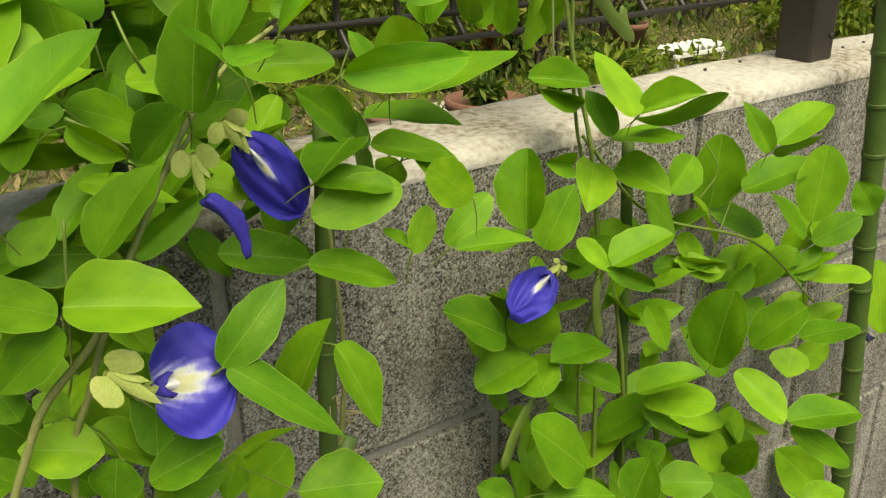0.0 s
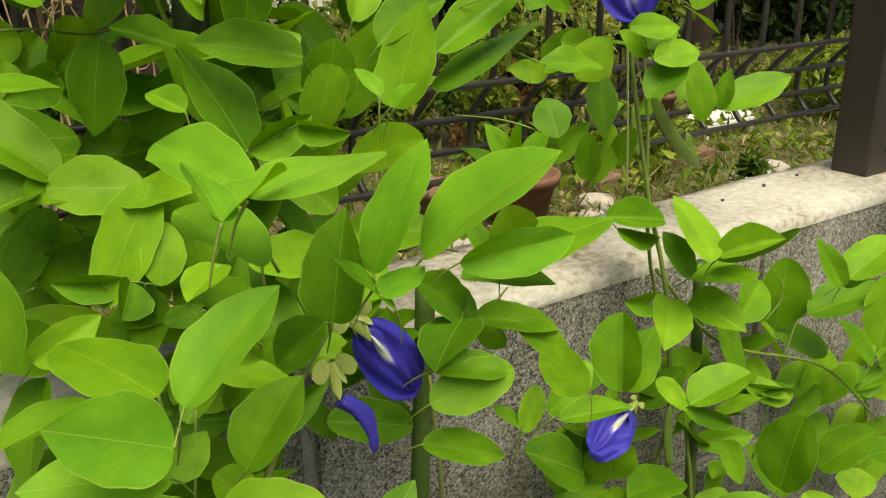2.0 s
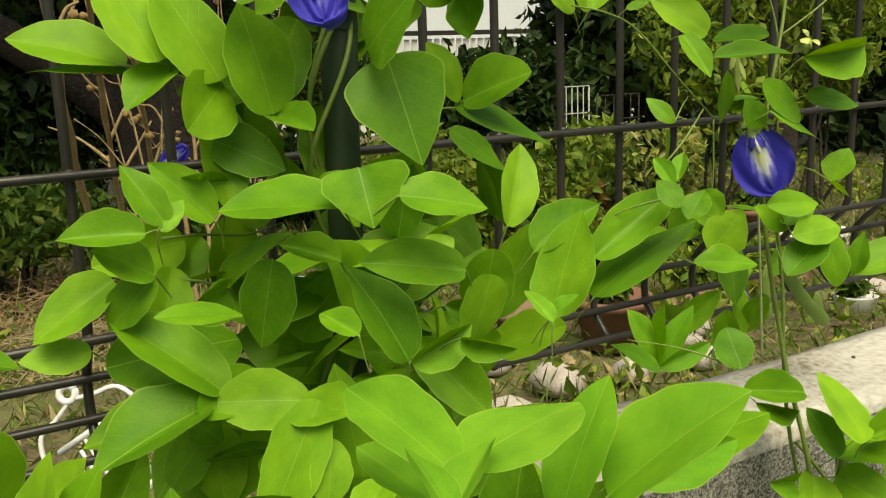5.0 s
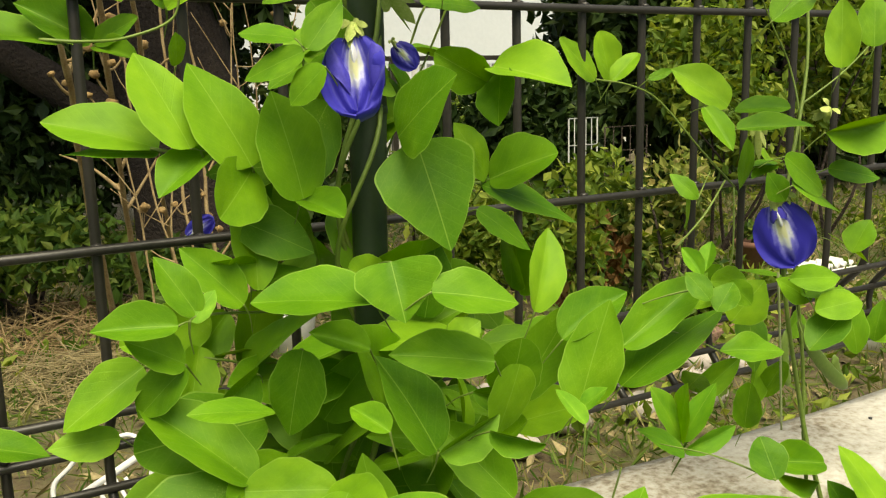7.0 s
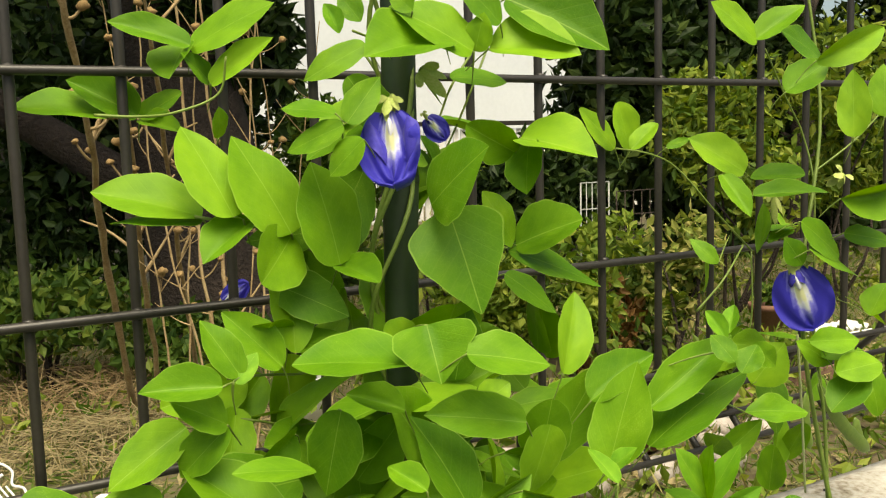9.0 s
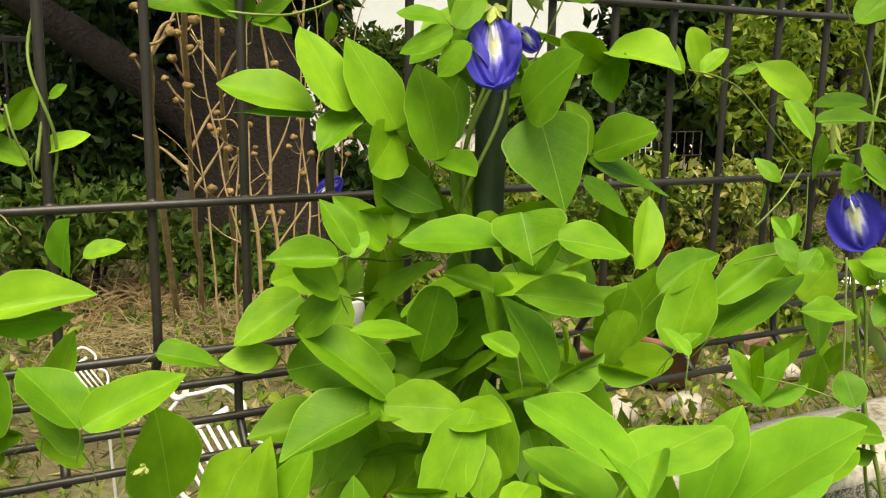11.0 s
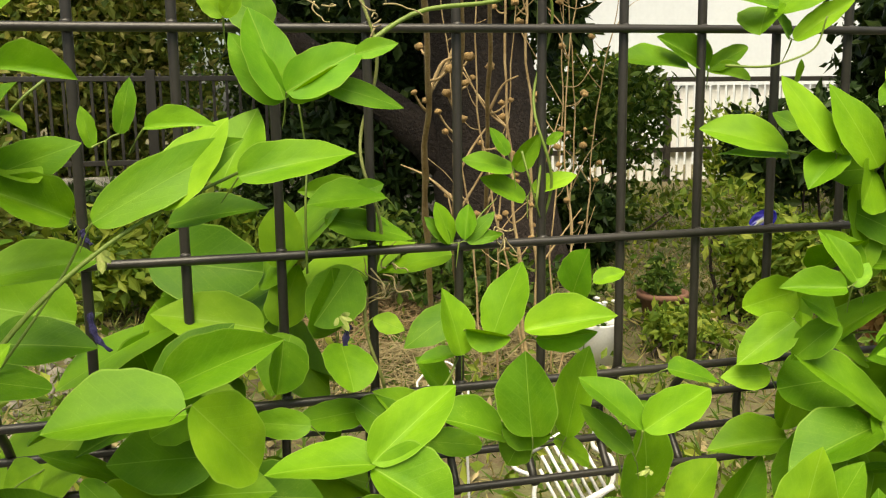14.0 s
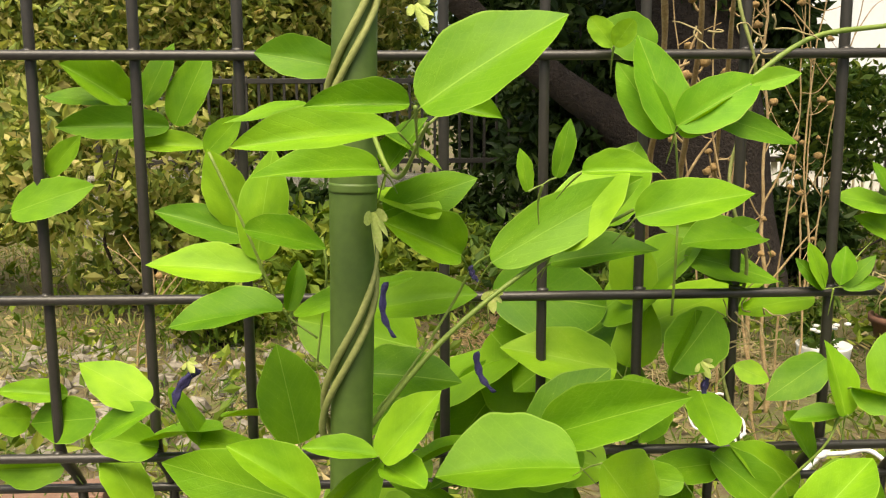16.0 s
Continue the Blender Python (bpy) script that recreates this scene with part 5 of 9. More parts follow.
def calyx(v, foot, tip, turn, width, bracts=False):
    m = frame_of(foot, tip, turn, width)
    o = onto(v, "calyx", CALYX_ROUND if bracts else CALYX, m @ Matrix.Diagonal((1.5, 1, 1.5 * width / (Vector(tip) - Vector(foot)).length, 1)))
    o["label"] = "pale yellow-green calyx with papery bracts"
    return o

# ---- leaves of the three vines: foot, tip, turn about the midrib, width, form ----
leaf(VINE_C, (0.1934, -0.2820, 0.9485), (0.1895, -0.2250, 0.9566), -16, 0.0214, 20)
leaf(VINE_C, (0.1963, -0.2800, 0.9482), (0.2411, -0.2720, 0.9554), -32, 0.0318, 19)
leaf(VINE_C, (0.1783, -0.3060, 0.9521), (0.1786, -0.2860, 0.9620), 32, 0.0142, 20)
leaf(VINE_C, (0.1783, -0.3060, 0.9518), (0.2051, -0.2820, 0.9567), -40, 0.0115, 20)
leaf(VINE_C, (0.2054, -0.2620, 0.9221), (0.1970, -0.2150, 0.9317), 0, 0.0206, 20)
leaf(VINE_C, (0.2395, -0.2380, 0.8878), (0.2446, -0.2390, 0.9274), -48, 0.0254, 8)
leaf(VINE_C, (0.2419, -0.2620, 0.9123), (0.2651, -0.2550, 0.9517), -56, 0.0270, 19)
leaf(VINE_C, (0.2608, -0.2620, 0.9138), (0.2962, -0.2840, 0.9498), -32, 0.0409, 20)
leaf(VINE_C, (0.2433, -0.2720, 0.9038), (0.2294, -0.2620, 0.9210), 32, 0.0154, 19)
leaf(VINE_C, (0.2384, -0.2720, 0.9091), (0.2613, -0.2620, 0.9117), -8, 0.0107, 19)
leaf(VINE_C, (0.1806, -0.1270, 0.9232), (0.1441, -0.1020, 0.9575), 0, 0.0267, 8)
leaf(VINE_C, (0.1744, -0.1280, 0.9206), (0.1267, -0.1280, 0.9043), 16, 0.0347, 9)
leaf(VINE_C, (0.1761, -0.1300, 0.9215), (0.2102, -0.1430, 0.9191), 24, 0.0252, 12)
leaf(VINE_C, (0.2023, -0.1457, 0.9169), (0.2175, -0.1725, 0.9237), 8, 0.0234, 8)
leaf(VINE_C, (0.1576, -0.1230, 0.9898), (0.1274, -0.1140, 0.9909), -16, 0.0167, 9)
leaf(VINE_C, (0.1657, -0.1200, 0.9921), (0.1531, -0.1130, 1.0154), -16, 0.0145, 8)
leaf(VINE_C, (0.1922, -0.0920, 0.9865), (0.1692, -0.0860, 1.0129), -24, 0.0188, 8)
leaf(VINE_C, (0.1631, -0.1210, 0.9900), (0.1735, -0.1180, 1.0007), 8, 0.0088, 19)
leaf(VINE_C, (0.2080, -0.0558, 0.9876), (0.2075, -0.0628, 1.0131), 16, 0.0183, 9)
leaf(VINE_C, (0.2218, -0.1590, 0.9965), (0.1828, -0.1310, 0.9988), 8, 0.0332, 8)
leaf(VINE_C, (0.2308, -0.1550, 1.0104), (0.2301, -0.1670, 0.9896), 24, 0.0331, 18)
leaf(VINE_C, (0.2381, -0.1730, 1.0012), (0.2706, -0.1830, 0.9954), 8, 0.0219, 8)
leaf(VINE_C, (0.3036, -0.1460, 0.9779), (0.3216, -0.1340, 1.0119), 24, 0.0192, 8)
leaf(VINE_C, (0.3048, -0.1760, 0.9446), (0.3186, -0.1770, 0.9877), -32, 0.0264, 7)
leaf(VINE_C, (0.3074, -0.1610, 0.9685), (0.3364, -0.1680, 0.9875), 0, 0.0206, 9)
leaf(VINE_C, (0.3260, -0.1770, 0.9660), (0.3680, -0.1840, 0.9949), 8, 0.0191, 8)
leaf(VINE_C, (0.3249, -0.1785, 0.9496), (0.3748, -0.1845, 0.9798), -40, 0.0373, 7)
leaf(VINE_C, (0.2703, -0.2220, 0.9592), (0.2706, -0.2050, 0.9676), -8, 0.0070, 20)
leaf(VINE_C, (0.2971, -0.1862, 0.9478), (0.3050, -0.1922, 0.9573), -16, 0.0095, 20)
leaf(VINE_C, (0.2862, -0.1512, 0.9432), (0.2867, -0.1613, 0.9722), -16, 0.0245, 11)
leaf(VINE_C, (0.2451, -0.1610, 0.9333), (0.2295, -0.1440, 0.9720), 16, 0.0359, 8)
leaf(VINE_C, (0.2690, -0.1670, 0.9673), (0.2285, -0.1560, 0.9754), -24, 0.0204, 8)
leaf(VINE_C, (0.2018, -0.1340, 0.9757), (0.1962, -0.1260, 0.9376), 16, 0.0229, 7)
leaf(VINE_C, (0.2171, -0.1770, 0.9530), (0.2098, -0.1590, 0.9591), -16, 0.0119, 9)
leaf(VINE_C, (0.1609, -0.1135, 0.9719), (0.1398, -0.1149, 0.9855), -16, 0.0186, 8)
leaf(VINE_C, (0.1486, -0.0970, 0.9684), (0.1161, -0.0980, 0.9491), -8, 0.0220, 8)
leaf(VINE_C, (0.1613, -0.1140, 0.9711), (0.1427, -0.1040, 0.9502), -24, 0.0173, 8)
leaf(VINE_C, (0.1376, -0.0950, 0.9404), (0.1109, -0.0930, 0.9410), -32, 0.0142, 7)
leaf(VINE_C, (0.1890, -0.1133, 0.9623), (0.1671, -0.1303, 0.9560), -64, 0.0166, 9)
leaf(VINE_C, (0.2308, -0.1330, 0.9705), (0.2083, -0.1250, 0.9800), -16, 0.0136, 9)
leaf(VINE_C, (0.2018, -0.1750, 0.8899), (0.2086, -0.1660, 0.9113), 8, 0.0166, 11)
leaf(VINE_C, (0.1934, -0.1620, 0.8890), (0.1677, -0.1560, 0.8920), -56, 0.0113, 10)
leaf(VINE_C, (0.1917, -0.1731, 0.8932), (0.1847, -0.1833, 0.8837), -48, 0.0181, 14)
leaf(VINE_C, (0.2239, -0.1784, 0.8945), (0.2048, -0.1934, 0.8898), 24, 0.0170, 8)
leaf(VINE_C, (0.2103, -0.1950, 0.8848), (0.1973, -0.1890, 0.8812), -40, 0.0086, 11)
leaf(VINE_C, (0.1002, -0.1720, 0.8857), (0.1097, -0.1720, 0.9340), -48, 0.0287, 7)
leaf(VINE_C, (0.1096, -0.1770, 0.8971), (0.1237, -0.1810, 0.9298), -24, 0.0190, 7)
leaf(VINE_C, (0.1358, -0.1700, 0.8702), (0.1201, -0.1670, 0.8996), -8, 0.0177, 8)
leaf(VINE_C, (0.1455, -0.1690, 0.8685), (0.1485, -0.1640, 0.9071), -8, 0.0186, 7)
leaf(VINE_C, (0.1561, -0.1670, 0.8684), (0.1802, -0.1720, 0.8824), 40, 0.0150, 8)
leaf(VINE_C, (0.1622, -0.0980, 0.8758), (0.1802, -0.1000, 0.9005), 8, 0.0195, 7)
leaf(VINE_C, (0.1868, -0.0946, 0.8663), (0.2019, -0.1081, 0.8954), 0, 0.0282, 7)
leaf(VINE_C, (0.2458, -0.1620, 0.9322), (0.2727, -0.1660, 0.9440), 56, 0.0141, 10)
leaf(VINE_C, (0.2617, -0.1287, 0.9223), (0.2278, -0.1347, 0.9350), -16, 0.0136, 8)
leaf(VINE_C, (0.2606, -0.1762, 0.9432), (0.2725, -0.1960, 0.9417), 80, 0.0098, 14)
leaf(VINE_C, (0.2703, -0.1480, 0.9487), (0.2947, -0.1520, 0.9395), 64, 0.0126, 13)
leaf(VINE_C, (0.4093, -0.1300, 0.8885), (0.3935, -0.1250, 0.9202), -8, 0.0190, 19)
leaf(VINE_C, (0.4103, -0.1290, 0.8881), (0.4253, -0.1370, 0.9196), -16, 0.0133, 19)
leaf(VINE_C, (0.3709, -0.1700, 0.9062), (0.3999, -0.1750, 0.9139), 48, 0.0097, 20)
leaf(VINE_C, (0.3689, -0.1720, 0.9071), (0.3476, -0.1640, 0.9213), 8, 0.0157, 19)
leaf(VINE_C, (0.4093, -0.1300, 0.8885), (0.4063, -0.1340, 0.9220), -128, 0.0233, 19)
leaf(VINE_R, (0.4813, -0.1090, 0.8726), (0.4776, -0.1150, 0.9020), -88, 0.0177, 11)
leaf(VINE_C, (0.3095, -0.2150, 0.8876), (0.3706, -0.2200, 0.8884), 48, 0.0195, 20)
leaf(VINE_C, (0.3335, -0.1940, 0.8508), (0.3756, -0.2040, 0.8383), 8, 0.0167, 12)
leaf(VINE_C, (0.3263, -0.2020, 0.8524), (0.3205, -0.1920, 0.8711), -32, 0.0105, 7)
leaf(VINE_C, (0.3501, -0.2030, 0.8442), (0.3774, -0.2090, 0.8228), 16, 0.0186, 12)
leaf(VINE_C, (0.2878, -0.2260, 0.8504), (0.3175, -0.2370, 0.8469), -8, 0.0169, 12)
leaf(VINE_C, (0.1719, -0.2850, 0.8987), (0.2019, -0.2790, 0.9243), -24, 0.0211, 20)
leaf(VINE_C, (0.1441, 0.0080, 1.0989), (0.1004, 0.0140, 1.1060), 0, 0.0284, 8)
leaf(VINE_C, (0.1578, 0.0100, 1.0994), (0.1261, 0.0130, 1.1180), -32, 0.0215, 9)
leaf(VINE_C, (0.1591, 0.0100, 1.0983), (0.1777, 0.0000, 1.1109), 32, 0.0130, 12)
leaf(VINE_C, (0.1596, 0.0130, 1.0975), (0.1734, -0.0102, 1.0914), 24, 0.0132, 13)
leaf(VINE_C, (0.1756, -0.0320, 1.1299), (0.1411, -0.0210, 1.1425), -24, 0.0163, 8)
leaf(VINE_C, (0.1756, -0.0215, 1.1309), (0.1648, -0.0310, 1.1152), 32, 0.0271, 14)
leaf(VINE_C, (0.1766, -0.0280, 1.1290), (0.2098, -0.0500, 1.1505), 16, 0.0264, 7)
leaf(VINE_C, (0.1830, -0.0370, 1.1117), (0.2076, -0.0540, 1.1332), 32, 0.0137, 8)
leaf(VINE_C, (0.1842, -0.0307, 1.1134), (0.1705, -0.0368, 1.1268), -32, 0.0128, 8)
leaf(VINE_C, (0.1854, -0.0360, 1.0869), (0.1853, -0.0420, 1.1011), 32, 0.0115, 7)
leaf(VINE_C, (0.1777, -0.0810, 1.0522), (0.1636, -0.0580, 1.0934), 0, 0.0287, 7)
leaf(VINE_C, (0.2012, -0.0870, 1.0437), (0.1819, -0.0730, 1.0881), -8, 0.0321, 7)
leaf(VINE_C, (0.1709, -0.0540, 1.0514), (0.1265, -0.0380, 1.0661), -8, 0.0288, 8)
leaf(VINE_C, (0.1708, -0.0540, 1.0493), (0.1316, -0.0450, 1.0521), 16, 0.0214, 7)
leaf(VINE_C, (0.1875, -0.0754, 1.0499), (0.1623, -0.0839, 1.0345), 8, 0.0211, 9)
leaf(VINE_C, (0.2032, -0.0814, 1.0425), (0.1833, -0.1001, 1.0250), -48, 0.0292, 12)
leaf(VINE_C, (0.2203, -0.0950, 1.0292), (0.2110, -0.0920, 1.0753), 0, 0.0350, 7)
leaf(VINE_C, (0.2215, -0.0895, 1.0289), (0.2300, -0.1145, 1.0233), 16, 0.0171, 13)
leaf(VINE_C, (0.2138, -0.1120, 1.0948), (0.1949, -0.0990, 1.0985), -8, 0.0148, 7)
leaf(VINE_C, (0.2148, -0.1180, 1.0898), (0.1945, -0.1030, 1.0795), -40, 0.0116, 7)
leaf(VINE_C, (0.2207, -0.1240, 1.0836), (0.2088, -0.1140, 1.0693), -24, 0.0145, 7)
leaf(VINE_C, (0.2157, -0.1190, 1.0905), (0.2315, -0.1190, 1.1099), 24, 0.0133, 7)
leaf(VINE_C, (0.2312, -0.1070, 1.1239), (0.2052, -0.0990, 1.1096), -32, 0.0130, 7)
leaf(VINE_C, (0.2697, -0.1068, 1.1270), (0.2265, -0.1157, 1.1198), -8, 0.0355, 9)
leaf(VINE_C, (0.2811, -0.1120, 1.1219), (0.2462, -0.1020, 1.1430), -16, 0.0311, 8)
leaf(VINE_C, (0.2929, -0.1074, 1.1239), (0.3254, -0.1339, 1.1212), 16, 0.0356, 9)
leaf(VINE_C, (0.3075, -0.1001, 1.1482), (0.3463, -0.1296, 1.1241), 32, 0.0375, 9)
leaf(VINE_C, (0.2963, -0.1120, 1.1348), (0.2783, -0.1080, 1.1541), -24, 0.0198, 7)
leaf(VINE_C, (0.2836, -0.1103, 1.1221), (0.2846, -0.1163, 1.1387), -40, 0.0141, 7)
leaf(VINE_C, (0.2994, -0.1174, 1.0764), (0.2698, -0.1246, 1.0884), -88, 0.0191, 12)
leaf(VINE_C, (0.3042, -0.1219, 1.0820), (0.2970, -0.1282, 1.0578), 56, 0.0220, 8)
leaf(VINE_C, (0.3008, -0.1201, 1.0828), (0.3161, -0.1558, 1.0752), 16, 0.0294, 9)
leaf(VINE_C, (0.2578, -0.1120, 1.0541), (0.2648, -0.1460, 1.0802), 56, 0.0391, 7)
leaf(VINE_C, (0.3249, -0.0791, 1.0284), (0.3464, -0.1059, 1.0427), 24, 0.0316, 13)
leaf(VINE_C, (0.3170, -0.0830, 1.0266), (0.3667, -0.0980, 1.0073), -8, 0.0323, 7)
leaf(VINE_C, (0.3205, -0.0830, 1.0297), (0.3035, -0.0840, 1.0579), -16, 0.0227, 7)
leaf(VINE_C, (0.3065, -0.0960, 1.0169), (0.3291, -0.1090, 0.9976), 8, 0.0172, 7)
leaf(VINE_C, (0.2675, -0.1100, 1.0514), (0.2732, -0.1290, 1.0062), 24, 0.0444, 15)
leaf(VINE_R, (0.4575, 0.0000, 1.0755), (0.4327, 0.0040, 1.1022), -24, 0.0214, 11)
leaf(VINE_R, (0.4547, -0.0170, 1.0746), (0.4467, -0.0170, 1.1049), -24, 0.0216, 12)
leaf(VINE_R, (0.4438, -0.0320, 1.0750), (0.4618, -0.0350, 1.0913), 0, 0.0130, 12)
leaf(VINE_R, (0.4719, -0.0330, 1.0753), (0.4867, -0.0390, 1.0810), 32, 0.0063, 7)
leaf(VINE_R, (0.5112, -0.0610, 1.0584), (0.4837, -0.0410, 1.0821), -32, 0.0263, 8)
leaf(VINE_R, (0.4828, -0.0690, 1.0581), (0.4818, -0.0930, 1.0348), 24, 0.0142, 8)
leaf(VINE_R, (0.5175, -0.0600, 1.0546), (0.5366, -0.0860, 1.0574), 16, 0.0171, 12)
leaf(VINE_R, (0.5022, -0.0760, 1.0448), (0.5452, -0.0980, 1.0471), 8, 0.0154, 8)
leaf(VINE_R, (0.4997, -0.0800, 1.1372), (0.4696, -0.0740, 1.1603), -32, 0.0224, 7)
leaf(VINE_R, (0.4984, -0.0790, 1.1382), (0.5275, -0.0910, 1.1594), 8, 0.0181, 8)
leaf(VINE_R, (0.4951, -0.1050, 1.1055), (0.5143, -0.1160, 1.1216), 16, 0.0203, 12)
leaf(VINE_R, (0.5349, -0.0983, 1.1243), (0.4947, -0.1043, 1.1410), -32, 0.0233, 7)
leaf(VINE_R, (0.5018, -0.1200, 1.1220), (0.5520, -0.1290, 1.1414), 64, 0.0174, 8)
leaf(VINE_R, (0.5069, -0.1410, 1.0789), (0.5090, -0.1380, 1.1162), -48, 0.0179, 7)
leaf(VINE_R, (0.5349, -0.1400, 1.0899), (0.5389, -0.1360, 1.1199), -32, 0.0178, 7)
leaf(VINE_R, (0.5225, -0.1220, 1.0435), (0.5715, -0.1280, 1.0478), 72, 0.0236, 10)
leaf(VINE_R, (0.5090, -0.1060, 1.0300), (0.5379, -0.1120, 1.0080), 32, 0.0214, 11)
leaf(VINE_R, (0.5105, -0.1113, 1.0136), (0.5498, -0.1173, 0.9961), 0, 0.0230, 7)
leaf(VINE_R, (0.5384, -0.1130, 1.0217), (0.5788, -0.1210, 1.0141), 40, 0.0133, 7)
leaf(VINE_C, (0.0043, -0.0470, 0.9590), (0.0222, -0.0390, 0.9971), -24, 0.0272, 7)
leaf(VINE_C, (-0.0122, -0.0450, 0.9492), (-0.0190, -0.0370, 0.9845), 24, 0.0254, 8)
leaf(VINE_C, (-0.0090, -0.0427, 0.9625), (0.0098, -0.0597, 0.9602), 80, 0.0121, 14)
leaf(VINE_L, (-0.0113, -0.0450, 0.9497), (-0.0351, -0.0360, 0.9457), 8, 0.0123, 8)
leaf(VINE_C, (0.0136, -0.0710, 0.9667), (0.0629, -0.0740, 0.9736), 8, 0.0238, 9)
leaf(VINE_C, (0.0211, -0.0660, 0.9607), (0.0545, -0.0690, 0.9622), 64, 0.0125, 21)
leaf(VINE_C, (0.0515, -0.0406, 0.9773), (0.0533, -0.0556, 1.0035), 8, 0.0256, 20)
leaf(VINE_C, (0.0603, -0.0480, 0.9841), (0.0795, -0.0460, 0.9893), 8, 0.0106, 8)
leaf(VINE_C, (0.0335, 0.0070, 1.0416), (0.0046, 0.0130, 1.0492), -8, 0.0178, 7)
leaf(VINE_C, (0.0345, 0.0070, 1.0416), (0.0477, -0.0000, 1.0617), 64, 0.0133, 8)
leaf(VINE_C, (0.0415, 0.0100, 1.0231), (0.0159, 0.0140, 1.0377), -24, 0.0142, 8)
leaf(VINE_C, (0.0457, 0.0100, 1.0288), (0.0710, 0.0030, 1.0388), 0, 0.0164, 7)
leaf(VINE_C, (0.0297, 0.0040, 1.0504), (0.0199, 0.0060, 1.0663), -8, 0.0110, 7)
leaf(VINE_C, (0.0535, 0.0058, 1.0562), (0.0612, -0.0002, 1.0624), 32, 0.0068, 7)
leaf(VINE_C, (-0.0072, -0.0050, 1.0021), (-0.0135, -0.0010, 1.0260), 24, 0.0173, 7)
leaf(VINE_C, (-0.0072, -0.0050, 1.0021), (-0.0208, -0.0020, 1.0180), -24, 0.0090, 7)
leaf(VINE_C, (0.0023, -0.0050, 1.0032), (0.0188, -0.0050, 1.0197), 24, 0.0087, 7)
leaf(VINE_C, (0.0023, -0.0050, 1.0032), (0.0224, -0.0090, 1.0073), 40, 0.0077, 7)
leaf(VINE_L, (-0.0000, 0.0200, 0.9921), (-0.0429, 0.0350, 0.9825), 8, 0.0246, 7)
leaf(VINE_C, (0.0163, -0.0750, 0.9125), (0.0136, -0.0700, 0.9559), -40, 0.0325, 8)
leaf(VINE_C, (0.0093, -0.0475, 0.9040), (-0.0308, -0.0512, 0.9213), 8, 0.0325, 9)
leaf(VINE_C, (0.0094, -0.0474, 0.9102), (0.0291, -0.0676, 0.9091), 72, 0.0150, 14)
leaf(VINE_C, (0.0374, -0.0680, 0.9077), (0.0513, -0.0600, 0.9539), -48, 0.0285, 7)
leaf(VINE_C, (0.0475, -0.1320, 0.9334), (0.0293, -0.1050, 0.9534), 16, 0.0264, 8)
leaf(VINE_C, (0.0492, -0.1200, 0.9185), (0.0306, -0.1000, 0.9368), -48, 0.0122, 7)
leaf(VINE_C, (0.0489, -0.1320, 0.9332), (0.0925, -0.1150, 0.9452), 8, 0.0205, 8)
leaf(VINE_C, (0.0944, -0.0470, 0.8559), (0.0886, -0.0570, 0.9092), 8, 0.0434, 7)
leaf(VINE_C, (0.0341, -0.0580, 0.9016), (0.0549, -0.0590, 0.8885), -8, 0.0195, 12)
leaf(VINE_C, (0.1813, -0.0500, 0.8850), (0.1354, -0.0410, 0.8805), 0, 0.0299, 9)
leaf(VINE_C, (0.1125, -0.0490, 0.8440), (0.1340, -0.0510, 0.8791), -24, 0.0306, 8)
leaf(VINE_C, (0.1394, -0.0520, 0.8380), (0.1598, -0.0590, 0.8805), 24, 0.0253, 9)
leaf(VINE_C, (0.0850, -0.0850, 0.9451), (0.1124, -0.0910, 0.9382), -8, 0.0184, 8)
leaf(VINE_L, (-0.1575, -0.0770, 1.0366), (-0.1262, -0.0700, 1.0759), 0, 0.0296, 7)
leaf(VINE_L, (-0.0967, -0.0001, 0.9557), (-0.1098, -0.0234, 0.9299), -16, 0.0276, 7)
leaf(VINE_L, (-0.0708, -0.0097, 0.9510), (-0.0673, -0.0349, 0.9319), -16, 0.0304, 12)
leaf(VINE_L, (-0.0714, 0.0069, 0.9537), (-0.0730, -0.0118, 0.9929), 16, 0.0415, 7)
leaf(VINE_L, (-0.0730, -0.1360, 0.9327), (-0.1190, -0.1200, 0.9289), 16, 0.0285, 8)
leaf(VINE_L, (-0.0752, -0.1360, 0.9334), (-0.0321, -0.1100, 0.9566), 8, 0.0235, 8)
leaf(VINE_L, (-0.0752, -0.1360, 0.9317), (-0.0460, -0.1500, 0.9136), 0, 0.0335, 14)
leaf(VINE_L, (-0.0930, -0.0600, 0.9243), (-0.1246, -0.0550, 0.9276), -40, 0.0153, 7)
leaf(VINE_L, (-0.0455, -0.0190, 1.0309), (-0.0878, -0.0270, 1.0316), 8, 0.0297, 8)
leaf(VINE_L, (-0.0753, 0.0090, 1.0179), (-0.0261, 0.0030, 1.0068), 0, 0.0269, 7)
leaf(VINE_L, (-0.2134, -0.2000, 1.0944), (-0.1748, -0.2020, 1.1199), 16, 0.0270, 8)
leaf(VINE_L, (-0.2123, -0.0995, 1.0945), (-0.1817, -0.1055, 1.0912), 24, 0.0150, 10)
leaf(VINE_L, (-0.2164, -0.2000, 1.0951), (-0.2449, -0.2010, 1.0953), -32, 0.0106, 9)
leaf(VINE_L, (-0.2201, -0.1600, 1.0866), (-0.2685, -0.1800, 1.0850), -16, 0.0166, 8)
leaf(VINE_L, (-0.2272, -0.1300, 1.0731), (-0.2665, -0.1600, 1.0745), -16, 0.0157, 8)
leaf(VINE_L, (-0.2261, -0.0790, 1.0697), (-0.2098, -0.0770, 1.0911), 0, 0.0157, 9)
leaf(VINE_L, (-0.2429, -0.1000, 1.1093), (-0.2747, -0.1000, 1.1156), -40, 0.0172, 8)
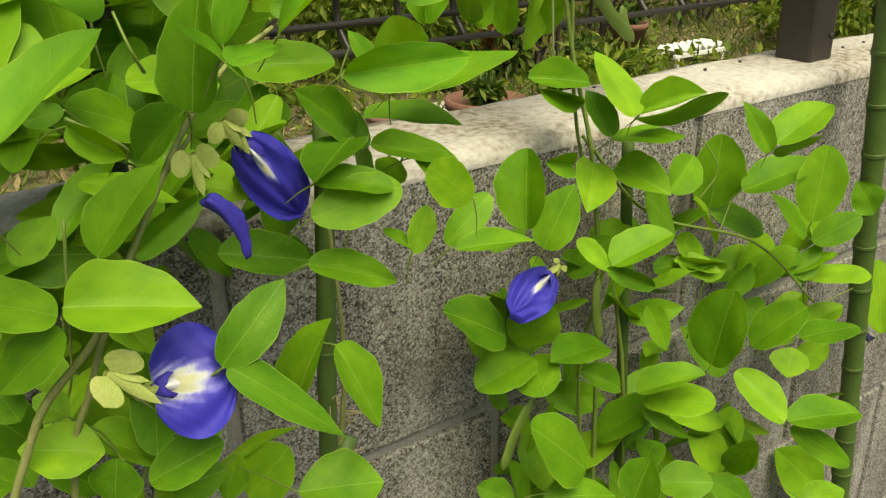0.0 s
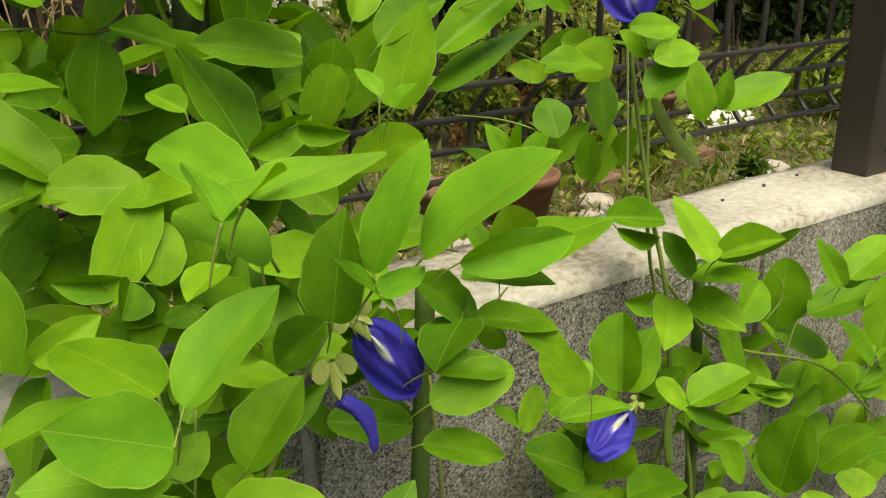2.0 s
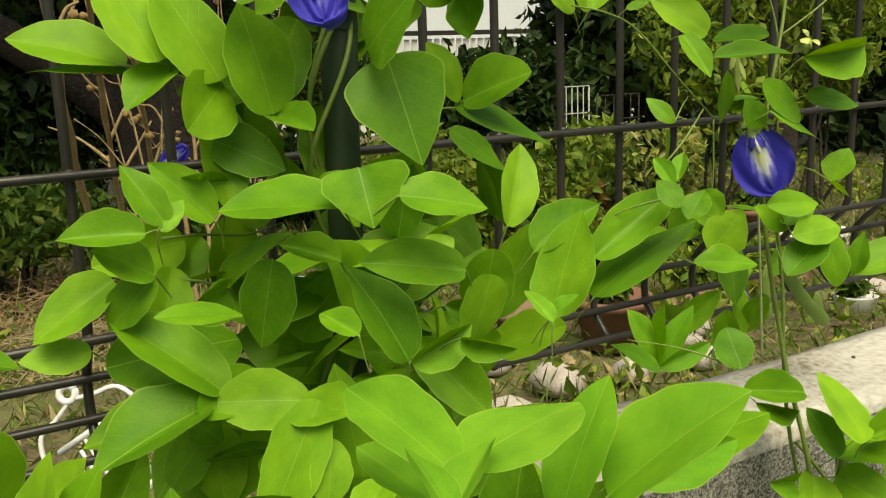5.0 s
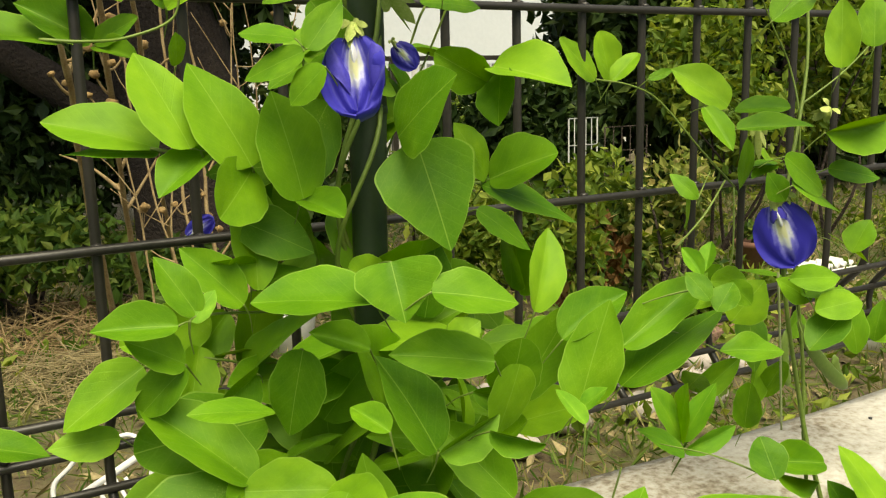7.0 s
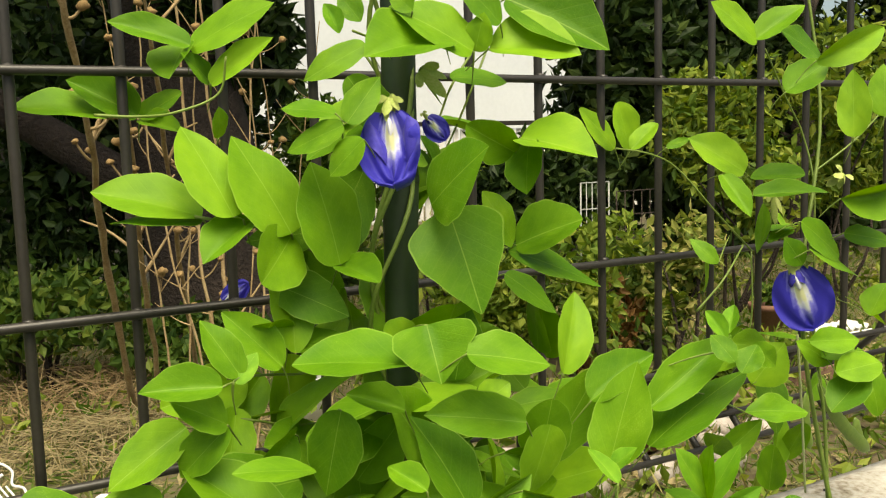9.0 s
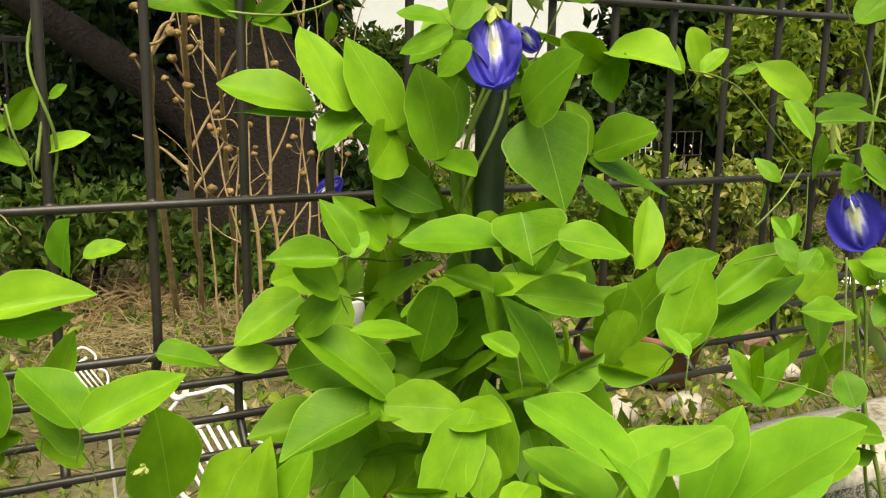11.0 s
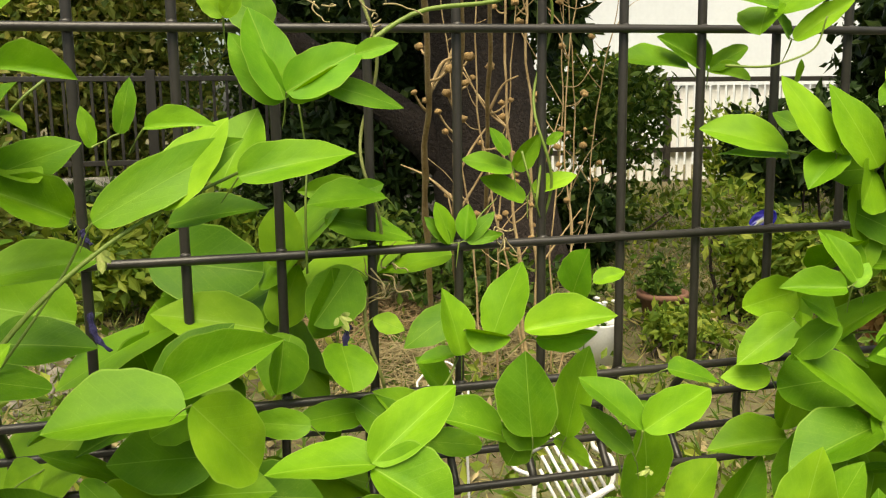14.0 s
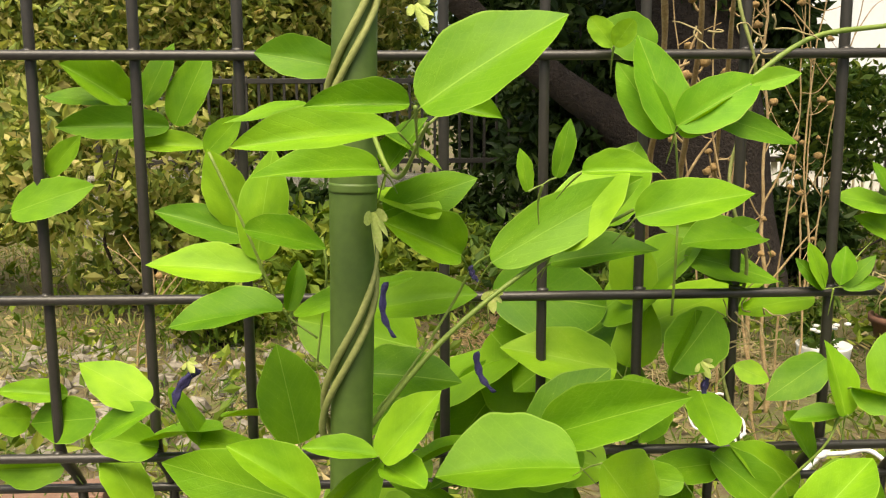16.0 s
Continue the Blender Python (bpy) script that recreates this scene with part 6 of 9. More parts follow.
leaf(VINE_L, (-0.2962, -0.0120, 1.0329), (-0.3378, -0.0190, 1.0478), -24, 0.0190, 8)
leaf(VINE_L, (-0.2838, -0.0440, 1.0206), (-0.3370, -0.0420, 1.0268), -8, 0.0227, 8)
leaf(VINE_L, (-0.2719, -0.0680, 1.0090), (-0.3228, -0.0620, 1.0033), 8, 0.0273, 8)
leaf(VINE_L, (-0.2979, -0.0120, 1.0371), (-0.3122, -0.0190, 1.0755), -40, 0.0221, 7)
leaf(VINE_L, (-0.2861, -0.0440, 1.0271), (-0.2783, -0.0420, 1.0776), 0, 0.0244, 7)
leaf(VINE_L, (-0.2695, -0.0680, 1.0090), (-0.2647, -0.0630, 1.0301), 40, 0.0094, 8)
leaf(VINE_L, (-0.3641, 0.0343, 1.0969), (-0.3921, 0.0203, 1.1180), -32, 0.0220, 10)
leaf(VINE_L, (-0.3390, 0.0200, 1.0854), (-0.3965, 0.0170, 1.0866), -40, 0.0183, 8)
leaf(VINE_L, (-0.3628, 0.0300, 1.0969), (-0.4048, 0.0280, 1.1028), -8, 0.0135, 7)
leaf(VINE_L, (-0.3210, 0.0200, 1.0747), (-0.3602, 0.0180, 1.0779), -24, 0.0125, 8)
leaf(VINE_L, (-0.3362, 0.0200, 1.0862), (-0.3181, 0.0210, 1.1248), 24, 0.0203, 7)
leaf(VINE_L, (-0.3512, 0.0200, 1.0968), (-0.3359, 0.0220, 1.1277), 24, 0.0146, 7)
leaf(VINE_L, (-0.3170, 0.0017, 1.0727), (-0.2986, -0.0042, 1.0911), 48, 0.0141, 7)
leaf(VINE_L, (-0.3976, 0.0097, 1.0622), (-0.3788, 0.0037, 1.0818), 56, 0.0118, 7)
leaf(VINE_L, (-0.4129, 0.0000, 1.0442), (-0.3717, -0.0030, 1.0588), 32, 0.0209, 7)
leaf(VINE_L, (-0.3306, -0.0670, 0.9690), (-0.3606, -0.0640, 0.9868), -8, 0.0205, 7)
leaf(VINE_L, (-0.3262, -0.0740, 0.9680), (-0.3567, -0.0710, 0.9541), -8, 0.0143, 8)
leaf(VINE_L, (-0.3960, 0.0100, 0.9477), (-0.4328, 0.0090, 0.9517), -16, 0.0137, 8)
leaf(VINE_L, (-0.3797, 0.0030, 0.9376), (-0.4174, 0.0100, 0.9327), -40, 0.0246, 7)
leaf(VINE_L, (-0.4173, 0.0136, 0.9345), (-0.4334, 0.0018, 0.9390), -56, 0.0173, 8)
leaf(VINE_L, (-0.4042, 0.0200, 0.9050), (-0.4448, 0.0200, 0.9026), -64, 0.0172, 9)
leaf(VINE_L, (-0.2293, -0.1400, 0.9719), (-0.2560, -0.1410, 0.9770), 0, 0.0101, 8)
leaf(VINE_L, (-0.2279, -0.1400, 0.9704), (-0.2073, -0.1400, 0.9961), 8, 0.0175, 8)
leaf(VINE_L, (-0.2651, -0.1000, 0.9379), (-0.3179, -0.1000, 0.9545), -40, 0.0264, 7)
leaf(VINE_L, (-0.2537, -0.1200, 0.9457), (-0.2865, -0.1190, 0.9696), 0, 0.0194, 9)
leaf(VINE_L, (-0.2468, -0.1258, 0.9471), (-0.2273, -0.1402, 0.9711), 80, 0.0163, 9)
leaf(VINE_L, (-0.2267, -0.1353, 0.9663), (-0.2127, -0.1518, 0.9653), 0, 0.0149, 13)
leaf(VINE_L, (-0.2416, -0.0200, 0.9665), (-0.1927, -0.0270, 0.9644), 8, 0.0314, 8)
leaf(VINE_L, (-0.2372, -0.0410, 1.0024), (-0.1863, -0.0400, 1.0108), 8, 0.0273, 8)
leaf(VINE_L, (-0.2281, -0.0600, 1.0502), (-0.1882, -0.0640, 1.0648), 48, 0.0204, 7)
leaf(VINE_L, (-0.2729, -0.0200, 0.9308), (-0.2830, -0.0160, 0.9802), 0, 0.0322, 7)
leaf(VINE_L, (-0.1667, -0.0650, 0.9503), (-0.2036, -0.0750, 0.9368), -8, 0.0258, 8)
leaf(VINE_L, (-0.1398, -0.0572, 0.9401), (-0.1676, -0.0632, 0.9270), -32, 0.0216, 11)
leaf(VINE_L, (-0.1635, -0.0600, 0.9483), (-0.1276, -0.0570, 0.9785), 16, 0.0274, 7)
leaf(VINE_L, (-0.1835, -0.0810, 1.0311), (-0.1189, -0.0740, 1.0666), 32, 0.0236, 7)
leaf(VINE_L, (-0.1542, -0.0510, 1.0256), (-0.1096, -0.0640, 1.0348), 0, 0.0226, 8)
leaf(VINE_L, (-0.1219, -0.0720, 1.0482), (-0.0670, -0.0630, 1.0589), 16, 0.0240, 8)
leaf(VINE_L, (-0.1751, -0.1300, 1.0648), (-0.1778, -0.1300, 1.0802), 8, 0.0067, 7)
leaf(VINE_L, (-0.1651, -0.1300, 1.0697), (-0.1601, -0.1300, 1.0903), 32, 0.0079, 7)
leaf(VINE_L, (-0.1561, -0.1300, 1.0716), (-0.1305, -0.1400, 1.0730), 16, 0.0117, 9)
leaf(VINE_L, (-0.0628, -0.0398, 1.1039), (-0.0426, -0.0458, 1.1091), 40, 0.0104, 20)
leaf(VINE_L, (-0.0800, -0.0390, 1.0901), (-0.0383, -0.0390, 1.0784), 32, 0.0138, 7)
leaf(VINE_L, (-0.0958, -0.0410, 1.0827), (-0.0627, -0.0400, 1.1001), 80, 0.0119, 8)
leaf(VINE_L, (-0.1247, -0.0340, 1.1213), (-0.1352, -0.0340, 1.1342), -40, 0.0115, 11)
leaf(VINE_L, (-0.1245, -0.0363, 1.1212), (-0.1176, -0.0423, 1.1322), 56, 0.0106, 11)
leaf(VINE_L, (-0.1020, 0.0150, 0.9568), (-0.0901, 0.0180, 0.9915), 0, 0.0254, 7)
leaf(VINE_C, (0.1859, -0.2590, 0.8419), (0.2217, -0.2750, 0.8386), 8, 0.0250, 9)
leaf(VINE_C, (0.2359, -0.2400, 0.8891), (0.2224, -0.2260, 0.8713), -24, 0.0167, 9)
leaf(VINE_C, (0.2007, -0.2480, 0.8501), (0.2241, -0.2420, 0.8750), -32, 0.0258, 8)
leaf(VINE_C, (0.2251, -0.1995, 0.8275), (0.2550, -0.2055, 0.8493), 40, 0.0119, 8)
leaf(VINE_C, (0.2838, -0.2305, 0.8389), (0.3216, -0.2365, 0.8458), 24, 0.0206, 11)
leaf(VINE_C, (0.3210, -0.2017, 0.8581), (0.2934, -0.2077, 0.8828), -32, 0.0199, 8)
leaf(VINE_C, (0.3140, -0.2104, 0.8604), (0.2845, -0.2326, 0.8552), 32, 0.0257, 8)
leaf(VINE_C, (0.3377, -0.2072, 0.8864), (0.3322, -0.2172, 0.9078), -64, 0.0257, 13)
leaf(VINE_C, (0.3306, -0.2150, 0.8785), (0.3209, -0.2030, 0.9027), 16, 0.0183, 7)
leaf(VINE_C, (0.3512, -0.1880, 0.8716), (0.4144, -0.1970, 0.8859), -24, 0.0381, 7)
leaf(VINE_C, (0.2270, -0.2710, 0.8132), (0.2546, -0.2650, 0.8344), 24, 0.0169, 7)
leaf(VINE_C, (0.2585, -0.2605, 0.7876), (0.2648, -0.2734, 0.8194), -32, 0.0185, 9)
leaf(VINE_C, (0.2289, -0.2710, 0.8125), (0.2611, -0.2910, 0.7840), 0, 0.0151, 7)
leaf(VINE_C, (0.2845, -0.2420, 0.7893), (0.2974, -0.2550, 0.7533), -8, 0.0214, 8)
leaf(VINE_C, (0.2840, -0.2240, 0.8176), (0.3200, -0.2350, 0.8046), 16, 0.0148, 8)
leaf(VINE_C, (0.3304, -0.2700, 0.8481), (0.3275, -0.2450, 0.8550), -64, 0.0180, 11)
leaf(VINE_C, (0.4017, -0.2212, 0.8033), (0.4076, -0.2127, 0.8404), -56, 0.0265, 13)
leaf(VINE_R, (0.4713, -0.1600, 0.7560), (0.4896, -0.1640, 0.7934), -16, 0.0267, 7)
leaf(VINE_C, (0.3502, -0.2260, 0.8102), (0.3772, -0.2240, 0.8274), 24, 0.0153, 11)
leaf(VINE_C, (0.3223, -0.2420, 0.8184), (0.3322, -0.2390, 0.8357), 16, 0.0117, 11)
leaf(VINE_C, (0.3215, -0.2420, 0.8211), (0.3172, -0.2280, 0.8272), 16, 0.0101, 7)
leaf(VINE_C, (0.3524, -0.2310, 0.8087), (0.3926, -0.2380, 0.8072), -8, 0.0130, 8)
leaf(VINE_R, (0.5391, -0.1312, 0.7886), (0.5125, -0.1547, 0.7687), 0, 0.0281, 9)
leaf(VINE_R, (0.5584, -0.1333, 0.7834), (0.5670, -0.1729, 0.7735), 24, 0.0287, 9)
leaf(VINE_R, (0.5174, -0.1347, 0.7921), (0.4932, -0.1368, 0.7993), -56, 0.0161, 14)
leaf(VINE_R, (0.5305, -0.1710, 0.8283), (0.5251, -0.1420, 0.8641), 0, 0.0295, 7)
leaf(VINE_R, (0.5385, -0.1684, 0.8282), (0.5615, -0.1955, 0.8435), 16, 0.0205, 10)
leaf(VINE_R, (0.5518, -0.1557, 0.8215), (0.6347, -0.1618, 0.8215), 104, 0.0264, 7)
leaf(VINE_R, (0.5378, -0.1470, 0.8076), (0.5890, -0.1630, 0.8076), -24, 0.0312, 7)
leaf(VINE_R, (0.5284, -0.1550, 0.8130), (0.5253, -0.1350, 0.8390), -16, 0.0192, 8)
leaf(VINE_R, (0.5072, -0.1020, 0.8426), (0.5480, -0.1160, 0.8375), 16, 0.0230, 13)
leaf(VINE_R, (0.5115, -0.1080, 0.8360), (0.5474, -0.1140, 0.8225), 72, 0.0123, 10)
leaf(VINE_R, (0.5134, -0.1760, 0.7373), (0.4941, -0.1650, 0.7571), -8, 0.0174, 11)
leaf(VINE_R, (0.5083, -0.1760, 0.7387), (0.5392, -0.1900, 0.7218), 56, 0.0120, 12)
leaf(VINE_R, (0.5132, -0.1760, 0.7392), (0.5537, -0.1880, 0.7551), -16, 0.0287, 13)
leaf(VINE_R, (0.6381, -0.1260, 0.7131), (0.6609, -0.1370, 0.6880), 32, 0.0207, 11)
leaf(VINE_R, (0.6273, -0.1360, 0.7014), (0.6693, -0.1500, 0.6858), 72, 0.0174, 13)
leaf(VINE_R, (0.5760, -0.1440, 0.7631), (0.6123, -0.1470, 0.7287), 16, 0.0425, 7)
leaf(VINE_R, (0.6993, -0.1070, 0.7152), (0.7000, -0.1110, 0.7759), -32, 0.0419, 12)
leaf(VINE_R, (0.7048, -0.1310, 0.7351), (0.7524, -0.1620, 0.7584), -16, 0.0391, 12)
leaf(VINE_R, (0.6998, -0.1070, 0.7128), (0.7416, -0.1310, 0.6943), 8, 0.0301, 11)
leaf(VINE_R, (0.6504, -0.1880, 0.7948), (0.6971, -0.1940, 0.8170), -16, 0.0304, 12)
leaf(VINE_R, (0.6452, -0.1880, 0.7900), (0.6307, -0.1740, 0.8234), -40, 0.0166, 8)
leaf(VINE_R, (0.6643, -0.1783, 0.7859), (0.7195, -0.1843, 0.7860), 96, 0.0177, 7)
leaf(VINE_R, (0.7310, -0.1760, 0.7176), (0.7384, -0.1750, 0.7753), -32, 0.0370, 11)
leaf(VINE_R, (0.7283, -0.1800, 0.7036), (0.7544, -0.2010, 0.7244), 32, 0.0230, 11)
leaf(VINE_R, (0.7190, -0.1800, 0.7106), (0.6955, -0.1620, 0.7451), 0, 0.0289, 7)
leaf(VINE_R, (0.8061, -0.1390, 0.6354), (0.8557, -0.1660, 0.6395), -24, 0.0360, 11)
leaf(VINE_R, (0.8061, -0.1390, 0.6354), (0.7826, -0.1230, 0.6625), -24, 0.0250, 11)
leaf(VINE_R, (0.4555, -0.1458, 0.6967), (0.4137, -0.1400, 0.7250), -8, 0.0350, 12)
leaf(VINE_R, (0.4863, -0.1373, 0.6678), (0.4391, -0.1380, 0.6627), 8, 0.0327, 12)
leaf(VINE_R, (0.4863, -0.1373, 0.6678), (0.4767, -0.1612, 0.6540), 48, 0.0325, 11)
leaf(VINE_R, (0.4827, -0.1430, 0.6800), (0.4707, -0.1530, 0.7238), -72, 0.0345, 7)
leaf(VINE_R, (0.5284, -0.1616, 0.6728), (0.4849, -0.1564, 0.6753), 24, 0.0349, 8)
leaf(VINE_R, (0.5484, -0.1600, 0.6321), (0.5231, -0.1460, 0.6492), -16, 0.0196, 13)
leaf(VINE_R, (0.5668, -0.1600, 0.6227), (0.5980, -0.1920, 0.6416), -8, 0.0257, 13)
leaf(VINE_R, (0.5740, -0.1600, 0.6129), (0.6012, -0.2010, 0.6224), -8, 0.0345, 11)
leaf(VINE_R, (0.5753, -0.1600, 0.6030), (0.5889, -0.1910, 0.5920), 56, 0.0113, 11)
leaf(VINE_R, (0.6545, -0.1571, 0.6124), (0.6617, -0.1628, 0.6754), -72, 0.0472, 12)
leaf(VINE_R, (0.6996, -0.1600, 0.6153), (0.7250, -0.1860, 0.6528), -8, 0.0332, 12)
leaf(VINE_R, (0.7713, -0.1590, 0.5983), (0.8263, -0.1790, 0.6024), -24, 0.0342, 11)
leaf(VINE_R, (0.6936, -0.2010, 0.5672), (0.6849, -0.1600, 0.5988), -16, 0.0306, 12)
leaf(VINE_R, (0.7198, -0.1890, 0.5523), (0.7779, -0.2170, 0.5546), -16, 0.0376, 12)
leaf(VINE_R, (0.7257, -0.1890, 0.5445), (0.7723, -0.2220, 0.5050), 40, 0.0221, 11)
leaf(VINE_R, (0.6889, -0.1600, 0.5051), (0.6615, -0.1400, 0.5413), -32, 0.0316, 11)
leaf(VINE_R, (0.6896, -0.1600, 0.5020), (0.6794, -0.1890, 0.5483), -176, 0.0236, 12)
leaf(VINE_R, (0.5100, -0.1690, 0.5873), (0.4634, -0.1660, 0.6390), -16, 0.0443, 11)
leaf(VINE_R, (0.5479, -0.1770, 0.7020), (0.5600, -0.1890, 0.6703), 24, 0.0191, 8)
leaf(VINE_C, (0.1844, -0.2570, 0.8387), (0.1568, -0.2490, 0.8506), 0, 0.0198, 7)
leaf(VINE_C, (0.1853, -0.2570, 0.8336), (0.1648, -0.2510, 0.8160), -16, 0.0161, 8)
leaf(VINE_C, (0.1765, -0.2265, 0.7786), (0.1522, -0.2325, 0.8161), -16, 0.0215, 7)
leaf(VINE_C, (0.2071, -0.2090, 0.8823), (0.2231, -0.2160, 0.8700), 56, 0.0102, 10)
leaf(VINE_C, (0.2056, -0.1280, 0.8821), (0.2073, -0.1340, 0.9137), -40, 0.0205, 7)
leaf(VINE_C, (0.1668, -0.2900, 0.8913), (0.1381, -0.2920, 0.9074), -32, 0.0227, 19)
leaf(VINE_C, (0.1666, -0.2840, 0.8798), (0.1318, -0.2800, 0.8883), 8, 0.0191, 19)
leaf(VINE_C, (0.1706, -0.2680, 0.8949), (0.1587, -0.1950, 0.8892), -8, 0.0236, 7)
leaf(VINE_L, (-0.1302, -0.0390, 1.0409), (-0.1112, -0.0290, 1.0793), 0, 0.0303, 8)
leaf(VINE_L, (-0.0517, 0.0040, 1.0317), (-0.0898, 0.0060, 1.0343), -32, 0.0162, 8)
leaf(VINE_L, (-0.0696, 0.0100, 1.0173), (-0.0351, 0.0060, 1.0070), 32, 0.0192, 7)
leaf(VINE_L, (-0.0987, 0.0200, 0.9894), (-0.0975, 0.0240, 1.0274), -16, 0.0264, 7)
leaf(VINE_L, (-0.1112, 0.0000, 0.9597), (-0.1706, 0.0100, 0.9717), -16, 0.0326, 8)
leaf(VINE_L, (-0.1610, -0.0700, 0.9507), (-0.1098, -0.1120, 0.9833), 32, 0.0274, 8)
leaf(VINE_L, (-0.1489, -0.1000, 0.9493), (-0.2080, -0.1000, 0.9489), 8, 0.0439, 9)
leaf(VINE_L, (-0.1455, -0.1250, 0.9615), (-0.1186, -0.1040, 0.9223), 32, 0.0358, 12)
leaf(VINE_L, (-0.0615, -0.0040, 0.9912), (-0.0851, -0.0120, 0.9630), -32, 0.0318, 11)
leaf(VINE_L, (-0.1028, -0.0300, 0.9603), (-0.1068, -0.0340, 0.9331), -40, 0.0250, 14)
leaf(VINE_L, (-0.0993, -0.0400, 1.0811), (-0.1232, -0.0340, 1.1144), -56, 0.0197, 19)
leaf(VINE_L, (-0.0982, -0.0420, 1.0823), (-0.1126, -0.0340, 1.1270), -8, 0.0253, 20)
leaf(VINE_L, (-0.0971, -0.0440, 1.0858), (-0.0574, -0.0400, 1.1082), 32, 0.0242, 20)
leaf(VINE_L, (-0.1004, -0.0120, 1.1202), (-0.1240, -0.0100, 1.1354), -40, 0.0238, 7)
leaf(VINE_L, (-0.1951, -0.0620, 1.0313), (-0.2276, -0.0700, 1.0475), -32, 0.0237, 10)
leaf(VINE_C, (-0.0018, -0.0000, 0.9643), (-0.0359, -0.0100, 0.9464), -16, 0.0211, 7)
petiole(VINE_C, (0.1948, -0.2810, 0.9483), (0.1901, -0.2774, 0.9335), 2)
petiole(VINE_C, (0.1783, -0.3060, 0.9519), (0.1745, -0.3046, 0.9364), 2)
petiole(VINE_C, (0.2054, -0.2620, 0.9221), (0.2073, -0.2625, 0.9063), 1)
petiole(VINE_C, (0.2377, -0.2390, 0.8884), (0.2396, -0.2322, 0.8741), 2)
petiole(VINE_C, (0.2395, -0.2380, 0.8878), (0.2377, -0.2390, 0.8884), 1)
petiole(VINE_C, (0.2359, -0.2400, 0.8891), (0.2377, -0.2390, 0.8884), 1)
petiole(VINE_C, (0.2401, -0.2670, 0.9107), (0.2344, -0.2618, 0.8967), 2)
petiole(VINE_C, (0.2419, -0.2620, 0.9123), (0.2401, -0.2670, 0.9107), 1)
petiole(VINE_C, (0.2384, -0.2720, 0.9091), (0.2401, -0.2670, 0.9107), 1)
petiole(VINE_C, (0.2608, -0.2620, 0.9138), (0.2565, -0.2532, 0.9011), 1)
petiole(VINE_C, (0.2433, -0.2720, 0.9038), (0.2476, -0.2682, 0.8889), 1)
petiole(VINE_C, (0.1770, -0.1283, 0.9218), (0.1792, -0.1195, 0.9086), 3)
petiole(VINE_C, (0.1806, -0.1270, 0.9232), (0.1770, -0.1283, 0.9218), 1)
petiole(VINE_C, (0.1744, -0.1280, 0.9206), (0.1770, -0.1283, 0.9218), 1)
petiole(VINE_C, (0.2023, -0.1457, 0.9169), (0.1990, -0.1336, 0.9069), 1)
petiole(VINE_C, (0.1622, -0.1213, 0.9907), (0.1642, -0.1157, 0.9758), 3)
petiole(VINE_C, (0.1576, -0.1230, 0.9898), (0.1622, -0.1213, 0.9907), 1)
petiole(VINE_C, (0.1657, -0.1200, 0.9921), (0.1622, -0.1213, 0.9907), 1)
petiole(VINE_C, (0.1922, -0.0920, 0.9865), (0.1969, -0.0866, 0.9722), 1)
petiole(VINE_C, (0.2080, -0.0558, 0.9876), (0.2082, -0.0483, 0.9735), 1)
petiole(VINE_C, (0.2218, -0.1590, 0.9965), (0.2301, -0.1556, 0.9832), 1)
petiole(VINE_C, (0.2308, -0.1550, 1.0104), (0.2312, -0.1396, 1.0062), 1)
petiole(VINE_C, (0.2381, -0.1730, 1.0012), (0.2300, -0.1627, 0.9919), 1)
petiole(VINE_C, (0.3036, -0.1460, 0.9779), (0.3004, -0.1416, 0.9629), 1)
petiole(VINE_C, (0.3048, -0.1760, 0.9446), (0.3027, -0.1698, 0.9300), 1)
petiole(VINE_C, (0.3074, -0.1610, 0.9685), (0.3016, -0.1531, 0.9558), 1)
petiole(VINE_C, (0.3260, -0.1770, 0.9660), (0.3202, -0.1695, 0.9531), 1)
petiole(VINE_C, (0.3249, -0.1785, 0.9496), (0.3188, -0.1711, 0.9368), 1)
petiole(VINE_C, (0.2703, -0.2220, 0.9592), (0.2701, -0.2218, 0.9432), 1)
petiole(VINE_C, (0.2971, -0.1862, 0.9478), (0.2933, -0.1774, 0.9351), 1)
petiole(VINE_C, (0.2862, -0.1512, 0.9432), (0.2861, -0.1433, 0.9293), 1)
petiole(VINE_C, (0.2455, -0.1615, 0.9328), (0.2433, -0.1553, 0.9182), 2)
petiole(VINE_C, (0.2690, -0.1670, 0.9673), (0.2772, -0.1613, 0.9548), 1)
petiole(VINE_C, (0.2018, -0.1340, 0.9757), (0.2048, -0.1194, 0.9699), 1)
petiole(VINE_C, (0.2171, -0.1770, 0.9530), (0.2207, -0.1767, 0.9375), 1)
petiole(VINE_C, (0.1611, -0.1137, 0.9715), (0.1685, -0.1059, 0.9597), 2)
petiole(VINE_C, (0.1486, -0.0970, 0.9684), (0.1579, -0.0868, 0.9603), 1)
petiole(VINE_C, (0.1376, -0.0950, 0.9404), (0.1464, -0.0876, 0.9292), 1)
petiole(VINE_C, (0.1890, -0.1133, 0.9623), (0.1953, -0.1012, 0.9540), 1)
petiole(VINE_C, (0.2308, -0.1330, 0.9705), (0.2381, -0.1280, 0.9572), 1)
petiole(VINE_C, (0.1968, -0.1740, 0.8916), (0.1975, -0.1644, 0.8788), 2)
petiole(VINE_C, (0.2018, -0.1750, 0.8899), (0.1968, -0.1740, 0.8916), 1)
petiole(VINE_C, (0.1917, -0.1731, 0.8932), (0.1968, -0.1740, 0.8916), 1)
petiole(VINE_C, (0.1934, -0.1620, 0.8890), (0.2020, -0.1559, 0.8770), 1)
petiole(VINE_C, (0.2239, -0.1784, 0.8945), (0.2300, -0.1663, 0.8860), 1)
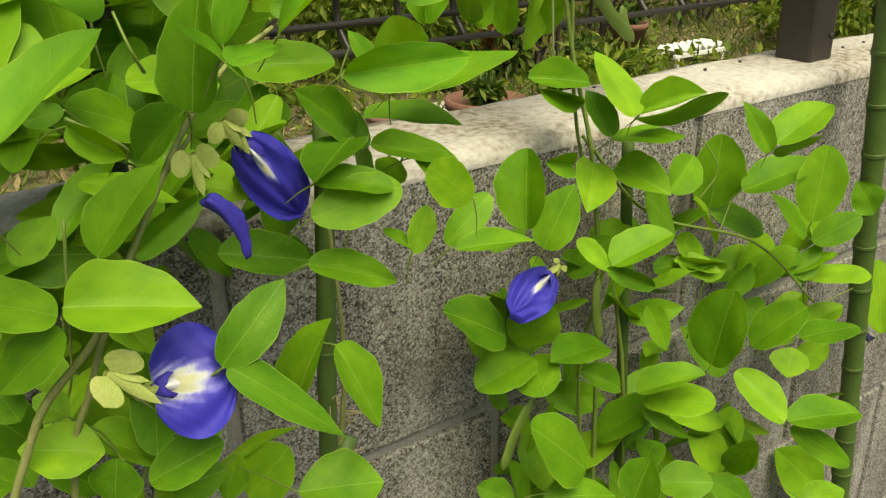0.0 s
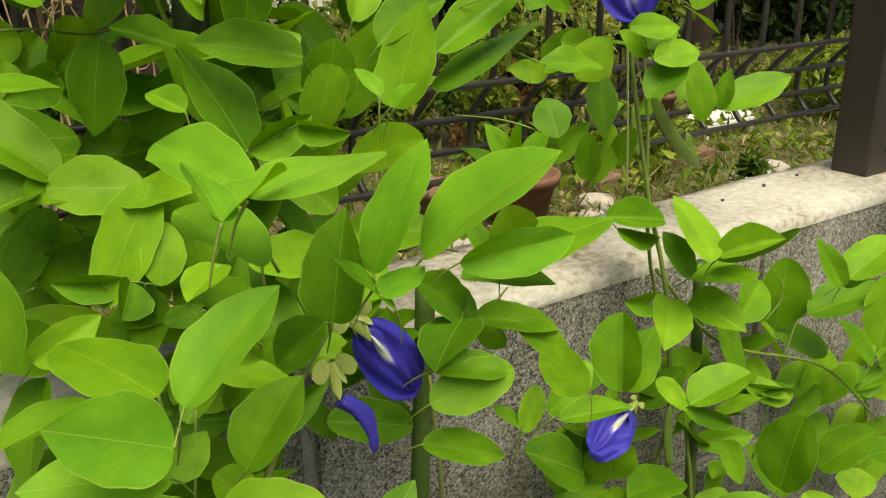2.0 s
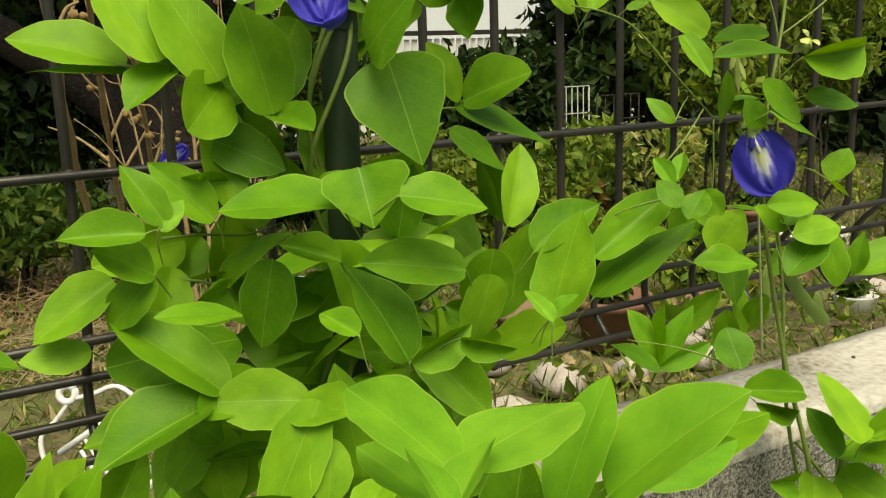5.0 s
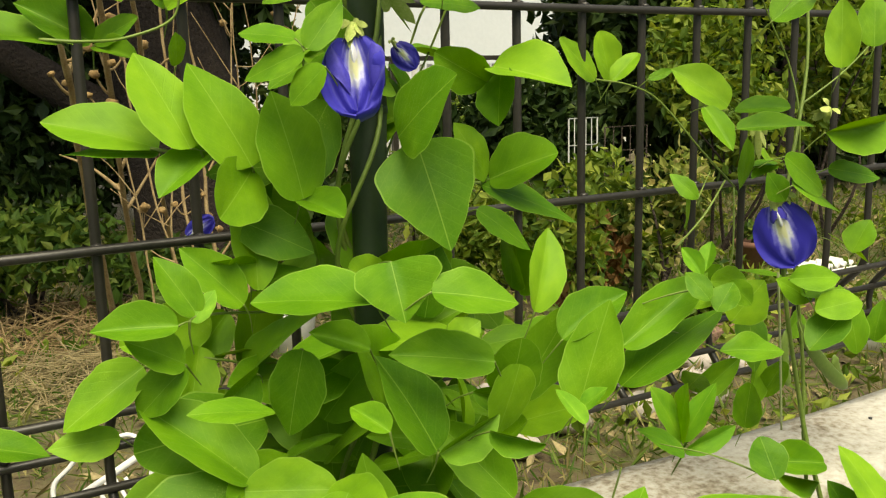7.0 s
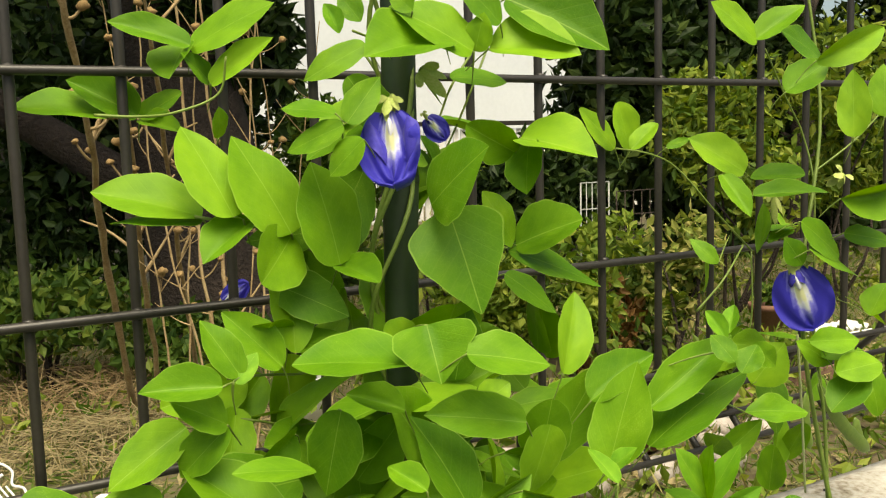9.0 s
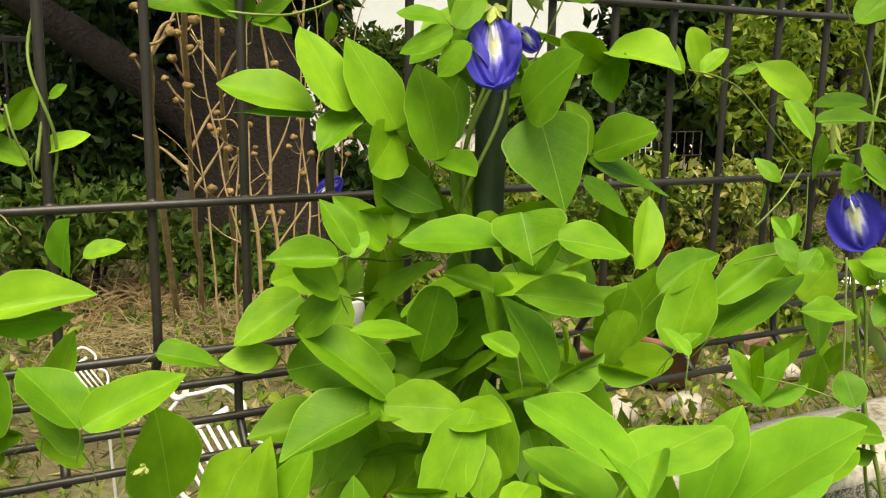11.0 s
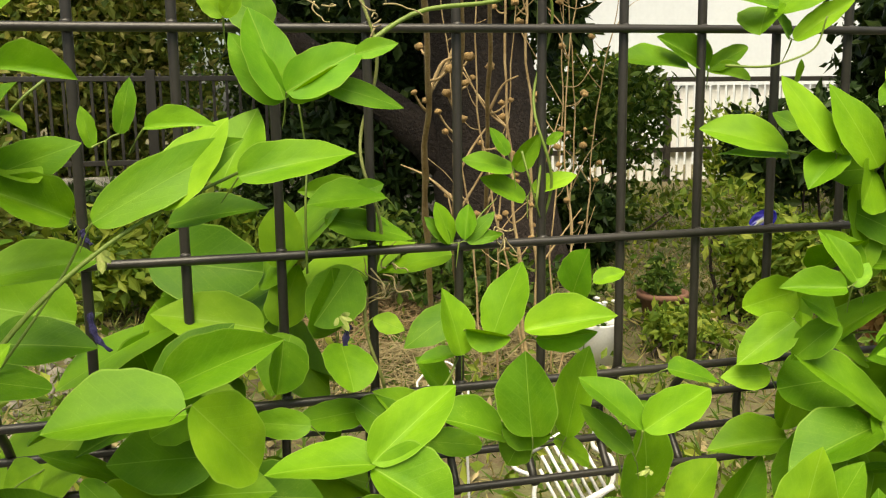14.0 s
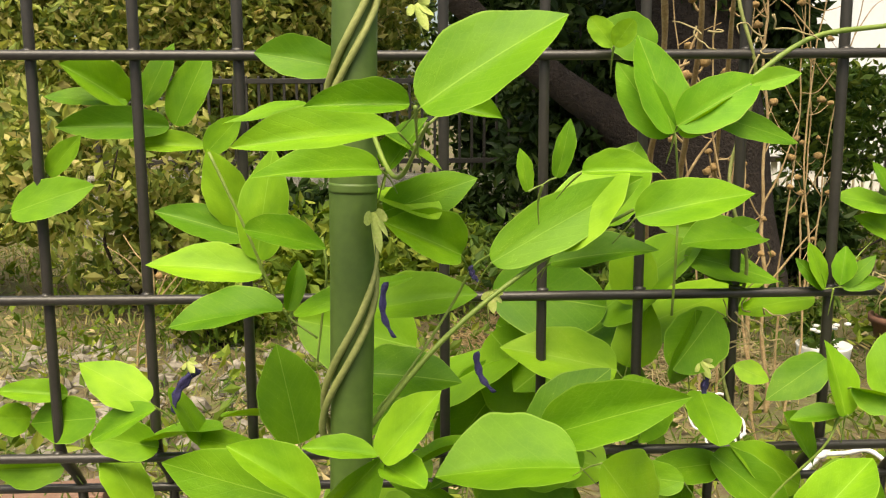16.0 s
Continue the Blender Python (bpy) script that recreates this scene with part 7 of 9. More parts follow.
petiole(VINE_C, (0.2103, -0.1950, 0.8848), (0.2202, -0.1893, 0.8736), 1)
petiole(VINE_C, (0.1002, -0.1720, 0.8857), (0.0989, -0.1659, 0.8710), 1)
petiole(VINE_C, (0.1096, -0.1770, 0.8971), (0.1070, -0.1702, 0.8829), 1)
petiole(VINE_C, (0.1406, -0.1695, 0.8693), (0.1420, -0.1640, 0.8544), 2)
petiole(VINE_C, (0.1358, -0.1700, 0.8702), (0.1406, -0.1695, 0.8693), 1)
petiole(VINE_C, (0.1455, -0.1690, 0.8685), (0.1406, -0.1695, 0.8693), 1)
petiole(VINE_C, (0.1561, -0.1670, 0.8684), (0.1500, -0.1591, 0.8559), 1)
petiole(VINE_C, (0.1622, -0.0980, 0.8758), (0.1582, -0.0913, 0.8618), 1)
petiole(VINE_C, (0.1868, -0.0946, 0.8663), (0.1840, -0.0862, 0.8530), 1)
petiole(VINE_C, (0.2617, -0.1287, 0.9223), (0.2686, -0.1207, 0.9104), 1)
petiole(VINE_C, (0.2606, -0.1762, 0.9432), (0.2568, -0.1633, 0.9345), 1)
petiole(VINE_C, (0.2703, -0.1480, 0.9487), (0.2614, -0.1378, 0.9401), 1)
petiole(VINE_C, (0.4097, -0.1297, 0.8884), (0.4099, -0.1231, 0.8738), 3)
petiole(VINE_C, (0.3699, -0.1710, 0.9067), (0.3692, -0.1636, 0.8925), 2)
petiole(VINE_R, (0.4813, -0.1090, 0.8726), (0.4822, -0.1018, 0.8583), 1)
petiole(VINE_C, (0.3095, -0.2150, 0.8876), (0.3011, -0.2066, 0.8770), 1)
petiole(VINE_C, (0.3299, -0.1980, 0.8516), (0.3268, -0.1907, 0.8377), 2)
petiole(VINE_C, (0.3335, -0.1940, 0.8508), (0.3299, -0.1980, 0.8516), 1)
petiole(VINE_C, (0.3263, -0.2020, 0.8524), (0.3299, -0.1980, 0.8516), 1)
petiole(VINE_C, (0.3501, -0.2030, 0.8442), (0.3418, -0.1913, 0.8373), 1)
petiole(VINE_C, (0.2878, -0.2260, 0.8504), (0.2801, -0.2156, 0.8409), 1)
petiole(VINE_C, (0.1693, -0.2875, 0.8950), (0.1698, -0.2806, 0.8805), 2)
petiole(VINE_C, (0.1719, -0.2850, 0.8987), (0.1693, -0.2875, 0.8950), 1)
petiole(VINE_C, (0.1668, -0.2900, 0.8913), (0.1693, -0.2875, 0.8950), 1)
petiole(VINE_C, (0.1441, 0.0080, 1.0989), (0.1524, 0.0080, 1.0870), 1)
petiole(VINE_C, (0.1588, 0.0110, 1.0984), (0.1578, 0.0110, 1.0863), 3)
petiole(VINE_C, (0.1596, 0.0130, 1.0975), (0.1588, 0.0110, 1.0984), 1)
petiole(VINE_C, (0.1759, -0.0272, 1.1300), (0.1780, -0.0166, 1.1181), 3)
petiole(VINE_C, (0.1756, -0.0320, 1.1299), (0.1759, -0.0272, 1.1300), 1)
petiole(VINE_C, (0.1756, -0.0215, 1.1309), (0.1759, -0.0272, 1.1300), 1)
petiole(VINE_C, (0.1836, -0.0339, 1.1125), (0.1837, -0.0248, 1.0994), 2)
petiole(VINE_C, (0.1830, -0.0370, 1.1117), (0.1836, -0.0339, 1.1125), 1)
petiole(VINE_C, (0.1842, -0.0307, 1.1134), (0.1836, -0.0339, 1.1125), 1)
petiole(VINE_C, (0.1854, -0.0360, 1.0869), (0.1854, -0.0278, 1.0732), 1)
petiole(VINE_C, (0.1826, -0.0782, 1.0510), (0.1877, -0.0706, 1.0379), 2)
petiole(VINE_C, (0.1777, -0.0810, 1.0522), (0.1826, -0.0782, 1.0510), 1)
petiole(VINE_C, (0.1875, -0.0754, 1.0499), (0.1826, -0.0782, 1.0510), 1)
petiole(VINE_C, (0.2022, -0.0842, 1.0431), (0.2065, -0.0749, 1.0307), 2)
petiole(VINE_C, (0.2012, -0.0870, 1.0437), (0.2022, -0.0842, 1.0431), 1)
petiole(VINE_C, (0.2032, -0.0814, 1.0425), (0.2022, -0.0842, 1.0431), 1)
petiole(VINE_C, (0.1709, -0.0540, 1.0503), (0.1790, -0.0484, 1.0378), 2)
petiole(VINE_C, (0.2209, -0.0923, 1.0290), (0.2204, -0.0821, 1.0167), 2)
petiole(VINE_C, (0.2203, -0.0950, 1.0292), (0.2209, -0.0923, 1.0290), 1)
petiole(VINE_C, (0.2215, -0.0895, 1.0289), (0.2209, -0.0923, 1.0290), 1)
petiole(VINE_C, (0.2148, -0.1163, 1.0917), (0.2179, -0.1107, 1.0770), 3)
petiole(VINE_C, (0.2138, -0.1120, 1.0948), (0.2148, -0.1163, 1.0917), 1)
petiole(VINE_C, (0.2148, -0.1180, 1.0898), (0.2148, -0.1163, 1.0917), 1)
petiole(VINE_C, (0.2157, -0.1190, 1.0905), (0.2148, -0.1163, 1.0917), 1)
petiole(VINE_C, (0.2207, -0.1240, 1.0836), (0.2305, -0.1163, 1.0735), 1)
petiole(VINE_C, (0.2312, -0.1070, 1.1239), (0.2414, -0.0991, 1.1145), 1)
petiole(VINE_C, (0.2697, -0.1068, 1.1270), (0.2781, -0.0971, 1.1175), 1)
petiole(VINE_C, (0.2823, -0.1111, 1.1220), (0.2851, -0.1042, 1.1079), 2)
petiole(VINE_C, (0.2929, -0.1074, 1.1239), (0.2870, -0.0956, 1.1148), 1)
petiole(VINE_C, (0.3075, -0.1001, 1.1482), (0.3012, -0.0872, 1.1411), 1)
petiole(VINE_C, (0.2963, -0.1120, 1.1348), (0.3011, -0.1065, 1.1206), 1)
petiole(VINE_C, (0.3015, -0.1198, 1.0804), (0.3039, -0.1070, 1.0711), 3)
petiole(VINE_C, (0.2994, -0.1174, 1.0764), (0.3015, -0.1198, 1.0804), 1)
petiole(VINE_C, (0.3042, -0.1219, 1.0820), (0.3015, -0.1198, 1.0804), 1)
petiole(VINE_C, (0.3008, -0.1201, 1.0828), (0.3015, -0.1198, 1.0804), 1)
petiole(VINE_C, (0.2626, -0.1110, 1.0528), (0.2615, -0.0981, 1.0434), 2)
petiole(VINE_C, (0.2578, -0.1120, 1.0541), (0.2626, -0.1110, 1.0528), 1)
petiole(VINE_C, (0.2675, -0.1100, 1.0514), (0.2626, -0.1110, 1.0528), 1)
petiole(VINE_C, (0.3208, -0.0817, 1.0282), (0.3182, -0.0717, 1.0160), 3)
petiole(VINE_C, (0.3249, -0.0791, 1.0284), (0.3208, -0.0817, 1.0282), 1)
petiole(VINE_C, (0.3170, -0.0830, 1.0266), (0.3208, -0.0817, 1.0282), 1)
petiole(VINE_C, (0.3205, -0.0830, 1.0297), (0.3208, -0.0817, 1.0282), 1)
petiole(VINE_C, (0.3065, -0.0960, 1.0169), (0.2997, -0.0830, 1.0105), 1)
petiole(VINE_R, (0.4575, 0.0000, 1.0755), (0.4624, 0.0000, 1.0614), 1)
petiole(VINE_R, (0.4547, -0.0170, 1.0746), (0.4564, -0.0109, 1.0599), 1)
petiole(VINE_R, (0.4438, -0.0320, 1.0750), (0.4387, -0.0248, 1.0616), 1)
petiole(VINE_R, (0.4719, -0.0330, 1.0753), (0.4655, -0.0238, 1.0638), 1)
petiole(VINE_R, (0.5144, -0.0605, 1.0565), (0.5147, -0.0515, 1.0433), 2)
petiole(VINE_R, (0.5112, -0.0610, 1.0584), (0.5144, -0.0605, 1.0565), 1)
petiole(VINE_R, (0.5175, -0.0600, 1.0546), (0.5144, -0.0605, 1.0565), 1)
petiole(VINE_R, (0.4828, -0.0690, 1.0581), (0.4831, -0.0538, 1.0530), 1)
petiole(VINE_R, (0.5022, -0.0760, 1.0448), (0.4954, -0.0655, 1.0348), 1)
petiole(VINE_R, (0.4990, -0.0795, 1.1377), (0.4991, -0.0718, 1.1236), 2)
petiole(VINE_R, (0.4951, -0.1050, 1.1055), (0.4904, -0.0961, 1.0931), 1)
petiole(VINE_R, (0.5349, -0.0983, 1.1243), (0.5418, -0.0904, 1.1121), 1)
petiole(VINE_R, (0.5018, -0.1200, 1.1220), (0.4949, -0.1119, 1.1100), 1)
petiole(VINE_R, (0.5069, -0.1410, 1.0789), (0.5065, -0.1354, 1.0639), 1)
petiole(VINE_R, (0.5349, -0.1400, 1.0899), (0.5340, -0.1347, 1.0748), 1)
petiole(VINE_R, (0.5225, -0.1220, 1.0435), (0.5145, -0.1135, 1.0325), 1)
petiole(VINE_R, (0.5090, -0.1060, 1.0300), (0.5006, -0.0944, 1.0230), 1)
petiole(VINE_R, (0.5105, -0.1113, 1.0136), (0.5016, -0.1009, 1.0053), 1)
petiole(VINE_R, (0.5384, -0.1130, 1.0217), (0.5299, -0.1032, 1.0123), 1)
petiole(VINE_C, (0.0043, -0.0470, 0.9590), (0.0014, -0.0419, 0.9442), 1)
petiole(VINE_C, (-0.0122, -0.0450, 0.9492), (-0.0110, -0.0402, 0.9340), 1)
petiole(VINE_C, (-0.0090, -0.0427, 0.9625), (-0.0146, -0.0306, 0.9536), 1)
petiole(VINE_L, (-0.0113, -0.0450, 0.9497), (-0.0017, -0.0391, 0.9383), 1)
petiole(VINE_C, (0.0174, -0.0685, 0.9637), (0.0092, -0.0603, 0.9527), 2)
petiole(VINE_C, (0.0136, -0.0710, 0.9667), (0.0174, -0.0685, 0.9637), 1)
petiole(VINE_C, (0.0211, -0.0660, 0.9607), (0.0174, -0.0685, 0.9637), 1)
petiole(VINE_C, (0.0515, -0.0406, 0.9773), (0.0511, -0.0317, 0.9640), 1)
petiole(VINE_C, (0.0603, -0.0480, 0.9841), (0.0525, -0.0414, 0.9718), 1)
petiole(VINE_C, (0.0326, 0.0060, 1.0446), (0.0350, 0.0060, 1.0303), 3)
petiole(VINE_C, (0.0335, 0.0070, 1.0416), (0.0326, 0.0060, 1.0446), 1)
petiole(VINE_C, (0.0345, 0.0070, 1.0416), (0.0326, 0.0060, 1.0446), 1)
petiole(VINE_C, (0.0297, 0.0040, 1.0504), (0.0326, 0.0060, 1.0446), 1)
petiole(VINE_C, (0.0436, 0.0100, 1.0260), (0.0434, 0.0100, 1.0121), 2)
petiole(VINE_C, (0.0415, 0.0100, 1.0231), (0.0436, 0.0100, 1.0260), 1)
petiole(VINE_C, (0.0457, 0.0100, 1.0288), (0.0436, 0.0100, 1.0260), 1)
petiole(VINE_C, (0.0535, 0.0058, 1.0562), (0.0490, 0.0058, 1.0442), 1)
petiole(VINE_C, (-0.0024, -0.0050, 1.0026), (-0.0039, -0.0040, 0.9882), 4)
petiole(VINE_C, (-0.0072, -0.0050, 1.0021), (-0.0024, -0.0050, 1.0026), 1)
petiole(VINE_C, (-0.0072, -0.0050, 1.0021), (-0.0024, -0.0050, 1.0026), 1)
petiole(VINE_C, (0.0023, -0.0050, 1.0032), (-0.0024, -0.0050, 1.0026), 1)
petiole(VINE_C, (0.0023, -0.0050, 1.0032), (-0.0024, -0.0050, 1.0026), 1)
petiole(VINE_L, (-0.0000, 0.0200, 0.9921), (0.0097, 0.0200, 0.9811), 1)
petiole(VINE_C, (0.0163, -0.0750, 0.9125), (0.0167, -0.0696, 0.8974), 1)
petiole(VINE_C, (0.0094, -0.0474, 0.9071), (0.0102, -0.0366, 0.8954), 2)
petiole(VINE_C, (0.0093, -0.0475, 0.9040), (0.0094, -0.0474, 0.9071), 1)
petiole(VINE_C, (0.0094, -0.0474, 0.9102), (0.0094, -0.0474, 0.9071), 1)
petiole(VINE_C, (0.0374, -0.0680, 0.9077), (0.0355, -0.0628, 0.8927), 1)
petiole(VINE_C, (0.0482, -0.1320, 0.9333), (0.0462, -0.1283, 0.9178), 2)
petiole(VINE_C, (0.0492, -0.1200, 0.9185), (0.0539, -0.1174, 0.9034), 1)
petiole(VINE_C, (0.0944, -0.0470, 0.8559), (0.0950, -0.0399, 0.8415), 1)
petiole(VINE_C, (0.0341, -0.0580, 0.9016), (0.0249, -0.0475, 0.8938), 1)
petiole(VINE_C, (0.1813, -0.0500, 0.8850), (0.1906, -0.0431, 0.8740), 1)
petiole(VINE_C, (0.1125, -0.0490, 0.8440), (0.1090, -0.0425, 0.8298), 1)
petiole(VINE_C, (0.1394, -0.0520, 0.8380), (0.1365, -0.0450, 0.8239), 1)
petiole(VINE_C, (0.0850, -0.0850, 0.9451), (0.0765, -0.0749, 0.9360), 1)
petiole(VINE_L, (-0.1575, -0.0770, 1.0366), (-0.1619, -0.0715, 1.0222), 1)
petiole(VINE_L, (-0.0967, -0.0001, 0.9557), (-0.0934, -0.0001, 0.9504), 1)
petiole(VINE_L, (-0.0708, -0.0097, 0.9510), (-0.0718, -0.0040, 0.9454), 1)
petiole(VINE_L, (-0.0714, 0.0069, 0.9537), (-0.0712, 0.0069, 0.9401), 1)
petiole(VINE_L, (-0.0745, -0.1360, 0.9326), (-0.0767, -0.1274, 0.9193), 3)
petiole(VINE_L, (-0.0930, -0.0600, 0.9243), (-0.0844, -0.0534, 0.9125), 1)
petiole(VINE_L, (-0.0455, -0.0190, 1.0309), (-0.0374, -0.0099, 1.0205), 1)
petiole(VINE_L, (-0.0724, 0.0095, 1.0176), (-0.0813, 0.0095, 1.0083), 2)
petiole(VINE_L, (-0.0753, 0.0090, 1.0179), (-0.0724, 0.0095, 1.0176), 1)
petiole(VINE_L, (-0.0696, 0.0100, 1.0173), (-0.0724, 0.0095, 1.0176), 1)
petiole(VINE_L, (-0.2149, -0.2000, 1.0947), (-0.2142, -0.1915, 1.0812), 2)
petiole(VINE_L, (-0.2123, -0.0995, 1.0945), (-0.2207, -0.0900, 1.0847), 1)
petiole(VINE_L, (-0.2201, -0.1600, 1.0866), (-0.2127, -0.1496, 1.0769), 1)
petiole(VINE_L, (-0.2272, -0.1300, 1.0731), (-0.2213, -0.1186, 1.0636), 1)
petiole(VINE_L, (-0.2261, -0.0790, 1.0697), (-0.2303, -0.0731, 1.0554), 1)
petiole(VINE_L, (-0.2429, -0.1000, 1.1093), (-0.2350, -0.0926, 1.0976), 1)
petiole(VINE_L, (-0.2971, -0.0120, 1.0350), (-0.2925, -0.0044, 1.0217), 2)
petiole(VINE_L, (-0.2962, -0.0120, 1.0329), (-0.2971, -0.0120, 1.0350), 1)
petiole(VINE_L, (-0.2979, -0.0120, 1.0371), (-0.2971, -0.0120, 1.0350), 1)
petiole(VINE_L, (-0.2849, -0.0440, 1.0239), (-0.2816, -0.0371, 1.0098), 2)
petiole(VINE_L, (-0.2838, -0.0440, 1.0206), (-0.2849, -0.0440, 1.0239), 1)
petiole(VINE_L, (-0.2861, -0.0440, 1.0271), (-0.2849, -0.0440, 1.0239), 1)
petiole(VINE_L, (-0.2707, -0.0680, 1.0090), (-0.2674, -0.0616, 0.9947), 2)
petiole(VINE_L, (-0.3635, 0.0321, 1.0969), (-0.3570, 0.0321, 1.0850), 2)
petiole(VINE_L, (-0.3641, 0.0343, 1.0969), (-0.3635, 0.0321, 1.0969), 1)
petiole(VINE_L, (-0.3628, 0.0300, 1.0969), (-0.3635, 0.0321, 1.0969), 1)
petiole(VINE_L, (-0.3376, 0.0200, 1.0858), (-0.3353, 0.0200, 1.0719), 2)
petiole(VINE_L, (-0.3210, 0.0200, 1.0747), (-0.3127, 0.0200, 1.0636), 1)
petiole(VINE_L, (-0.3512, 0.0200, 1.0968), (-0.3542, 0.0200, 1.0822), 1)
petiole(VINE_L, (-0.3170, 0.0017, 1.0727), (-0.3217, 0.0017, 1.0595), 1)
petiole(VINE_L, (-0.3976, 0.0097, 1.0622), (-0.4022, 0.0097, 1.0489), 1)
petiole(VINE_L, (-0.4129, 0.0000, 1.0442), (-0.4201, 0.0000, 1.0320), 1)
petiole(VINE_L, (-0.3284, -0.0705, 0.9685), (-0.3204, -0.0630, 0.9568), 2)
petiole(VINE_L, (-0.3306, -0.0670, 0.9690), (-0.3284, -0.0705, 0.9685), 1)
petiole(VINE_L, (-0.3262, -0.0740, 0.9680), (-0.3284, -0.0705, 0.9685), 1)
petiole(VINE_L, (-0.3960, 0.0100, 0.9477), (-0.3878, 0.0100, 0.9364), 1)
petiole(VINE_L, (-0.3797, 0.0030, 0.9376), (-0.3703, 0.0030, 0.9268), 1)
petiole(VINE_L, (-0.4173, 0.0136, 0.9345), (-0.4116, 0.0136, 0.9240), 1)
petiole(VINE_L, (-0.4042, 0.0200, 0.9050), (-0.3954, 0.0200, 0.8944), 1)
petiole(VINE_L, (-0.2280, -0.1384, 0.9695), (-0.2288, -0.1288, 0.9568), 3)
petiole(VINE_L, (-0.2293, -0.1400, 0.9719), (-0.2280, -0.1384, 0.9695), 1)
petiole(VINE_L, (-0.2267, -0.1353, 0.9663), (-0.2280, -0.1384, 0.9695), 1)
petiole(VINE_L, (-0.2651, -0.1000, 0.9379), (-0.2577, -0.0928, 0.9257), 1)
petiole(VINE_L, (-0.2503, -0.1229, 0.9464), (-0.2494, -0.1148, 0.9326), 2)
petiole(VINE_L, (-0.2537, -0.1200, 0.9457), (-0.2503, -0.1229, 0.9464), 1)
petiole(VINE_L, (-0.2468, -0.1258, 0.9471), (-0.2503, -0.1229, 0.9464), 1)
petiole(VINE_L, (-0.2416, -0.0200, 0.9665), (-0.2500, -0.0110, 0.9562), 1)
petiole(VINE_L, (-0.2372, -0.0410, 1.0024), (-0.2453, -0.0336, 0.9907), 1)
petiole(VINE_L, (-0.2281, -0.0600, 1.0502), (-0.2352, -0.0523, 1.0381), 1)
petiole(VINE_L, (-0.2729, -0.0200, 0.9308), (-0.2716, -0.0144, 0.9159), 1)
petiole(VINE_L, (-0.1637, -0.0650, 0.9498), (-0.1653, -0.0552, 0.9372), 3)
petiole(VINE_L, (-0.1667, -0.0650, 0.9503), (-0.1637, -0.0650, 0.9498), 1)
petiole(VINE_L, (-0.1635, -0.0600, 0.9483), (-0.1637, -0.0650, 0.9498), 1)
petiole(VINE_L, (-0.1610, -0.0700, 0.9507), (-0.1637, -0.0650, 0.9498), 1)
petiole(VINE_L, (-0.1398, -0.0572, 0.9401), (-0.1311, -0.0465, 0.9320), 1)
petiole(VINE_L, (-0.1835, -0.0810, 1.0311), (-0.1902, -0.0747, 1.0179), 1)
petiole(VINE_L, (-0.1542, -0.0510, 1.0256), (-0.1614, -0.0419, 1.0145), 1)
petiole(VINE_L, (-0.1219, -0.0720, 1.0482), (-0.1301, -0.0656, 1.0360), 1)
petiole(VINE_L, (-0.1701, -0.1300, 1.0672), (-0.1703, -0.1239, 1.0524), 2)
petiole(VINE_L, (-0.1751, -0.1300, 1.0648), (-0.1701, -0.1300, 1.0672), 1)
petiole(VINE_L, (-0.1651, -0.1300, 1.0697), (-0.1701, -0.1300, 1.0672), 1)
petiole(VINE_L, (-0.1561, -0.1300, 1.0716), (-0.1634, -0.1200, 1.0614), 1)
petiole(VINE_L, (-0.0628, -0.0398, 1.1039), (-0.0699, -0.0308, 1.0927), 1)
petiole(VINE_L, (-0.0800, -0.0390, 1.0901), (-0.0893, -0.0301, 1.0806), 1)
petiole(VINE_L, (-0.0976, -0.0417, 1.0830), (-0.0993, -0.0356, 1.0683), 4)
petiole(VINE_L, (-0.0993, -0.0400, 1.0811), (-0.0976, -0.0417, 1.0830), 1)
petiole(VINE_L, (-0.0971, -0.0440, 1.0858), (-0.0976, -0.0417, 1.0830), 1)
petiole(VINE_L, (-0.1246, -0.0351, 1.1213), (-0.1241, -0.0273, 1.1073), 2)
petiole(VINE_L, (-0.1020, 0.0150, 0.9568), (-0.1042, 0.0150, 0.9420), 1)
petiole(VINE_C, (0.1852, -0.2577, 0.8380), (0.1878, -0.2479, 0.8256), 3)
petiole(VINE_C, (0.1859, -0.2590, 0.8419), (0.1852, -0.2577, 0.8380), 1)
petiole(VINE_C, (0.1853, -0.2570, 0.8336), (0.1852, -0.2577, 0.8380), 1)
petiole(VINE_C, (0.2007, -0.2480, 0.8501), (0.1959, -0.2426, 0.8358), 1)
petiole(VINE_C, (0.2251, -0.1995, 0.8275), (0.2195, -0.1919, 0.8146), 1)
petiole(VINE_C, (0.2838, -0.2305, 0.8389), (0.2761, -0.2221, 0.8277), 1)
petiole(VINE_C, (0.3175, -0.2061, 0.8592), (0.3233, -0.1964, 0.8479), 2)
petiole(VINE_C, (0.3210, -0.2017, 0.8581), (0.3175, -0.2061, 0.8592), 1)
petiole(VINE_C, (0.3140, -0.2104, 0.8604), (0.3175, -0.2061, 0.8592), 1)
petiole(VINE_C, (0.3377, -0.2072, 0.8864), (0.3391, -0.1988, 0.8729), 1)
petiole(VINE_C, (0.3306, -0.2150, 0.8785), (0.3331, -0.2113, 0.8631), 1)
petiole(VINE_C, (0.3512, -0.1880, 0.8716), (0.3437, -0.1798, 0.8601), 1)
petiole(VINE_C, (0.2279, -0.2710, 0.8128), (0.2214, -0.2617, 0.8016), 2)
petiole(VINE_C, (0.2585, -0.2605, 0.7876), (0.2574, -0.2523, 0.7739), 1)
petiole(VINE_C, (0.2845, -0.2420, 0.7893), (0.2806, -0.2271, 0.7849), 1)
petiole(VINE_C, (0.2840, -0.2240, 0.8176), (0.2758, -0.2131, 0.8092), 1)
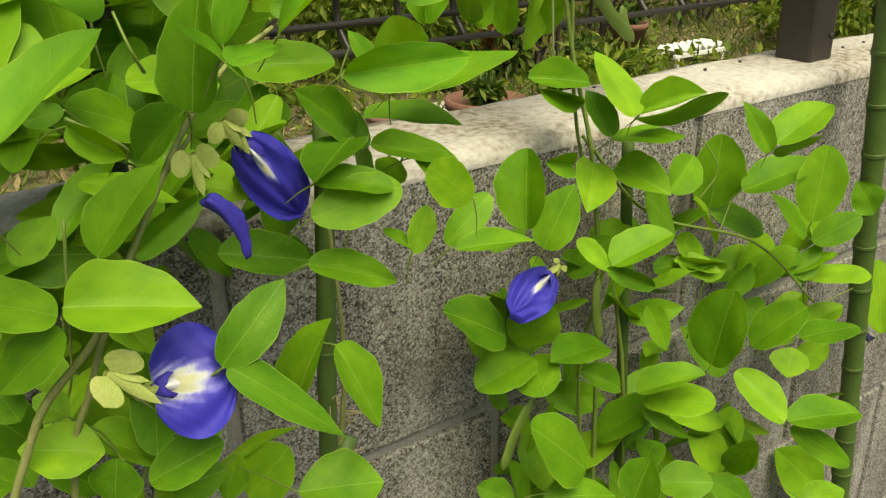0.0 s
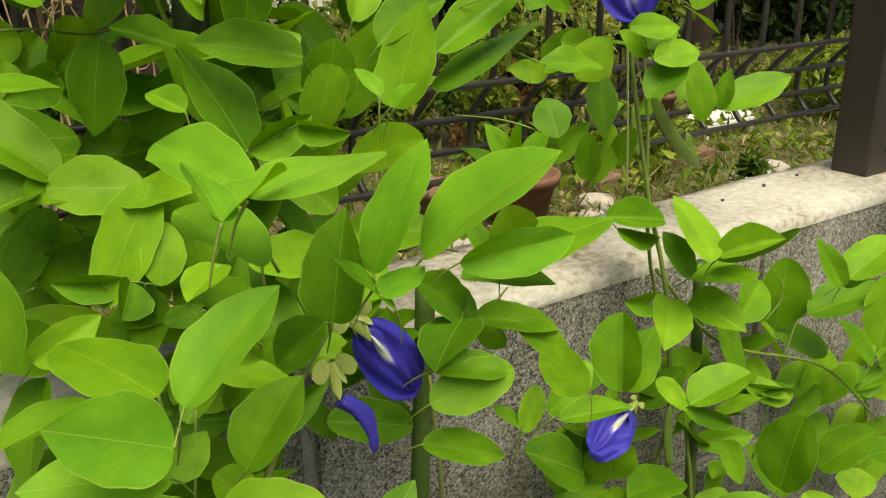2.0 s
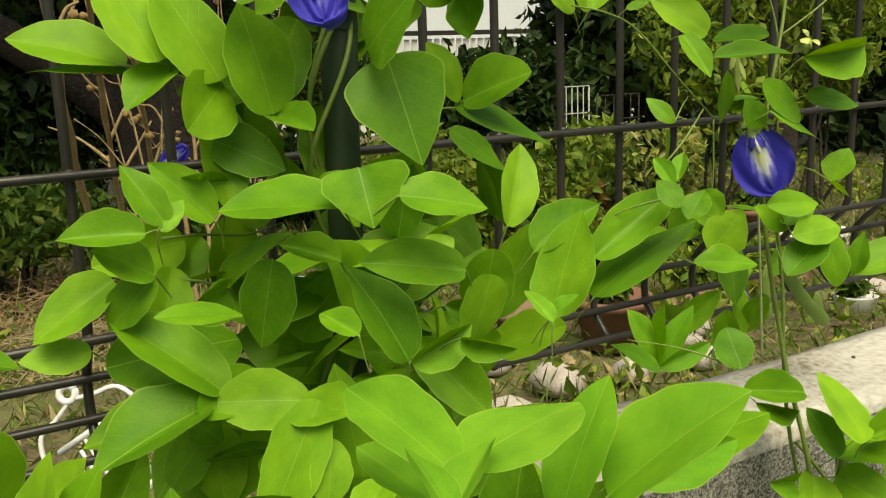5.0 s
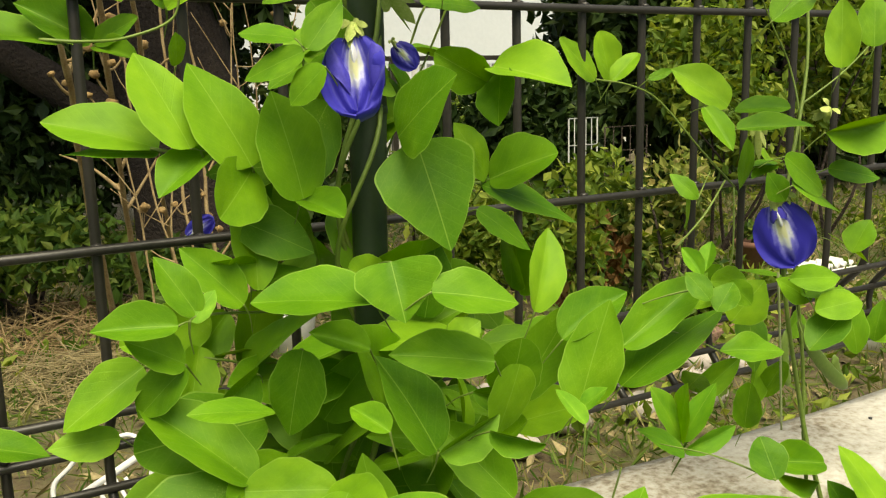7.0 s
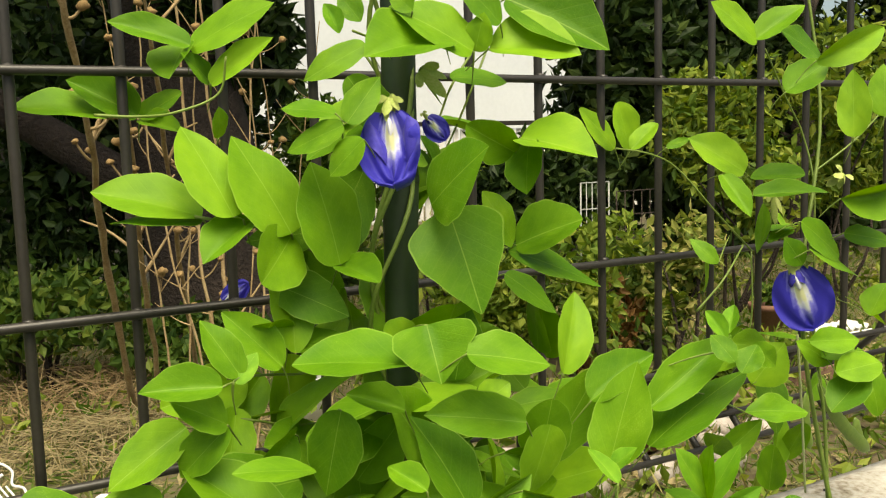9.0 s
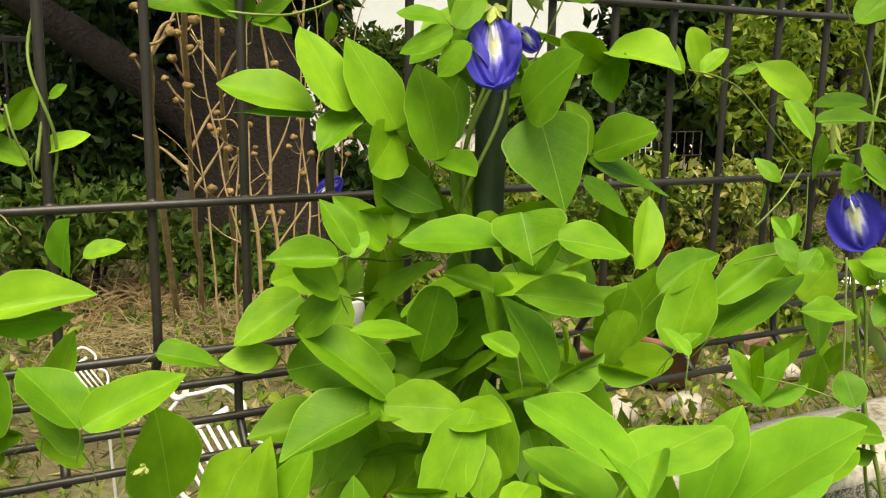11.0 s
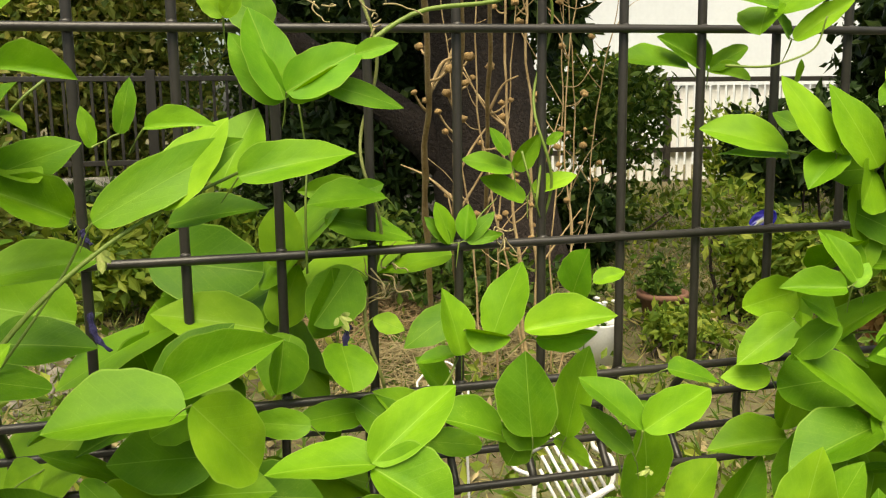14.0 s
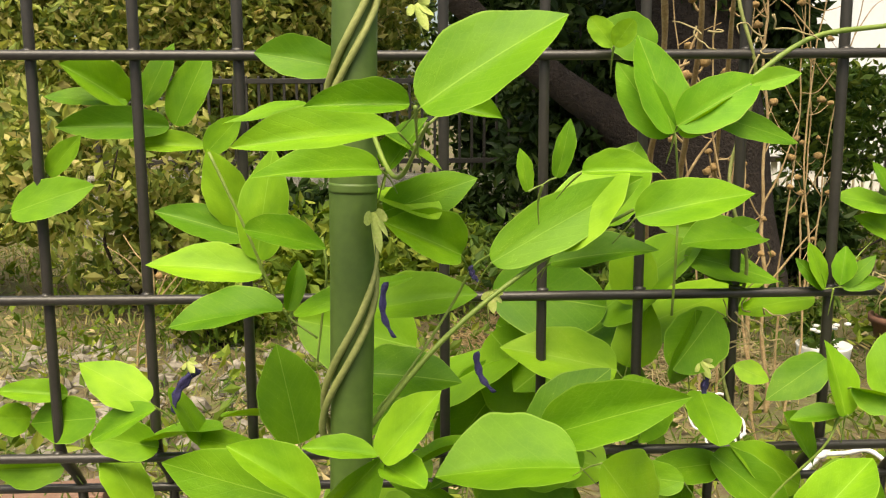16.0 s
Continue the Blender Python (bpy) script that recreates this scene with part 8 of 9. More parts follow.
petiole(VINE_C, (0.3304, -0.2700, 0.8481), (0.3316, -0.2704, 0.8322), 1)
petiole(VINE_C, (0.4017, -0.2212, 0.8033), (0.4006, -0.2164, 0.7881), 1)
petiole(VINE_R, (0.4713, -0.1600, 0.7560), (0.4683, -0.1533, 0.7417), 1)
petiole(VINE_C, (0.3513, -0.2285, 0.8094), (0.3440, -0.2208, 0.7975), 2)
petiole(VINE_C, (0.3502, -0.2260, 0.8102), (0.3513, -0.2285, 0.8094), 1)
petiole(VINE_C, (0.3524, -0.2310, 0.8087), (0.3513, -0.2285, 0.8094), 1)
petiole(VINE_C, (0.3219, -0.2420, 0.8198), (0.3210, -0.2387, 0.8042), 2)
petiole(VINE_R, (0.5391, -0.1312, 0.7886), (0.5449, -0.1179, 0.7819), 1)
petiole(VINE_R, (0.5584, -0.1333, 0.7834), (0.5568, -0.1193, 0.7758), 1)
petiole(VINE_R, (0.5174, -0.1347, 0.7921), (0.5248, -0.1270, 0.7802), 1)
petiole(VINE_R, (0.5345, -0.1697, 0.8283), (0.5327, -0.1624, 0.8142), 2)
petiole(VINE_R, (0.5305, -0.1710, 0.8283), (0.5345, -0.1697, 0.8283), 1)
petiole(VINE_R, (0.5385, -0.1684, 0.8282), (0.5345, -0.1697, 0.8283), 1)
petiole(VINE_R, (0.5518, -0.1557, 0.8215), (0.5433, -0.1473, 0.8108), 1)
petiole(VINE_R, (0.5378, -0.1470, 0.8076), (0.5302, -0.1372, 0.7975), 1)
petiole(VINE_R, (0.5284, -0.1550, 0.8130), (0.5291, -0.1526, 0.7972), 1)
petiole(VINE_R, (0.5093, -0.1050, 0.8393), (0.5011, -0.0947, 0.8302), 2)
petiole(VINE_R, (0.5072, -0.1020, 0.8426), (0.5093, -0.1050, 0.8393), 1)
petiole(VINE_R, (0.5115, -0.1080, 0.8360), (0.5093, -0.1050, 0.8393), 1)
petiole(VINE_R, (0.5117, -0.1760, 0.7384), (0.5085, -0.1670, 0.7255), 3)
petiole(VINE_R, (0.5134, -0.1760, 0.7373), (0.5117, -0.1760, 0.7384), 1)
petiole(VINE_R, (0.5083, -0.1760, 0.7387), (0.5117, -0.1760, 0.7384), 1)
petiole(VINE_R, (0.6381, -0.1260, 0.7131), (0.6312, -0.1128, 0.7072), 1)
petiole(VINE_R, (0.6273, -0.1360, 0.7014), (0.6192, -0.1250, 0.6931), 1)
petiole(VINE_R, (0.5760, -0.1440, 0.7631), (0.5673, -0.1323, 0.7563), 1)
petiole(VINE_R, (0.6995, -0.1070, 0.7140), (0.6963, -0.0976, 0.7015), 2)
petiole(VINE_R, (0.7048, -0.1310, 0.7351), (0.6994, -0.1211, 0.7237), 1)
petiole(VINE_R, (0.6478, -0.1880, 0.7924), (0.6458, -0.1819, 0.7777), 2)
petiole(VINE_R, (0.6504, -0.1880, 0.7948), (0.6478, -0.1880, 0.7924), 1)
petiole(VINE_R, (0.6452, -0.1880, 0.7900), (0.6478, -0.1880, 0.7924), 1)
petiole(VINE_R, (0.6643, -0.1783, 0.7859), (0.6559, -0.1696, 0.7753), 1)
petiole(VINE_R, (0.7310, -0.1760, 0.7176), (0.7301, -0.1701, 0.7028), 1)
petiole(VINE_R, (0.7236, -0.1800, 0.7071), (0.7231, -0.1726, 0.6929), 2)
petiole(VINE_R, (0.7283, -0.1800, 0.7036), (0.7236, -0.1800, 0.7071), 1)
petiole(VINE_R, (0.7190, -0.1800, 0.7106), (0.7236, -0.1800, 0.7071), 1)
petiole(VINE_R, (0.8061, -0.1390, 0.6354), (0.8050, -0.1310, 0.6216), 2)
petiole(VINE_R, (0.4555, -0.1458, 0.6967), (0.4617, -0.1398, 0.6832), 1)
petiole(VINE_R, (0.4863, -0.1373, 0.6678), (0.4923, -0.1253, 0.6591), 2)
petiole(VINE_R, (0.4827, -0.1430, 0.6800), (0.4844, -0.1357, 0.6659), 1)
petiole(VINE_R, (0.5284, -0.1616, 0.6728), (0.5371, -0.1546, 0.6613), 1)
petiole(VINE_R, (0.5484, -0.1600, 0.6321), (0.5545, -0.1560, 0.6178), 1)
petiole(VINE_R, (0.5668, -0.1600, 0.6227), (0.5625, -0.1493, 0.6116), 1)
petiole(VINE_R, (0.5747, -0.1600, 0.6080), (0.5713, -0.1470, 0.5992), 2)
petiole(VINE_R, (0.5740, -0.1600, 0.6129), (0.5747, -0.1600, 0.6080), 1)
petiole(VINE_R, (0.5753, -0.1600, 0.6030), (0.5747, -0.1600, 0.6080), 1)
petiole(VINE_R, (0.6545, -0.1571, 0.6124), (0.6537, -0.1506, 0.5978), 1)
petiole(VINE_R, (0.6996, -0.1600, 0.6153), (0.6964, -0.1508, 0.6026), 1)
petiole(VINE_R, (0.7713, -0.1590, 0.5983), (0.7640, -0.1492, 0.5880), 1)
petiole(VINE_R, (0.6936, -0.2010, 0.5672), (0.6950, -0.1998, 0.5513), 1)
petiole(VINE_R, (0.7228, -0.1890, 0.5484), (0.7160, -0.1772, 0.5400), 2)
petiole(VINE_R, (0.7198, -0.1890, 0.5523), (0.7228, -0.1890, 0.5484), 1)
petiole(VINE_R, (0.7257, -0.1890, 0.5445), (0.7228, -0.1890, 0.5484), 1)
petiole(VINE_R, (0.6892, -0.1600, 0.5036), (0.6918, -0.1532, 0.4893), 2)
petiole(VINE_R, (0.5100, -0.1690, 0.5873), (0.5147, -0.1629, 0.5733), 1)
petiole(VINE_R, (0.5479, -0.1770, 0.7020), (0.5439, -0.1621, 0.6976), 1)
petiole(VINE_C, (0.1765, -0.2265, 0.7786), (0.1801, -0.2195, 0.7647), 1)
petiole(VINE_C, (0.2071, -0.2090, 0.8823), (0.1997, -0.1966, 0.8755), 1)
petiole(VINE_C, (0.2056, -0.1280, 0.8821), (0.2053, -0.1209, 0.8678), 1)
petiole(VINE_C, (0.1666, -0.2840, 0.8798), (0.1745, -0.2774, 0.8676), 1)
petiole(VINE_C, (0.1706, -0.2680, 0.8949), (0.1727, -0.2689, 0.8791), 1)
petiole(VINE_L, (-0.1302, -0.0390, 1.0409), (-0.1332, -0.0342, 1.0260), 1)
petiole(VINE_L, (-0.0517, 0.0040, 1.0317), (-0.0431, 0.0040, 1.0204), 1)
petiole(VINE_L, (-0.0987, 0.0200, 0.9894), (-0.0990, 0.0200, 0.9744), 1)
petiole(VINE_L, (-0.1112, 0.0000, 0.9597), (-0.1030, 0.0000, 0.9475), 1)
petiole(VINE_L, (-0.1489, -0.1000, 0.9493), (-0.1402, -0.0920, 0.9385), 1)
petiole(VINE_L, (-0.1455, -0.1250, 0.9615), (-0.1549, -0.1157, 0.9525), 1)
petiole(VINE_L, (-0.0615, -0.0040, 0.9912), (-0.0543, -0.0040, 0.9854), 1)
petiole(VINE_L, (-0.1028, -0.0300, 0.9603), (-0.1008, -0.0146, 0.9564), 1)
petiole(VINE_L, (-0.1004, -0.0120, 1.1202), (-0.0942, -0.0057, 1.1069), 1)
petiole(VINE_L, (-0.1951, -0.0620, 1.0313), (-0.1887, -0.0538, 1.0191), 1)
petiole(VINE_C, (-0.0018, -0.0000, 0.9643), (0.0065, -0.0000, 0.9566), 1)
leaf(VINE_R, (0.838, -0.168, 0.697), (0.825, -0.157, 0.725), -55, 0.028, 3)
leaf(VINE_R, (0.747, -0.167, 0.601), (0.734, -0.175, 0.581), 16, 0.032, 0)
leaf(VINE_R, (0.476, -0.164, 0.575), (0.529, -0.184, 0.570), 4, 0.030, 2)
leaf(VINE_R, (0.538, -0.188, 0.558), (0.550, -0.190, 0.590), -45, 0.033, 6)
leaf(VINE_R, (0.598, -0.160, 0.530), (0.629, -0.189, 0.534), 11, 0.031, 6)
leaf(VINE_R, (0.663, -0.160, 0.504), (0.697, -0.190, 0.480), 22, 0.027, 2)
leaf(VINE_R, (0.781, -0.181, 0.440), (0.828, -0.196, 0.444), -4, 0.028, 2)
leaf(VINE_R, (0.780, -0.122, 0.601), (0.756, -0.108, 0.614), -31, 0.025, 0)
leaf(VINE_R, (0.485, -0.117, 0.620), (0.473, -0.110, 0.630), -22, 0.013, 3)
leaf(VINE_R, (0.612, -0.160, 0.521), (0.583, -0.144, 0.541), -20, 0.026, 2)
leaf(VINE_R, (0.932, -0.120, 0.341), (0.875, -0.100, 0.406), -41, 0.060, 3)
leaf(VINE_R, (0.460, -0.154, 0.574), (0.438, -0.142, 0.590), -16, 0.021, 6)
leaf(VINE_R, (0.956, -0.140, 0.535), (0.965, -0.119, 0.606), -36, 0.036, 6)
leaf(VINE_R, (0.519, -0.031, 0.924), (0.530, -0.042, 0.953), -4, 0.024, 6)
leaf(VINE_R, (0.518, -0.031, 0.923), (0.493, -0.022, 0.930), -42, 0.017, 2)
leaf(VINE_R, (0.500, -0.079, 0.927), (0.513, -0.092, 0.954), 8, 0.028, 0)
leaf(VINE_R, (0.613, -0.088, 0.889), (0.604, -0.083, 0.936), -31, 0.023, 2)
leaf(VINE_R, (0.627, -0.090, 0.896), (0.674, -0.112, 0.920), 6, 0.027, 0)
leaf(VINE_R, (0.627, -0.090, 0.896), (0.629, -0.093, 0.925), -62, 0.015, 2)
leaf(VINE_R, (0.515, -0.117, 0.950), (0.539, -0.121, 0.959), 20, 0.015, 6)
leaf(VINE_R, (0.525, -0.117, 0.945), (0.505, -0.108, 0.959), -51, 0.015, 0)
leaf(VINE_R, (0.495, -0.124, 0.963), (0.529, -0.133, 0.962), 29, 0.017, 0)
leaf(VINE_R, (0.501, -0.135, 0.923), (0.531, -0.138, 0.945), -10, 0.022, 0)
leaf(VINE_R, (0.506, -0.134, 0.945), (0.536, -0.141, 0.949), 19, 0.020, 6)
leaf(VINE_R, (0.565, -0.113, 0.968), (0.579, -0.114, 0.988), -25, 0.019, 0)
leaf(VINE_R, (0.437, -0.110, 1.012), (0.427, -0.100, 1.026), -45, 0.010, 2)
leaf(VINE_R, (0.511, -0.106, 1.004), (0.498, -0.104, 1.021), -62, 0.015, 0)

petiole(VINE_R, (0.838, -0.168, 0.697), (0.820, -0.144, 0.650), 1)
petiole(VINE_R, (0.750, -0.163, 0.602), (0.702, -0.146, 0.580), 2)
petiole(VINE_R, (0.538, -0.188, 0.558), (0.553, -0.135, 0.556), 1)
petiole(VINE_R, (0.781, -0.181, 0.440), (0.780, -0.126, 0.447), 1)
petiole(VINE_R, (0.780, -0.122, 0.601), (0.750, -0.163, 0.602), 1)
petiole(VINE_R, (0.485, -0.117, 0.620), (0.527, -0.111, 0.585), 1)
petiole(VINE_R, (0.932, -0.120, 0.341), (0.883, -0.098, 0.353), 1)
petiole(VINE_R, (0.460, -0.154, 0.574), (0.481, -0.167, 0.580), 1)
petiole(VINE_R, (0.956, -0.140, 0.535), (0.934, -0.125, 0.488), 1)
petiole(VINE_R, (0.519, -0.031, 0.924), (0.500, -0.079, 0.927), 3)
petiole(VINE_R, (0.500, -0.079, 0.927), (0.520, -0.117, 0.948), 1)
petiole(VINE_R, (0.520, -0.117, 0.948), (0.545, -0.100, 0.928), 2)
petiole(VINE_R, (0.513, -0.106, 1.004), (0.545, -0.100, 0.982), 2)
petiole(VINE_R, (0.495, -0.124, 0.963), (0.520, -0.117, 0.948), 1)
petiole(VINE_R, (0.501, -0.135, 0.923), (0.520, -0.117, 0.948), 1)
petiole(VINE_R, (0.506, -0.134, 0.945), (0.520, -0.117, 0.948), 1)
petiole(VINE_R, (0.565, -0.113, 0.968), (0.545, -0.100, 0.980), 1)
petiole(VINE_R, (0.437, -0.110, 1.012), (0.484, -0.093, 1.032), 1)
leaf(VINE_C, (0.192, -0.251, 0.784), (0.168, -0.241, 0.790), -10, 0.020, 3)
leaf(VINE_C, (0.195, -0.252, 0.781), (0.191, -0.253, 0.763), 19, 0.018, 0)
leaf(VINE_C, (0.264, -0.241, 0.728), (0.298, -0.253, 0.726), 6, 0.029, 3)
leaf(VINE_C, (0.203, -0.256, 0.770), (0.226, -0.267, 0.783), 9, 0.017, 6)
leaf(VINE_C, (0.177, -0.245, 0.853), (0.191, -0.242, 0.865), 8, 0.013, 2)
leaf(VINE_C, (0.185, -0.200, 0.802), (0.188, -0.211, 0.788), -5, 0.016, 0)
leaf(VINE_C, (0.250, -0.200, 0.721), (0.228, -0.190, 0.714), -7, 0.019, 0)
leaf(VINE_C, (0.166, -0.244, 0.812), (0.170, -0.248, 0.803), 2, 0.012, 0)
leaf(VINE_C, (0.282, -0.213, 0.913), (0.291, -0.215, 0.915), 30, 0.009, 6)
leaf(VINE_C, (0.351, -0.187, 0.840), (0.346, -0.185, 0.827), 15, 0.017, 2)
leaf(VINE_C, (0.225, -0.180, 0.706), (0.252, -0.192, 0.728), 7, 0.019, 0)
leaf(VINE_C, (0.264, -0.180, 0.713), (0.253, -0.186, 0.693), 20, 0.017, 3)
leaf(VINE_C, (0.263, -0.190, 0.694), (0.282, -0.196, 0.717), -4, 0.029, 6)
leaf(VINE_C, (0.192, -0.200, 0.771), (0.183, -0.191, 0.779), -6, 0.014, 0)
leaf(VINE_C, (0.168, -0.200, 0.770), (0.174, -0.214, 0.756), -5, 0.016, 0)
leaf(VINE_C, (0.173, -0.100, 0.904), (0.182, -0.111, 0.897), 21, 0.015, 2)
leaf(VINE_C, (0.276, -0.120, 0.961), (0.288, -0.126, 0.972), 27, 0.016, 2)
leaf(VINE_C, (0.191, -0.100, 0.881), (0.186, -0.092, 0.895), -6, 0.015, 3)
leaf(VINE_C, (0.309, -0.271, 0.948), (0.310, -0.263, 0.960), -25, 0.013, 6)
leaf(VINE_C, (0.372, -0.188, 0.959), (0.404, -0.197, 0.957), 9, 0.015, 3)
leaf(VINE_C, (0.352, -0.204, 0.983), (0.362, -0.203, 0.994), -16, 0.012, 0)
leaf(VINE_C, (0.358, -0.190, 0.994), (0.355, -0.181, 1.006), -36, 0.008, 5)
leaf(VINE_C, (0.365, -0.185, 0.995), (0.371, -0.182, 1.007), -36, 0.008, 5)
leaf(VINE_C, (0.349, -0.203, 0.988), (0.345, -0.194, 0.999), -37, 0.010, 2)
leaf(VINE_C, (0.367, -0.196, 0.992), (0.379, -0.199, 0.981), 52, 0.011, 0)
leaf(VINE_C, (0.231, -0.103, 1.134), (0.223, -0.099, 1.146), -42, 0.011, 0)
leaf(VINE_C, (0.254, -0.107, 1.139), (0.245, -0.104, 1.148), -51, 0.011, 0)
leaf(VINE_C, (0.195, -0.030, 1.063), (0.181, -0.023, 1.072), -37, 0.012, 0)
leaf(VINE_C, (0.222, -0.100, 1.129), (0.217, -0.097, 1.142), -29, 0.009, 5)
leaf(VINE_C, (0.001, -0.005, 1.004), (0.004, -0.003, 1.024), -11, 0.012, 5)
leaf(VINE_C, (0.019, -0.056, 0.907), (0.009, -0.054, 0.889), -10, 0.019, 2)
leaf(VINE_C, (0.068, -0.068, 0.912), (0.056, -0.065, 0.927), -3, 0.009, 5)
leaf(VINE_C, (0.069, -0.068, 0.911), (0.079, -0.076, 0.926), 2, 0.009, 5)
leaf(VINE_C, (0.096, -0.047, 0.849), (0.058, -0.043, 0.835), -12, 0.030, 3)

petiole(VINE_C, (0.197, -0.253, 0.778), (0.192, -0.200, 0.771), 3)
petiole(VINE_C, (0.264, -0.241, 0.728), (0.250, -0.200, 0.721), 1)
petiole(VINE_C, (0.281, -0.214, 0.911), (0.287, -0.180, 0.890), 2)
petiole(VINE_C, (0.177, -0.245, 0.853), (0.183, -0.217, 0.854), 1)
petiole(VINE_C, (0.250, -0.200, 0.721), (0.238, -0.185, 0.699), 1)
petiole(VINE_C, (0.166, -0.244, 0.812), (0.191, -0.195, 0.805), 1)
petiole(VINE_C, (0.225, -0.180, 0.706), (0.238, -0.187, 0.687), 1)
petiole(VINE_C, (0.264, -0.180, 0.713), (0.238, -0.186, 0.693), 1)
petiole(VINE_C, (0.263, -0.190, 0.694), (0.238, -0.189, 0.673), 1)
petiole(VINE_C, (0.192, -0.200, 0.771), (0.211, -0.200, 0.739), 1)
petiole(VINE_C, (0.168, -0.200, 0.770), (0.192, -0.200, 0.771), 1)
petiole(VINE_C, (0.276, -0.120, 0.961), (0.242, -0.107, 0.942), 1)
petiole(VINE_C, (0.191, -0.100, 0.881), (0.210, -0.100, 0.891), 1)
petiole(VINE_C, (0.309, -0.271, 0.948), (0.274, -0.222, 0.957), 1)
petiole(VINE_C, (0.227, -0.103, 1.130), (0.256, -0.090, 1.120), 4)
petiole(VINE_C, (0.372, -0.188, 0.959), (0.327, -0.177, 0.978), 1)
petiole(VINE_C, (0.358, -0.195, 0.991), (0.327, -0.177, 0.978), 5)
petiole(VINE_C, (0.254, -0.107, 1.139), (0.256, -0.090, 1.120), 1)
petiole(VINE_C, (0.195, -0.030, 1.063), (0.201, -0.087, 1.044), 1)
petiole(VINE_C, (0.002, -0.005, 1.004), (0.039, 0.007, 1.038), 5)
petiole(VINE_C, (0.017, -0.056, 0.909), (0.041, -0.058, 0.901), 4)
petiole(VINE_C, (0.068, -0.067, 0.910), (0.110, -0.099, 0.924), 5)
petiole(VINE_C, (0.095, -0.047, 0.853), (0.149, -0.060, 0.826), 2)
leaf(VINE_L, (-0.062, -0.013, 1.032), (-0.046, -0.015, 1.038), 39, 0.012, 0)
leaf(VINE_L, (-0.052, -0.005, 0.963), (-0.036, -0.013, 0.957), 24, 0.013, 0)
leaf(VINE_L, (-0.215, -0.060, 0.916), (-0.235, -0.059, 0.907), -25, 0.020, 2)

petiole(VINE_L, (-0.052, -0.005, 0.963), (-0.067, -0.020, 0.956), 1)
petiole(VINE_L, (-0.215, -0.060, 0.916), (-0.248, -0.100, 0.898), 1)

# ---- flowers, buds and pods: foot, tip, turn, width ----
flower(VINE_R, (0.510, -0.100, 1.001), (0.520, -0.108, 0.963), 65, 0.035)
flower(VINE_C, (0.237, -0.115, 1.095), (0.235, -0.123, 1.063), 32, 0.027, True)
flower(VINE_C, (0.274, -0.080, 1.094), (0.281, -0.086, 1.083), 55, 0.012)
flower(VINE_C, (0.198, 0.020, 0.999), (0.210, 0.012, 1.009), 55, 0.012)
flower(VINE_C, (0.2702, -0.2050, 0.8664), (0.2893, -0.2130, 0.8334), 48, 0.024, faint=True)
flower(VINE_C, (0.207, -0.262, 0.808), (0.232, -0.270, 0.809), 31, 0.038)
flower(VINE_R, (0.489, -0.150, 0.732), (0.450, -0.158, 0.719), -10, 0.029, faint=True)
bud(VINE_C, (0.240, -0.240, 0.859), (0.253, -0.240, 0.834), 48, 0.009)
withered(VINE_L, (-0.226, -0.120, 1.031), (-0.223, -0.120, 1.010), 12, 0.005)
withered(VINE_L, (-0.189, -0.070, 0.990), (-0.181, -0.070, 0.972), 32, 0.006)
withered(VINE_L, (-0.322, -0.015, 0.968), (-0.335, -0.015, 0.946), -45, 0.009)
withered(VINE_L, (-0.066, -0.010, 0.961), (-0.066, -0.010, 0.942), 17, 0.007)
withered(VINE_L, (-0.191, -0.060, 1.026), (-0.187, -0.060, 1.019), 39, 0.005)
withered(VINE_R, (0.943, -0.130, 0.536), (0.963, -0.130, 0.523), 67, 0.015)
pod(VINE_R, (0.486, -0.140, 0.639), (0.461, -0.140, 0.591), 13, 0.009)
pod(VINE_R, (0.551, -0.130, 0.705), (0.558, -0.130, 0.654), 57, 0.008)
pod(VINE_R, (0.606, -0.045, 0.903), (0.667, -0.045, 0.841), 84, 0.011)
pod(VINE_R, (0.574, -0.060, 0.905), (0.580, -0.060, 0.864), 62, 0.008)
pod(VINE_R, (0.655, -0.040, 0.868), (0.667, -0.040, 0.842), 78, 0.009)
calyx(VINE_C, (0.192, -0.270, 0.823), (0.209, -0.270, 0.806), 37, 0.009, True)
calyx(VINE_C, (0.237, -0.240, 0.875), (0.241, -0.240, 0.858), 39, 0.008, True)
calyx(VINE_C, (0.263, -0.205, 0.875), (0.271, -0.205, 0.863), 55, 0.009, True)
calyx(VINE_C, (0.238, -0.115, 1.101), (0.237, -0.115, 1.091), 22, 0.011)
calyx(VINE_R, (0.517, -0.100, 1.008), (0.513, -0.100, 0.996), 24, 0.014)
calyx(VINE_L, (-0.214, -0.140, 1.128), (-0.208, -0.140, 1.118), 44, 0.008)
calyx(VINE_L, (-0.230, -0.120, 1.057), (-0.226, -0.120, 1.039), 16, 0.008)
calyx(VINE_L, (-0.183, -0.070, 1.017), (-0.180, -0.070, 1.006), 25, 0.009)
calyx(VINE_C, (0.079, -0.080, 0.890), (0.072, -0.080, 0.886), -30, 0.005)
calyx(VINE_C, (0.261, -0.100, 1.115), (0.277, -0.100, 1.102), 75, 0.013)
calyx(VINE_R, (0.607, -0.060, 1.053), (0.595, -0.060, 1.046), -18, 0.014)
calyx(VINE_R, (0.551, -0.050, 1.044), (0.556, -0.050, 1.017), 66, 0.010)
calyx(VINE_L, (-0.327, -0.015, 0.972), (-0.322, -0.015, 0.966), 28, 0.008)
calyx(VINE_L, (-0.071, -0.010, 0.967), (-0.064, -0.010, 0.958), 51, 0.010)

